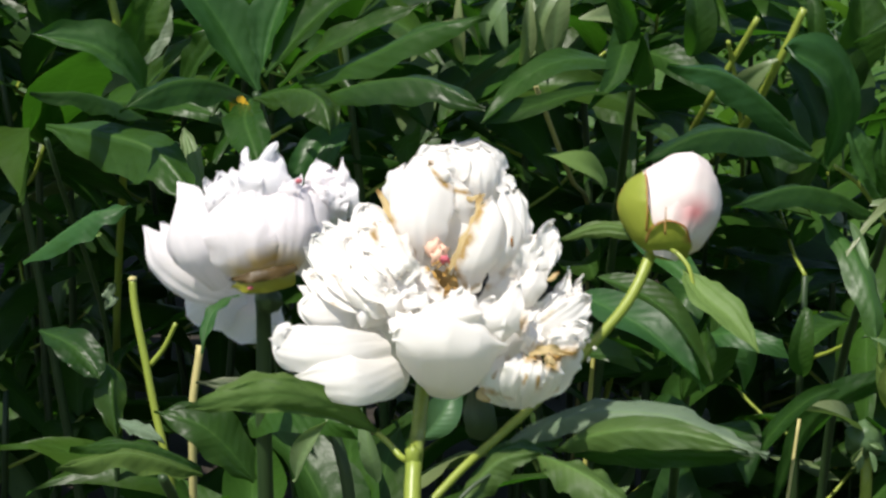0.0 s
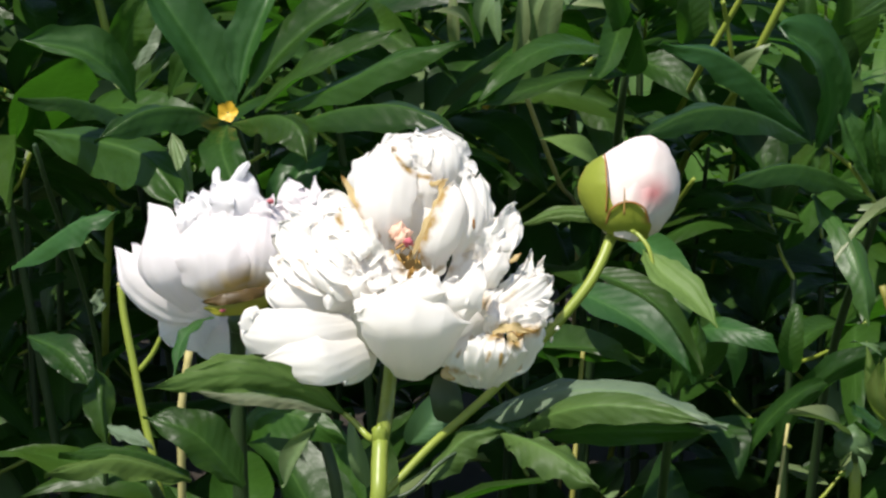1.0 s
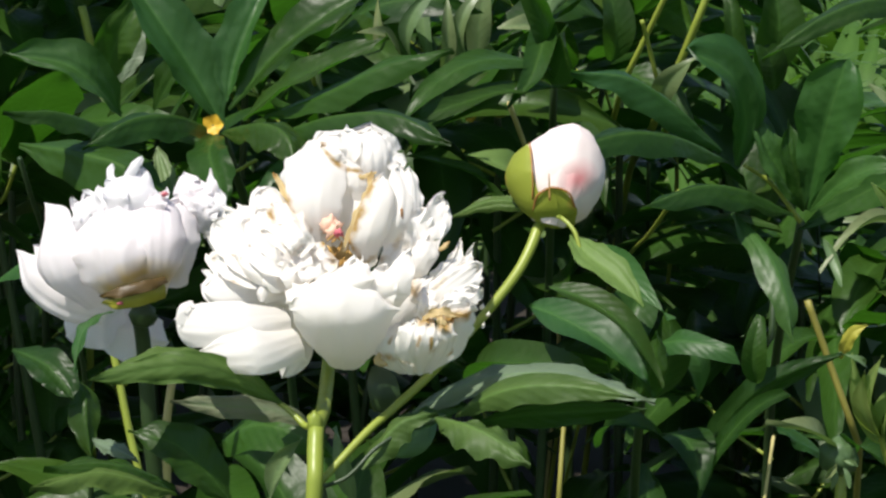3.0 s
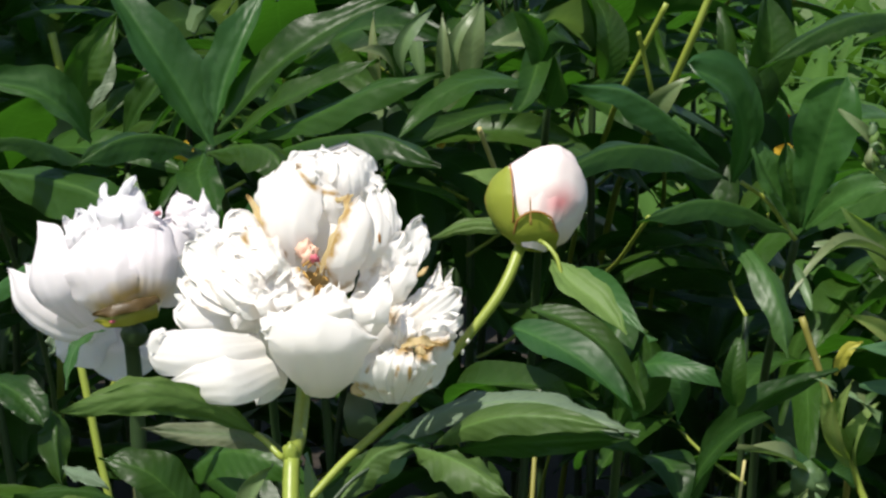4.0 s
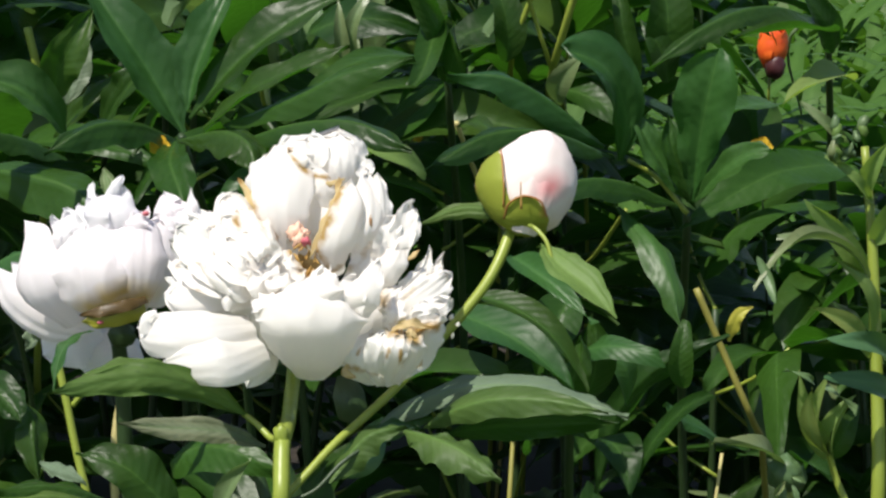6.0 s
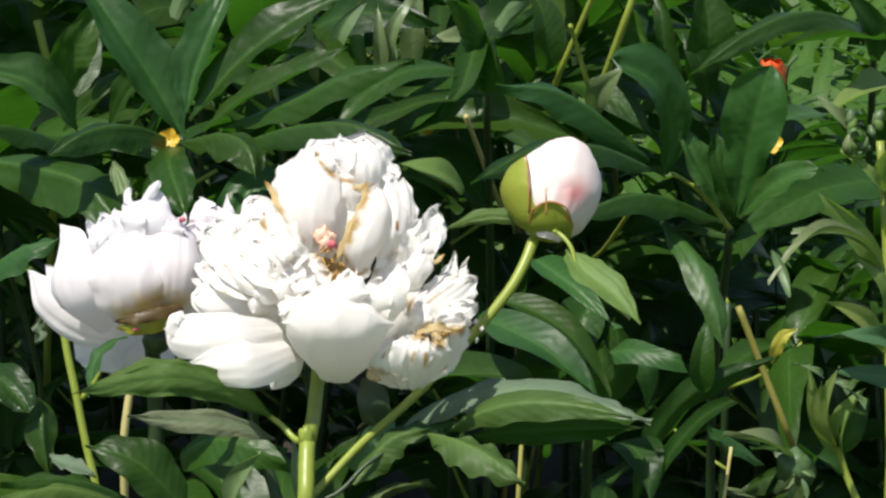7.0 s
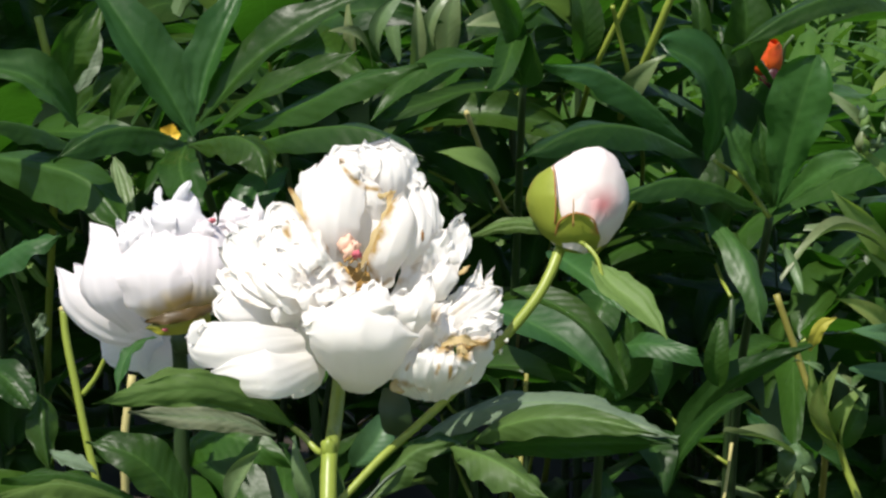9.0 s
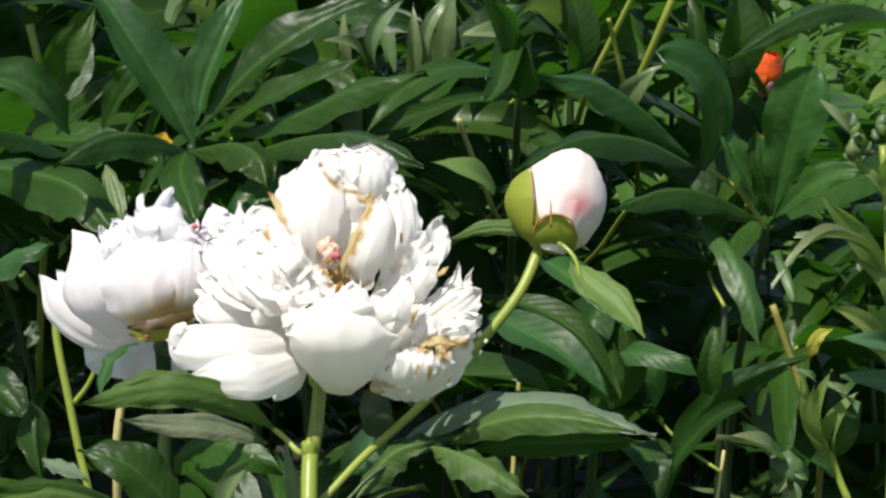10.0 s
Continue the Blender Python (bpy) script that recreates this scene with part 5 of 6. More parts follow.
def near_low_shoot():
    """Low leaves in front of the bloom's foot."""
    b = (-0.200, 0.060, 0.0)
    s = shoot(b, (-0.157, -0.010, 0.630), "low peony shoot with dark glossy leaves")
    L = lambda p0, p1, w, n, *a, **k: leaf(s, b, p0, p1, w, n, *a, **k)
    frond(s, b, [(-0.1072, -0.0717, 0.6518), (-0.1186, -0.0747, 0.6683), (-0.1304, -0.0743, 0.6784), (-0.1501, -0.0711, 0.6829)], 25, facing(0.3, 0.5, 0.8), LEAF, "broad blue-green leaf", fold=0.25, wave=0.0012, pleat=0.0008, seed=30)
    frond(s, b, [(-0.1311, -0.0658, 0.6548), (-0.1444, -0.0808, 0.6687), (-0.1598, -0.0952, 0.6774), (-0.1792, -0.1110, 0.6801)], 17, facing(0.0, 0.75, 0.65), LEAF, fold=-0.3, wave=0.0014, seed=31)
    frond(s, b, [(-0.1297, -0.0758, 0.6559), (-0.1453, -0.0912, 0.6685), (-0.1608, -0.1039, 0.6756), (-0.1831, -0.1227, 0.6746)], 17, facing(0.0, 0.7, 0.7), LEAF_NEAR, fold=-0.3, wave=0.0014, seed=32)
    frond(s, b, [(-0.0725, -0.0210, 0.6688), (-0.0919, -0.0308, 0.6793), (-0.1135, -0.0399, 0.6841), (-0.1349, -0.0470, 0.6886)], 13, facing(0.0, 0.5, 0.85), LEAF_UNDER, "pale grey underside of a leaf", fold=0.15, wave=0.0008, seed=33)
    L((-0.096, -0.001, 0.627), (-0.081, -0.013, 0.659), 0.018, facing(-0.5, 0.3, 0.8), 0.004, LEAF_PALE, seed=34)
    L((-0.058, -0.010, 0.629), (-0.065, -0.012, 0.664), 0.014, facing(-0.4, 0.2, 1), 0.004, LEAF_PALE, seed=35)
    L((-0.039, 0.023, 0.638), (-0.022, 0.030, 0.666), 0.022, facing(0.1, 0.3, 1), 0.004, LEAF_BLUE, seed=36)
    L((-0.124, 0.044, 0.639), (-0.069, 0.004, 0.647), 0.034, facing(0.1, 0.5, 0.9), 0.010, seed=37)
    return s


def centre_shoot():
    b = (0.020, 0.420, 0.0)
    s = shoot(b, (0.045, 0.432, 0.751), "peony shoot with narrow upright leaflets")
    L = lambda p0, p1, w, n, *a, **k: leaf(s, b, p0, p1, w, n, *a, **k)
    L((0.043, 0.404, 0.761), (-0.048, 0.318, 0.748), 0.026, facing(0.1, 0.75, 0.6), 0.016, seed=40)
    L((0.043, 0.401, 0.751), (-0.045, 0.319, 0.750), 0.020, facing(0.1, 0.75, 0.6), 0.008, seed=41)
    L((0.035, 0.442, 0.789), (0.017, 0.359, 0.748), 0.026, facing(-0.1, 0.1, 1), 0.006, LEAF, seed=42)
    L((0.044, 0.431, 0.747), (0.051, 0.409, 0.783), 0.026, facing(0.0, 0.2, 1), 0.004, LEAF, seed=43)
    L((0.045, 0.432, 0.751), (0.030, 0.395, 0.810), 0.028, facing(0.5, 0.2, 0.8), 0.006, seed=44)
    L((-0.036, 0.533, 0.743), (-0.043, 0.547, 0.797), 0.015, facing(-0.3, 0.3, 1), 0.004, LEAF_PALE, seed=45)
    L((-0.002, 0.533, 0.741), (0.002, 0.518, 0.805), 0.022, facing(-0.4, 0.3, 1), 0.004, LEAF_PALE, seed=46)
    L((-0.019, 0.533, 0.741), (-0.017, 0.543, 0.782), 0.012, facing(0.3, 0.3, 1), 0.004, LEAF_PALE, seed=47)
    L((-0.062, 0.453, 0.751), (-0.067, 0.445, 0.801), 0.013, facing(-0.2, 0.5, 0.9), 0.006, LEAF_PALE, seed=51)
    L((-0.047, 0.455, 0.760), (-0.034, 0.447, 0.808), 0.014, facing(-0.3, 0.5, 0.9), 0.006, LEAF_PALE, seed=52)
    L((-0.026, 0.453, 0.751), (-0.025, 0.445, 0.801), 0.013, facing(-0.1, 0.5, 0.9), 0.006, LEAF_PALE, seed=53)
    L((-0.013, 0.454, 0.756), (-0.004, 0.447, 0.810), 0.014, facing(-0.2, 0.5, 0.9), 0.006, LEAF_PALE, seed=54)
    L((-0.052, 0.454, 0.754), (-0.074, 0.420, 0.785), 0.014, facing(-0.1, 0.6, 0.8), 0.006, LEAF_PALE, seed=55)
    L((-0.048, 0.534, 0.745), (-0.068, 0.492, 0.784), 0.016, facing(0.3, 0.3, 1), 0.004, LEAF, seed=48)
    L((0.052, 0.424, 0.719), (0.070, 0.374, 0.726), 0.022, facing(0.1, 0.6, 0.8), 0.004, LEAF, seed=49)
    L((0.030, 0.368, 0.699), (-0.001, 0.333, 0.724), 0.026, facing(0.1, 0.4, 0.9), 0.006, LEAF_YOUNG, seed=50)
    return s


def right_shoot():
    b = (0.200, 0.350, 0.0)
    s = shoot(b, (0.189, 0.323, 0.684), "tall peony shoot with broad dark leaflets")
    frond(s, b, [(0.1404, 0.3184, 0.7283), (0.1128, 0.2946, 0.7565), (0.0822, 0.2791, 0.7774), (0.0481, 0.2700, 0.7822)], 24, facing(0.2, 0.6, 0.75), LEAF_SHEEN, fold=-0.45, wave=0.0014, seed=60)
    frond(s, b, [(0.1461, 0.3168, 0.7219), (0.1087, 0.2812, 0.7443), (0.0714, 0.2517, 0.7501), (0.0330, 0.2274, 0.7353)], 26, facing(0.05, 0.65, 0.7), LEAF, fold=-0.4, wave=0.0016, seed=61)
    frond(s, b, [(0.1493, 0.3212, 0.7185), (0.1529, 0.3126, 0.7464), (0.1415, 0.2997, 0.7771), (0.1147, 0.2883, 0.7934)], 34, [facing(0.1, 0.25, 1), facing(0.3, 0.5, 0.8)], LEAF_SHEEN, fold=0.35, wave=0.0018, seed=62, broad=True)
    frond(s, b, [(0.1901, 0.3197, 0.6921), (0.1761, 0.3150, 0.7144), (0.1664, 0.3139, 0.7309), (0.1588, 0.3184, 0.7487)], 24, facing(0.2, 0.4, 0.85), LEAF_SHEEN, fold=0.35, wave=0.0014, seed=63)
    frond(s, b, [(0.1914, 0.3168, 0.6928), (0.1946, 0.3074, 0.7255), (0.2000, 0.2979, 0.7576), (0.2076, 0.2950, 0.7871)], 38, facing(-0.2, 0.4, 0.9), LEAF_SHEEN, fold=0.3, wave=0.002, seed=64, broad=True)
    frond(s, b, [(0.1935, 0.3147, 0.6926), (0.2073, 0.2941, 0.7132), (0.2212, 0.2815, 0.7250), (0.2356, 0.2724, 0.7296)], 22, facing(-0.25, 0.55, 0.8), LEAF_SHEEN, fold=0.35, wave=0.0014, seed=65)
    frond(s, b, [(0.1897, 0.3168, 0.6928), (0.1847, 0.3140, 0.7105), (0.1797, 0.3131, 0.7277), (0.1781, 0.3180, 0.7471)], 20, facing(0.2, 0.3, 0.9), LEAF, fold=0.4, wave=0.0014, seed=67)
    frond(s, b, [(0.1454, 0.2950, 0.6962), (0.1615, 0.2607, 0.6827), (0.1708, 0.2400, 0.6616), (0.1733, 0.2288, 0.6377)], 21, facing(0.35, 0.4, 0.8), LEAF_SHEEN, fold=-0.35, wave=0.0014, seed=68)
    frond(s, b, [(0.1821, 0.3093, 0.6918), (0.1481, 0.2786, 0.7133), (0.1203, 0.2595, 0.7193), (0.0872, 0.2418, 0.7103)], 24, facing(0.0, 0.75, 0.6), LEAF, fold=-0.4, wave=0.0016, seed=69)
    part("leaf_stalk", tube([(0.189, 0.323, 0.684), (0.170, 0.324, 0.708), (0.154, 0.321, 0.719)], 0.0018, 0.0014, 6, b), STEM, s)
    frond(s, b, [(0.1209, 0.2067, 0.5490), (0.1357, 0.2072, 0.5922), (0.1583, 0.2057, 0.6191), (0.1990, 0.2102, 0.6373)], 20, facing(0.6, -0.05, 0.8), LEAF, fold=-0.3, wave=0.0014, seed=70)
    frond(s, b, [(0.1940, 0.2034, 0.5770), (0.1823, 0.1914, 0.5910), (0.1685, 0.1838, 0.6018), (0.1586, 0.1802, 0.6078)], 16, facing(0.0, 0.7, 0.6), LEAF_SHEEN, fold=-0.3, wave=0.0014, seed=71)
    part("withered_leaf", sheet([(0.2006, 0.2267, 0.6291), (0.2025, 0.2247, 0.6376), (0.2066, 0.2246, 0.6455), (0.2145, 0.2275, 0.6486)], (0.002, 0.008, 0.007, 0.001), facing(0.2, 0.3, 0.9), cup=0.4, wave=0.0008, fold=0.3, blunt=0.0, nu=8, nv=12, origin=b, seed=3), MUSTARD, s, "small yellow withered leaf")
    part("old_stem", tube([(0.189, 0.283, 0.647), (0.204, 0.281, 0.608), (0.219, 0.279, 0.569), (0.235, 0.346, 0.529), (0.27, 0.62, 0.20)], 0.0021, 0.0021, 8, b), OLIVE, s, "dry olive-yellow old stem")
    return s


def upper_right_shoot():
    b = (0.420, 0.560, 0.0)
    s = shoot(b, (0.324, 0.589, 0.760), "peony shoot with long arching leaves at the rim of the bed")
    L = lambda p0, p1, w, n, *a, **k: leaf(s, b, p0, p1, w, n, *a, **k)
    frond(s, b, [(0.3399, 0.6297, 0.7575), (0.2840, 0.5940, 0.7796), (0.2359, 0.5613, 0.7724), (0.1887, 0.5340, 0.7455)], 24, facing(0.0, 0.7, 0.6), LEAF, fold=-0.4, wave=0.0018, seed=140)
    L((0.328, 0.588, 0.756), (0.244, 0.490, 0.774), 0.030, facing(0.1, 0.8, 0.5), 0.010, seed=141)
    L((0.340, 0.580, 0.725), (0.277, 0.478, 0.728), 0.030, facing(0.0, 0.5, 0.8), 0.008, LEAF_YOUNG, seed=142)
    L((0.328, 0.585, 0.744), (0.298, 0.546, 0.793), 0.034, facing(-0.3, 0.3, 0.9), 0.006, LEAF, seed=143)
    L((0.283, 0.526, 0.715), (0.220, 0.426, 0.725), 0.028, facing(0.0, 0.7, 0.6), 0.010, LEAF_SHEEN, seed=144)
    L((0.289, 0.465, 0.677), (0.217, 0.388, 0.698), 0.026, facing(0.0, 0.8, 0.5), 0.008, LEAF, seed=145)
    L((0.311, 0.418, 0.692), (0.187, 0.322, 0.680), 0.038, facing(-0.1, 0.45, 0.85), 0.018, LEAF, 0.2, seed=146)
    return s


def rear_shoot():
    """Upright leaves behind, by the green stalks."""
    b = (0.140, 0.620, 0.0)
    s = shoot(b, (0.128, 0.713, 0.636), "tall peony shoot with upright leaflets behind", r=0.0028)
    L = lambda p0, p1, w, n, *a, **k: leaf(s, b, p0, p1, w, n, *a, **k)
    L((0.091, 0.603, 0.733), (0.082, 0.598, 0.794), 0.036, facing(0.1, 0.3, 0.9), 0.008, LEAF, seed=150)
    L((0.201, 0.600, 0.720), (0.200, 0.599, 0.800), 0.046, facing(0.1, 0.3, 0.9), 0.008, LEAF, seed=151)
    L((0.185, 0.599, 0.718), (0.171, 0.596, 0.787), 0.024, facing(-0.2, 0.3, 0.9), 0.008, LEAF, seed=152)
    L((0.127, 0.595, 0.702), (0.143, 0.563, 0.740), 0.024, facing(0.1, 0.4, 0.9), 0.006, LEAF_PALE, seed=153)
    L((0.047, 0.606, 0.745), (0.018, 0.569, 0.763), 0.024, facing(0.0, 0.4, 0.9), 0.006, LEAF_PALE, seed=154)
    L((0.207, 0.598, 0.714), (0.189, 0.589, 0.760), 0.030, facing(0.2, 0.3, 0.9), 0.008, LEAF, seed=155)
    return s


def middle_low_shoot():
    """Leaves low between bloom and bed, under the bud."""
    b = (0.090, 0.230, 0.0)
    s = shoot(b, (0.087, 0.165, 0.629), "peony shoot with broad leaves in the shade under the bud")
    L = lambda p0, p1, w, n, *a, **k: leaf(s, b, p0, p1, w, n, *a, **k)
    L((0.057, 0.163, 0.706), (0.092, 0.098, 0.692), 0.024, facing(-0.2, 0.5, 0.8), 0.006, LEAF_SHEEN, seed=80)
    L((0.090, 0.178, 0.682), (0.067, 0.149, 0.646), 0.036, facing(-0.1, 0.2, 1), 0.006, seed=81)
    L((0.025, 0.108, 0.689), (0.083, 0.051, 0.668), 0.030, facing(0.0, 0.6, 0.8), 0.010, LEAF_SHEEN, seed=82)
    L((0.034, 0.139, 0.691), (0.091, 0.089, 0.656), 0.026, facing(0.1, 0.6, 0.8), 0.010, seed=91)
    L((0.093, 0.163, 0.623), (0.100, 0.155, 0.672), 0.034, facing(0.2, 0.2, 1), 0.006, seed=83)
    L((0.119, 0.182, 0.617), (0.105, 0.172, 0.658), 0.026, facing(0.4, 0.2, 1), 0.006, LEAF_SHEEN, seed=84)
    L((0.083, 0.169, 0.646), (0.130, 0.132, 0.664), 0.024, facing(0.1, 0.6, 0.8), 0.008, LEAF_SHEEN, seed=85)
    L((0.153, 0.204, 0.620), (0.154, 0.203, 0.657), 0.018, facing(0.1, 0.2, 1), 0.004, LEAF, seed=86)
    L((0.121, 0.134, 0.589), (0.151, 0.107, 0.646), 0.018, facing(-0.6, 0.4, 0.7), 0.004, seed=87)
    L((0.099, 0.159, 0.605), (0.116, 0.115, 0.596), 0.032, facing(0.2, 0.5, 0.8), 0.008, seed=88)
    L((-0.007, 0.146, 0.635), (0.050, 0.092, 0.667), 0.032, facing(-0.2, 0.7, 0.6), 0.010, seed=89)
    L((0.066, 0.176, 0.593), (0.091, 0.141, 0.615), 0.026, facing(0.0, 0.5, 0.8), 0.008, seed=90)
    frond(s, b, [(0.0801, 0.1146, 0.6342), (0.0828, 0.1082, 0.6499), (0.0872, 0.1014, 0.6640), (0.0895, 0.1050, 0.6784)], 17, facing(-0.2, 0.4, 0.9), LEAF, fold=-0.3, wave=0.0014, seed=92)
    frond(s, b, [(0.0667, 0.1462, 0.6780), (0.0752, 0.1392, 0.6708), (0.0784, 0.1309, 0.6580), (0.0749, 0.1273, 0.6438)], 20, facing(0.35, 0.45, 0.85), LEAF, fold=-0.25, wave=0.0016, seed=93)
    return s


# ---- the weed with toothed pale leaves at the edge of the bed ----
def pale_weed():
    b = (0.215, 0.120, 0.0)
    s = thing("poppy_plant", b, "light green poppy plant with toothed leaves and closed buds", "poppy plant")
    part("stem", tube([(b[0], b[1], 0), (0.216, 0.118, 0.35), (0.228, 0.056, 0.605), (0.228, 0.079, 0.697), (0.227, 0.088, 0.735), (0.224, 0.100, 0.781)], 0.0048, 0.0020, 10, b, 6), STEM, s)
    L = lambda p0, p1, w, n, *a, **k: leaf(s, b, p0, p1, w, n, *a, **k)
    L((0.216, 0.099, 0.777), (0.194, 0.085, 0.805), 0.0085, facing(0, 0.3, 1), 0.003, LEAF_PALE, seed=100)
    L((0.226, 0.093, 0.755), (0.208, 0.079, 0.781), 0.009, facing(0.2, 0.3, 1), 0.003, LEAF_YOUNG, seed=101)
    L((0.220, 0.083, 0.716), (0.194, 0.065, 0.764), 0.015, facing(0.3, 0.3, 1), 0.004, LEAF_YOUNG, seed=102)
    L((0.225, 0.083, 0.716), (0.180, 0.051, 0.751), 0.018, facing(0, 0.6, 0.8), 0.010, LEAF_PALE, seed=103)
    L((0.223, 0.074, 0.721), (0.162, 0.027, 0.738), 0.011, facing(0, 0.7, 0.7), 0.016, LEAF_PALE, seed=104)
    L((0.162, 0.033, 0.743), (0.167, 0.014, 0.727), 0.0075, facing(-0.4, 0.1, 1), -0.006, LEAF_PALE, seed=105, fold=0.5)
    L((0.227, 0.077, 0.689), (0.210, 0.057, 0.734), 0.013, facing(0.2, 0.2, 1), 0.004, LEAF_YOUNG, seed=106)
    L((0.227, 0.075, 0.681), (0.194, 0.051, 0.712), 0.014, facing(0.4, 0.2, 1), 0.004, LEAF_YOUNG, seed=108)
    L((0.238, 0.073, 0.675), (0.198, 0.029, 0.705), 0.020, facing(0, 0.4, 0.9), 0.006, LEAF_BLUE, seed=107)
    L((0.238, 0.070, 0.662), (0.201, 0.034, 0.684), 0.018, facing(-0.1, 0.3, 0.9), 0.006, LEAF_BLUE, seed=109)
    L((0.224, 0.094, 0.759), (0.233, 0.081, 0.787), 0.012, facing(0, 0.3, 1), 0.003, LEAF_YOUNG, seed=99)
    L((0.227, 0.088, 0.735), (0.239, 0.075, 0.766), 0.016, facing(0, 0.3, 1), 0.003, LEAF_YOUNG, seed=98)
    rnd = random.Random(21)
    for k in range(11):
        c = Vector((0.213, 0.086, 0.787)) + RIGHT * rnd.uniform(-0.008, 0.007) + UP * rnd.uniform(-0.007, 0.009) + FRONT * rnd.uniform(-0.003, 0.004)
        r = rnd.uniform(0.0018, 0.0030)
        part("bud", lump(c, r, r, r * 1.35, 0.3, k, origin=b, turn=(rnd.uniform(-30, 30), rnd.uniform(-50, 50), 0), point=0.4, nu=10, nv=7), LEAF_PALE if k % 3 else LEAF_YOUNG, s)
    L((0.215, 0.087, 0.780), (0.201, 0.068, 0.780), 0.0080, facing(-0.2, 0.5, 0.8), -0.004, LEAF_PALE, 0.6, 0.006, seed=97)
    L((0.215, 0.087, 0.778), (0.203, 0.070, 0.785), 0.0065, facing(-0.2, 0.5, 0.8), 0.003, LEAF, 0.6, 0.004, seed=96)
    return s


def pale_sprout():
    b = (0.205, 0.150, 0.0)
    s = thing("poppy_plant", b, "young poppy plant with narrow light green leaves", "poppy plant")
    part("stem", tube([(b[0], b[1], 0), (0.214, 0.148, 0.3), (0.214, 0.084, 0.595), (0.207, 0.089, 0.614), (0.202, 0.088, 0.630)], 0.0026, 0.0016, 8, b, 6), STEM, s)
    L = lambda p0, p1, w, n, *a, **k: leaf(s, b, p0, p1, w, n, *a, **k)
    L((0.204, 0.091, 0.622), (0.183, 0.082, 0.670), 0.016, facing(-0.45, 0.6, 0.7), 0.004, LEAF_YOUNG, seed=110)
    L((0.204, 0.092, 0.625), (0.193, 0.072, 0.671), 0.014, facing(-0.45, 0.6, 0.7), 0.004, LEAF_YOUNG, seed=111)
    L((0.204, 0.092, 0.627), (0.210, 0.080, 0.659), 0.015, facing(-0.45, 0.6, 0.7), 0.004, LEAF_YOUNG, seed=112)
    L((0.203, 0.087, 0.627), (0.188, 0.070, 0.662), 0.012, facing(-0.45, 0.6, 0.7), 0.004, LEAF_YOUNG, seed=115)
    L((0.192, 0.082, 0.667), (0.184, 0.073, 0.675), 0.008, facing(-0.2, 0.3, 1), 0.002, LEAF_PALE, seed=116)
    L((0.201, 0.099, 0.656), (0.210, 0.070, 0.662), 0.010, facing(0, 0.5, 1), 0.008, LEAF_PALE, seed=113)
    L((0.204, 0.091, 0.624), (0.219, 0.088, 0.650), 0.018, facing(0.3, 0.2, 1), 0.004, LEAF, seed=114)
    return s


def curled_weed():
    b = (0.190, 0.240, 0.0)
    s = thing("weed", b, "low weed with waxy curled blue-green leaves", "weed")
    part("stem", tube([(b[0], b[1], 0), (0.2, 0.235, 0.3), (0.199, 0.178, 0.560), (0.199, 0.182, 0.575)], 0.004, 0.003, 8, b, 6), STEM, s)
    L = lambda p0, p1, w, n, *a, **k: leaf(s, b, p0, p1, w, n, *a, **k)
    for k, (p, w) in enumerate((((0.186, 0.172, 0.595), 0.012), ((0.192, 0.172, 0.598), 0.012), ((0.202, 0.172, 0.595), 0.012), ((0.207, 0.169, 0.586), 0.012), ((0.189, 0.168, 0.580), 0.010), ((0.201, 0.167, 0.577), 0.010))):
        L((0.199, 0.182, 0.575), p, w, facing(0.1, 0.4, 1), 0.006, LEAF_BLUE, 0.3, 0.008, seed=120 + k, ruffle=0.008)
    part("head", lump((0.195, 0.167, 0.589), 0.0105, 0.010, 0.0100, 0.22, 4, origin=b, nu=20, nv=14), LEAF_BLUE, s, "round glossy green head with curled leaf tips")
    for k, (p0, p1) in enumerate((((0.195, 0.157, 0.591), (0.199, 0.158, 0.587)), ((0.193, 0.157, 0.589), (0.190, 0.160, 0.583)), ((0.196, 0.158, 0.586), (0.197, 0.160, 0.577)), ((0.192, 0.158, 0.585), (0.192, 0.160, 0.576)))):
        L(p0, p1, 0.0050, facing(0.1, 0.3, 1), 0.003, LEAF_PALE, 0.4, 0.004, seed=130 + k)
    L((0.194, 0.184, 0.584), (0.156, 0.142, 0.619), 0.020, facing(-0.2, 0.6, 0.8), 0.008, LEAF_PALE, seed=128)
    L((0.203, 0.183, 0.578), (0.213, 0.137, 0.600), 0.022, facing(0.2, 0.5, 0.8), 0.008, LEAF, seed=129)
    return s


# ---- bare stalks ----
def stalk(name, points, r0, r1, mat, label, category="stalk"):
    base = tuple(points[0])
    t = thing(name, base, label, category, "bare stalks")
    part("stem", tube(points, r0, r1, 8, base, 6, 0.03), mat, t)
    return t


def cut_stalk():
    b = (-0.130, 0.230, 0.0)
    t = thing("peony_stalk", b, "thick yellow-green cut stalk with a side shoot", "stalk", "bare stalks")
    part("stem", tube([b, (-0.158, 0.205, 0.3), (-0.178, 0.134, 0.589), (-0.183, 0.139, 0.609), (-0.189, 0.146, 0.638), (-0.195, 0.154, 0.667), (-0.196, 0.157, 0.678)], 0.0022, 0.0021, 9, b, 6), STEM, t)
    part("cut_end", lump((-0.196, 0.157, 0.679), 0.0024, 0.0024, 0.0014, 0.1, 1, origin=b), STRAW, t)
    part("side_shoot", tube([(-0.186, 0.146, 0.635), (-0.179, 0.146, 0.644), (-0.172, 0.146, 0.658)], 0.0016, 0.0012, 7, b), STEM, t)
    return t


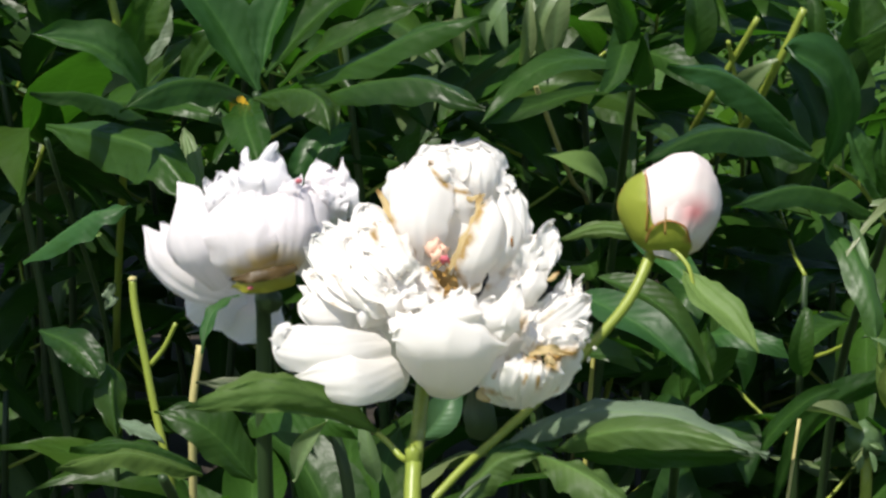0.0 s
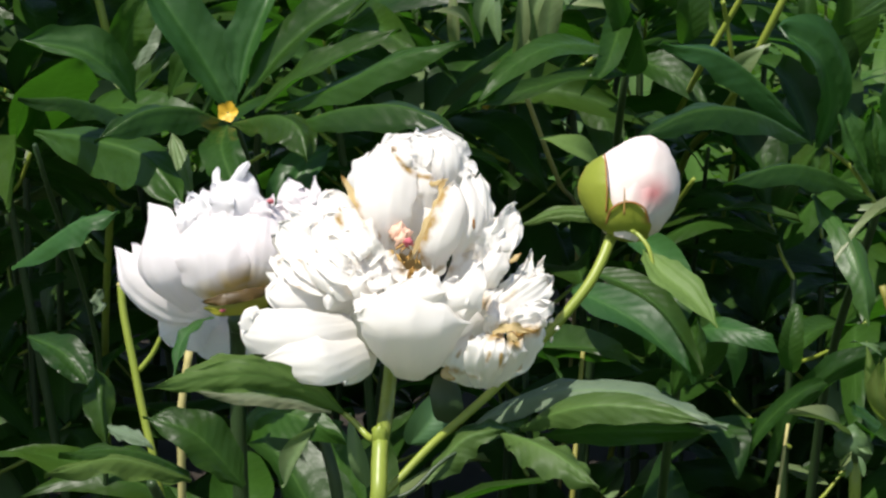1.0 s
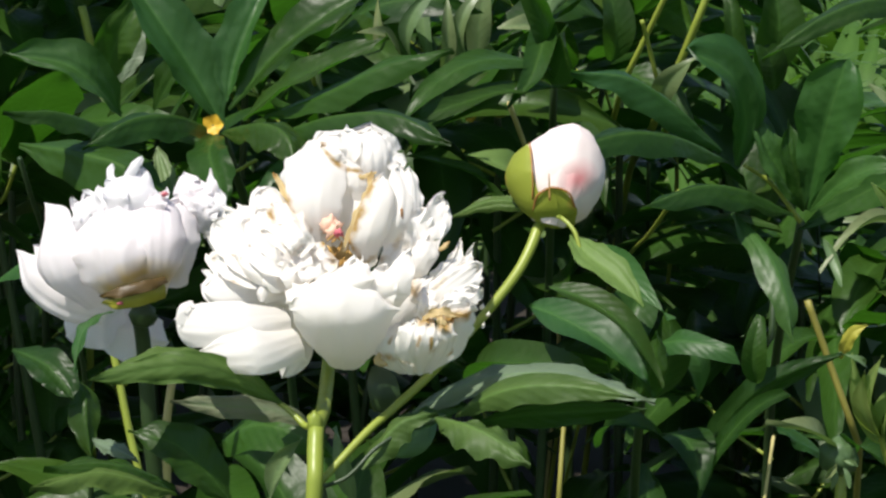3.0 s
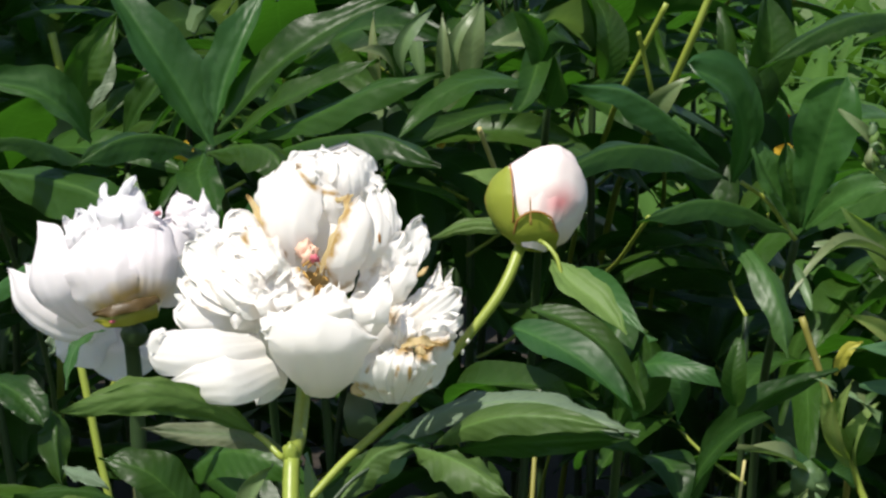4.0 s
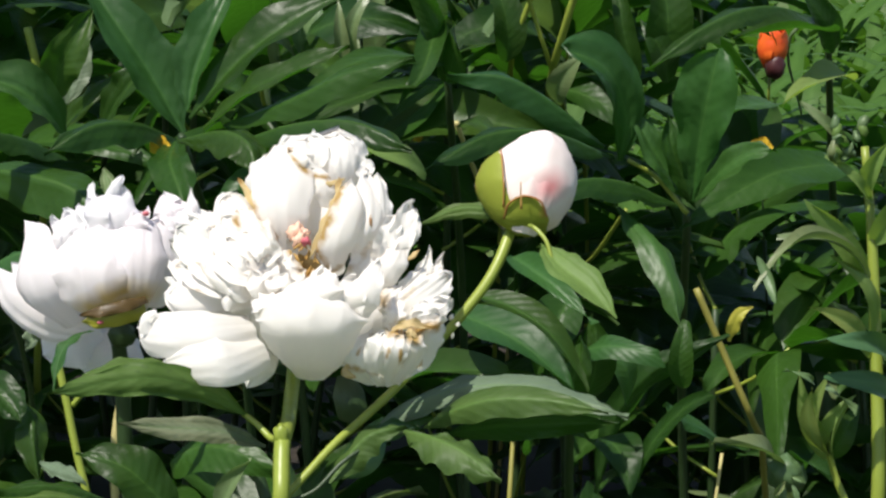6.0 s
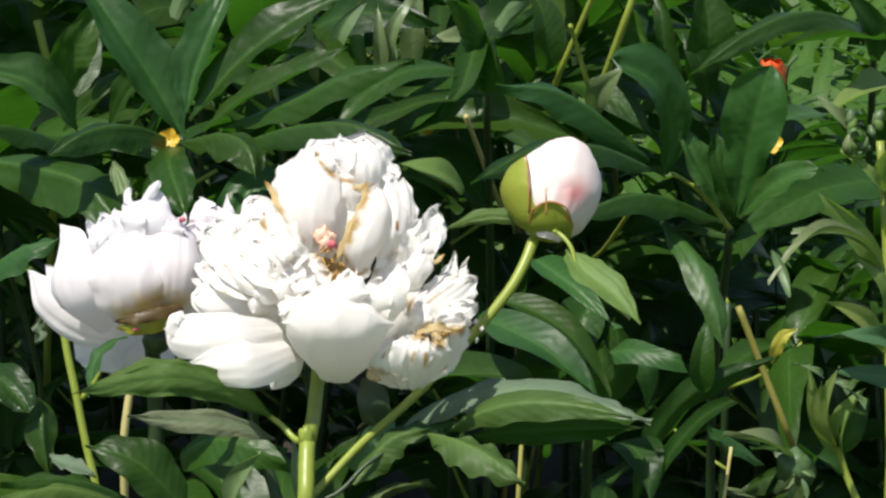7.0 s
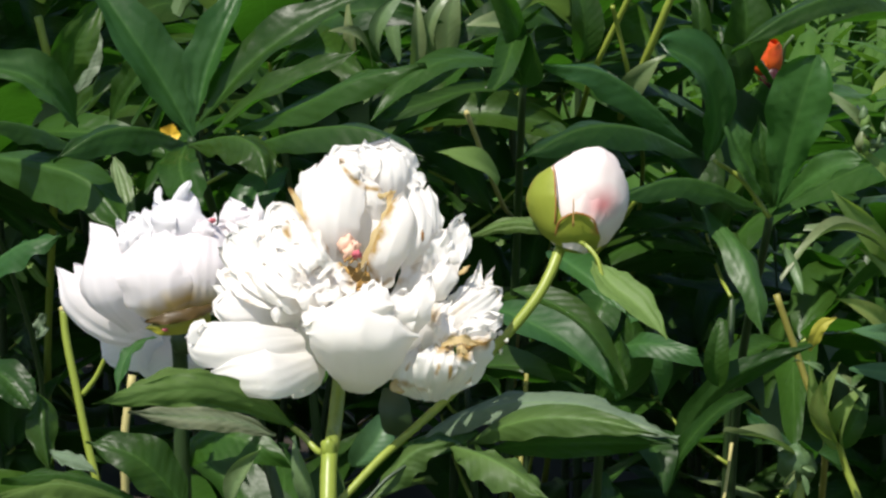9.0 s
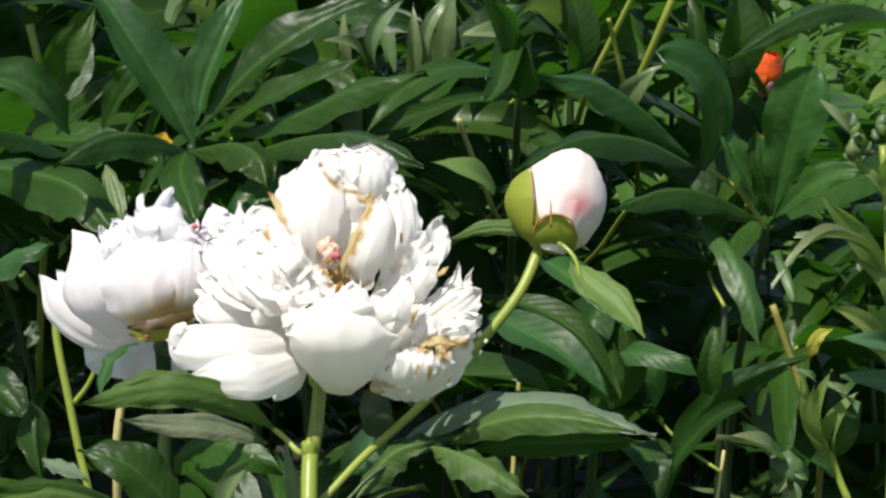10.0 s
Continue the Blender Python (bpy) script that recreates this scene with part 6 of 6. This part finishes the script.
def poppy():
    b = (0.445, 2.100, 0.0)
    t = thing("poppy", b, "orange-red poppy flower nodding behind the bed", "poppy")
    top = Vector((0.440, 1.972, 0.519))
    part("stem", tube([b, (0.455, 2.05, 0.3), top + Vector((0, 0.01, -0.04))], 0.003, 0.002, 7, b), STEM, t)
    for k in range(6):
        a = 2 * math.pi * k / 6 + 0.4
        out = Vector((math.cos(a), math.sin(a), 0))
        part("petal", blade(top + Vector((0, 0, -0.036)), top + out * 0.013 + Vector((0, 0, 0.024)), 0.040, out + Vector((0, 0, -0.2)), 0.013, 1.0, ruffle=0.006, outline=petal_outline, nu=8, nv=8, seed=k, origin=b), POPPY, t)
    part("calyx", lump(top + Vector((0.004, -0.010, -0.026)), 0.0135, 0.0125, 0.017, 0.2, 2, origin=b), POPPY_DARK, t)
    part("seed_head", tube([b, (0.50, 2.05, 0.4), top + Vector((0.024, 0.01, 0.012)), top + Vector((0.036, 0.01, 0.028))], 0.0012, 0.0026, 6, b), LEAF_PALE, t, "pale green bud stalk beside the flower")
    return t


def yellow_flower(base, top, size, name="buttercup"):
    t = thing(name, base, "small bright yellow flower among the leaves", "flower", "small yellow flowers")
    c = Vector(top)
    part("stem", tube([base, Vector(base).lerp(c, 0.5) + Vector((0.01, 0, 0)), c], 0.0012, 0.0008, 6, base), STEM_SHADED, t)
    for k in range(5):
        a = 2 * math.pi * k / 5
        out = RIGHT * math.cos(a) + UP * math.sin(a)
        part("petal", blade(c, c + out * size + FRONT * size * 0.3, size * 0.95, FRONT, 0.0, -0.6, outline=petal_outline, nu=4, nv=5, origin=base), YELLOW, t)
    return t


# ---- filling of the bed: shoots built once and copied ----
def filler_shoot(seed, height):
    rnd = random.Random(seed)
    s = thing("peony_shoot", (0, 0, 0), "leafy dark green peony shoot in the bed", "peony", "peony shoots")
    lean = Vector((rnd.uniform(-0.05, 0.05), rnd.uniform(-0.05, 0.05), 0))
    top = Vector((0, 0, height)) + lean
    part("stem", tube([(0, 0, 0), top * 0.5 + Vector((0.012, 0, 0)), top], 0.0050, 0.0026, 7, steps=4), STEM_SHADED, s)
    tall = height > 0.65
    tiers = 4 if tall else 6
    for tier in range(tiers):
        f = 0.80 + 0.20 * tier / 3 if tall else 0.34 + 0.66 * tier / 5
        node = top * f
        heading = tier * 2.4 + rnd.uniform(-0.4, 0.4)
        reach = 0.07 + 0.06 * (1 - f)
        out = Vector((math.cos(heading), math.sin(heading), 0.7)).normalized()
        hub = node + out * reach
        part("leaf_stalk", tube([node, node + out * reach * 0.5 + Vector((0, 0, -0.006)), hub], 0.0018, 0.0013, 5, steps=3), STEM, s)
        for k in range(9 if tall else 7):
            ang = heading + (k - 3) * 0.55 + rnd.uniform(-0.2, 0.2)
            rise = rnd.uniform(-0.25, 0.7) + (0.4 if tier == tiers - 1 else 0)
            d = Vector((math.cos(ang), math.sin(ang), rise)).normalized()
            size = rnd.uniform(0.105, 0.165) * (1.08 - 0.07 * abs(k - 3))
            start = hub - out * (0.05 if abs(k - 3) > 1 else 0.0) * rnd.random()
            geo = blade(start, start + d * size, size * rnd.uniform(0.32, 0.45), Vector((0, 0, 1)) + d * -0.3, rnd.uniform(0.006, 0.022), rnd.uniform(-0.7, 0.4), rnd.uniform(-0.3, 0.4), 0.009, rnd.uniform(-0.05, 0.01), leaf_outline, 6, 12, rnd.randint(0, 999), 0, 28.0, rnd.uniform(-1.3, 1.3))
            part("leaf", geo, LEAF if rnd.random() < 0.94 else LEAF_PALE, s)
    return s


def filler():
    """Shoots that fill the bed, dense in the middle, thinner towards its rim."""
    rnd = random.Random(77)
    kinds = [filler_shoot(200 + k, h) for k, h in enumerate((0.74, 0.70, 0.77, 0.52, 0.75, 0.48))]
    spots = []
    for row in range(7):
        y = 0.67 + row * 0.16
        for col in range(8):
            x = -0.58 + col * 0.165 + rnd.uniform(-0.05, 0.05) + (0.08 if row % 2 else 0)
            low = x > 0.30 and y > 0.8
            spots.append((x, y + rnd.uniform(-0.05, 0.05), 0.55 if low else 1.0))
    for row in range(5):
        y = 0.5 + row * 0.42
        for x in (-1.4, -1.05, -0.75, 0.78, 1.1, 1.45):
            if y < 1.5 or x < 0:
                spots.append((x + rnd.uniform(-0.08, 0.08), y + rnd.uniform(-0.08, 0.08), 0.95))
    for x in (-0.5, -0.2, 0.05):
        for y in (1.85, 2.15):
            spots.append((x + rnd.uniform(-0.08, 0.08), y + rnd.uniform(-0.08, 0.08), 1.0))
    for x in (-1.1, -0.8, 0.75, 1.0):
        for y in (-0.1, 0.2):
            spots.append((x + rnd.uniform(-0.05, 0.05), y + rnd.uniform(-0.06, 0.06), 0.9))
    for x, y in ((-0.82, 2.42), (-0.64, 2.50), (-0.48, 2.40), (-0.30, 2.52), (-0.12, 2.42), (0.06, 2.50), (-0.72, 2.12), (-0.92, 2.20), (-0.78, 1.82), (-0.60, 1.92), (-0.56, 1.58), (-0.48, 1.36), (-0.66, 1.72)):
        spots.append((x, y, 0.75))
    for x, y in ((-0.14, 0.46), (0.05, 0.38), (-0.06, 0.26), (0.0, 0.16), (-0.42, 0.80)):
        spots.append((x, y, 0.62))
    used = set()
    made = []
    for i, (x, y, f) in enumerate(spots):
        k = rnd.choice((3, 5)) if f < 0.8 else rnd.randrange(6)
        if x > 0.128 * (y + 1) and y > 0.5:
            k = rnd.choice((3, 5))
        m = pose(x, y, 0.02 - (1 - f) * 0.3, rnd.uniform(-5, 5), rnd.uniform(-5, 5), rnd.uniform(0, 360))
        if k not in used:
            used.add(k)
            kinds[k].matrix_basis = m
            made.append(kinds[k])
        else:
            made.append(copy_thing(kinds[k], m))
    return made


def far_grass():
    """Broad-bladed grass and weeds behind the bed, in one sheet of blades."""
    rnd = random.Random(3)
    verts, faces, uvs = [], [], []
    for _ in range(3800):
        x, y = rnd.uniform(-1.6, 2.4), rnd.uniform(1.9, 5.5)
        if x < 0.2 and y < 2.7:
            continue
        h = rnd.uniform(0.08, 0.34) * (1.2 if y > 3 else 1)
        a = rnd.uniform(0, 6.28)
        lean = Vector((math.cos(a), math.sin(a), 0)) * h * rnd.uniform(0.3, 1.0)
        side = Vector((-math.sin(a), math.cos(a), 0)) * rnd.uniform(0.008, 0.030)
        p = Vector((x, y, 0))
        k = len(verts)
        for f, w in ((0, 0.4), (0.35, 0.9), (0.65, 1.0), (0.88, 0.6)):
            c = p + Vector((0, 0, h * (f - 0.35 * f * f))) + lean * f * f
            verts += [c - side * w, c + side * w]
            uvs += [(0, f), (1, f)]
        verts.append(p + Vector((0, 0, h * 0.62)) + lean)
        uvs.append((0.5, 1))
        faces += [(k + q, k + q + 1, k + q + 3, k + q + 2) for q in (0, 2, 4)] + [(k + 6, k + 7, k + 8)]
    g = mesh_object("grass", verts, faces, GRASS, uvs)
    return tagged(g, "tall bright green grass and weeds behind the bed", "grass", kind="stuff")


bloom_plant = main_plant()
second = second_plant()
shoot_left = left_shoot()
left_low_shoot()
near_low_shoot()
shoot_centre = centre_shoot()
shoot_right = right_shoot()
shoot_low = middle_low_shoot()
shoot_upper = upper_right_shoot()
shoot_rear = rear_shoot()
weed = pale_weed()
pale_sprout()
curled_weed()
cut_stalk()
red_poppy = poppy()
stalk("dry_stalk", [(-0.150, 0.16, 0.0), (-0.148, 0.15, 0.3), (-0.157, 0.092, 0.628), (-0.153, 0.100, 0.660)], 0.0022, 0.0022, STRAW, "dry straw-coloured stalk standing among the leaves")
stalk("peony_stalk", [(-0.06, 0.13, 0.0), (-0.075, 0.037, 0.612), (-0.086, 0.046, 0.649)], 0.0036, 0.0028, STEM_SHADED, "greyish green stalk with shade put into its colour")
stalk("dry_stalk", [(0.125, 0.16, 0.0), (0.149, 0.127, 0.560), (0.156, 0.140, 0.610)], 0.0011, 0.0009, STRAW, "thin pale dry stalk")
green_stalks = [
    stalk("peony_stalk", [(0.10, 1.35, 0.0), (0.127, 0.953, 0.565), (0.128, 0.719, 0.661), (0.131, 0.599, 0.716), (0.147, 0.571, 0.770), (0.158, 0.569, 0.802)], 0.0032, 0.0026, STEM, "light green stalk among the leaves"),
    stalk("peony_stalk", [(0.06, 1.30, 0.0), (0.097, 0.905, 0.580), (0.099, 0.693, 0.679), (0.103, 0.602, 0.729), (0.115, 0.589, 0.760), (0.128, 0.577, 0.793)], 0.0024, 0.0020, STEM, "light green stalk among the leaves"),
    stalk("peony_stalk", [(0.16, 1.30, 0.0), (0.167, 0.905, 0.580), (0.137, 0.691, 0.673), (0.124, 0.600, 0.721), (0.114, 0.588, 0.756), (0.110, 0.581, 0.769)], 0.0020, 0.0016, STEM, "thin light green stalk among the leaves")]
stalk("dry_stalk", [(0.06, 1.25, 0.0), (0.073, 0.892, 0.529), (0.050, 0.677, 0.617), (0.038, 0.585, 0.661), (0.021, 0.526, 0.715)], 0.0018, 0.0018, STRAW, "pale dry stalk leaning among the leaves")
stalk("peony_stalk", [(0.02, 0.95, 0.0), (0.110, 0.738, 0.530), (0.122, 0.535, 0.626), (0.132, 0.463, 0.668)], 0.0015, 0.0015, STEM, "short yellow-green stalk leaning among the leaves")
stalk("dry_stalk", [(-0.34, 0.95, 0.02), (-0.33, 0.85, 0.4), (-0.277, 0.640, 0.715), (-0.273, 0.594, 0.739), (-0.279, 0.592, 0.771)], 0.0034, 0.003, STEM, "yellow-green stalk among the leaves")
yellow_flower((-0.11, 0.42, 0.0), (-0.1496, 0.2613, 0.7515), 0.0062)
yellow_flower((0.30, 0.86, 0.0), (0.2577, 0.7185, 0.6587), 0.0095)
stalk("peony_stalk", [(0.03, 0.30, 0.0), (0.0420, 0.0943, 0.5941), (0.0447, 0.1129, 0.6272), (0.0474, 0.1300, 0.6546)], 0.0014, 0.0012, OLIVE, "old yellow-brown stalk in the shade below the bloom")
yellow_flower((-0.03, 1.70, 0.0), (-0.006, 0.770, 0.658), 0.0045)
bed_shoots = filler()
far_grass()


# ---- wind ----
def sway(ob, base, rows):
    """Lean a plant about its foot: seconds, degrees to the right, degrees back, metres by which bending lowers or lifts it."""
    walk(ob, [(t, pose(base[0], base[1], base[2] + dz, rx, ry, 0)) for t, ry, rx, dz in rows])


def follow(ob, share, rows):
    """A neighbour that leans with the same gusts, by a share of their strength."""
    sway(ob, tuple(ob.location), [(t, ry * share, rx * share, dz * share) for t, ry, rx, dz in rows])


def rustle(ob, share, rows):
    """A shoot of the bed that keeps its own turn and trembles a little in the gusts."""
    rest = ob.matrix_basis.copy()
    foot = rest.to_translation()
    walk(ob, [(t, pose(foot.x, foot.y, foot.z, rx * share, ry * share, 0) @ Matrix.Translation(-foot) @ rest) for t, ry, rx, dz in rows])


def motions():
    bloom_plant_rows = (
        (0, 0.42, 1.43, -0.0052),
        (0.5, -0.71, -2.20, -0.0099),
        (1, -0.42, -0.06, -0.0041),
        (1.5, -1.67, -0.28, -0.0018),
        (2, -2.94, -2.46, -0.0033),
        (2.5, -3.29, -1.10, 0.0009),
        (2.7, -2.58, -1.88, -0.0044),
        (4, -1.99, 0.10, 0.0048),
        (4.5, -2.48, -1.66, 0.0066),
        (5, -4.04, -1.05, 0.0076),
        (5.5, -1.33, 0.09, 0.0088),
        (5.7, -1.85, -0.40, 0.0086),
        (6.8, -0.24, 0.21, 0.0051),
        (7, -1.04, -0.71, 0.0024),
        (7.5, -1.51, -0.31, 0.0024),
        (8, -0.00, -0.00, 0.0000),
        (8.5, -1.05, -0.71, -0.0002),
        (9, -0.25, 0.21, 0.0017),
        (9.5, -0.72, 0.04, 0.0010),
        (10, -0.67, -0.36, 0.0010),
    )
    sway(bloom_plant, (-0.1, 0.02, 0), bloom_plant_rows)
    second_rows = (
        (0, 0.28, -0.53, 0.0036),
        (0.5, -0.38, 2.10, -0.0114),
        (1, -0.25, 0.15, -0.0009),
        (1.5, -1.69, -0.03, 0.0005),
        (2, -2.76, 1.34, -0.0074),
        (2.5, -3.79, -0.00, 0.0010),
        (4, -2.75, -0.96, 0.0078),
        (4.5, -3.09, -0.45, 0.0039),
        (5, -5.09, -1.16, 0.0107),
        (5.5, -1.82, -1.08, 0.0085),
        (5.7, -2.48, -0.95, 0.0076),
        (7, -1.34, -0.19, 0.0016),
        (7.5, -1.86, -0.17, 0.0016),
        (8, -0.00, -0.00, 0.0000),
        (8.5, -1.28, 0.10, -0.0004),
        (9, -0.29, -0.02, 0.0002),
        (9.5, -0.80, 0.01, 0.0001),
        (10, -0.63, -0.09, 0.0007),
    )
    sway(second, (-0.115, 0.075, 0), second_rows)
    shoot_left_rows = (
        (0, -0.21, -0.87, 0.0084),
        (0.5, -0.41, 0.12, -0.0009),
        (1, -0.64, 0.04, -0.0002),
        (1.5, -0.53, 0.08, -0.0006),
        (2, 0.29, -0.23, 0.0020),
        (2.5, -0.57, -0.17, 0.0017),
        (4, 0.24, -0.44, 0.0039),
        (4.5, 0.95, -0.71, 0.0064),
        (5, 0.30, -0.84, 0.0079),
        (5.5, -0.77, -0.89, 0.0088),
        (5.7, -0.14, -0.87, 0.0084),
        (6.8, 0.09, -0.39, 0.0035),
        (7, -0.39, -0.34, 0.0031),
        (7.5, -0.25, -0.10, 0.0009),
        (8, -0.00, -0.00, 0.0000),
        (8.5, 0.05, -0.07, 0.0006),
        (9, 0.05, -0.06, 0.0005),
        (9.5, -0.16, -0.01, 0.0001),
        (10, 0.40, -0.11, 0.0009),
    )
    sway(shoot_left, (-0.12, 0.3, 0), shoot_left_rows)
    shoot_right_rows = (
        (0, 3.05, 1.45, -0.0093),
        (0.5, 1.98, -0.07, 0.0011),
        (1, 3.34, 0.14, -0.0001),
        (1.5, 1.07, -0.13, 0.0013),
        (2, 3.51, -0.56, 0.0059),
        (2.5, 0.20, 0.26, -0.0019),
        (4, 1.53, -0.10, 0.0012),
        (4.5, 2.66, -0.89, 0.0086),
        (5, -1.86, -1.44, 0.0123),
        (5.5, -2.68, -1.60, 0.0138),
        (7, -1.05, -0.06, 0.0003),
        (7.5, 0.55, 0.14, -0.0010),
        (8, -0.00, 0.00, -0.0000),
        (8.5, 0.87, 0.07, -0.0004),
        (9, 0.92, -0.39, 0.0034),
        (9.5, 0.16, -0.19, 0.0015),
        (10, 1.13, -0.23, 0.0021),
    )
    sway(shoot_right, (0.2, 0.35, 0), shoot_right_rows)
    weed_rows = (
        (0, -0.07, -0.07, 0.0005),
        (4, -0.07, -0.07, 0.0005),
        (4.5, -0.75, -0.14, 0.0008),
        (5, -0.54, -0.10, 0.0006),
        (5.5, -0.55, -0.13, 0.0009),
        (7, -0.36, -0.10, 0.0006),
        (7.5, -0.13, -0.03, 0.0002),
        (8, 0.00, -0.00, 0.0000),
        (8.5, 0.05, -0.00, 0.0000),
        (9, 0.06, -0.03, 0.0003),
        (9.5, 0.14, -0.00, 0.0001),
        (10, 0.02, -0.03, 0.0003),
    )
    sway(weed, (0.215, 0.12, 0), weed_rows)
    red_poppy_rows = (
        (0, 0.30, 0.40, -0.0700),
        (0.1, -3.07, 0.00, -0.0707),
        (0.2, -2.71, 0.00, -0.0251),
        (0.3, -2.68, 0.00, 0.0366),
        (0.4, -1.95, 0.00, 0.0178),
        (0.5, -1.29, 0.00, -0.0205),
        (0.6, -0.66, 0.00, -0.0107),
        (0.7, -0.46, 0.00, 0.0215),
        (0.8, -0.86, 0.00, 0.0608),
        (1.0, -0.63, 0.00, 0.0919),
        (1.4, 0.50, 0.35, -0.0700),
        (2.7, 0.60, 0.30, -0.0700),
        (4, 0.80, 0.20, -0.0800),
        (4.3, 1.60, 0.00, -0.0780),
        (4.5, 4.30, -0.91, 0.0077),
        (5, 3.01, -2.31, 0.0187),
        (5.5, 2.73, -2.51, 0.0204),
        (6.8, 0.74, -1.19, 0.0087),
        (7, 0.40, -0.80, -0.0260),
        (7.2, 0.05, -0.50, -0.0300),
        (7.5, -0.46, -0.17, 0.0010),
        (8, -0.00, 0.00, -0.0000),
        (8.5, -0.26, 1.07, -0.0069),
        (9, -0.39, 0.17, -0.0012),
        (9.5, -0.68, -0.06, 0.0002),
        (10, 0.77, 0.83, -0.0052),
    )
    sway(red_poppy, (0.445, 2.1, 0), red_poppy_rows)
    follow(shoot_upper, 1.1, shoot_right_rows)
    follow(shoot_rear, 1.0, shoot_right_rows)
    follow(shoot_centre, 0.9, shoot_right_rows)
    follow(shoot_low, 0.35, shoot_right_rows)
    for s in green_stalks:
        follow(s, 1.1, shoot_right_rows)
    for i, s in enumerate(bed_shoots):
        if -0.5 < s.location.x < 0.5 and s.location.y < 1.1:
            rustle(s, 0.10 + 0.05 * (i % 4), shoot_left_rows if s.location.x < 0 else shoot_right_rows)


motions()
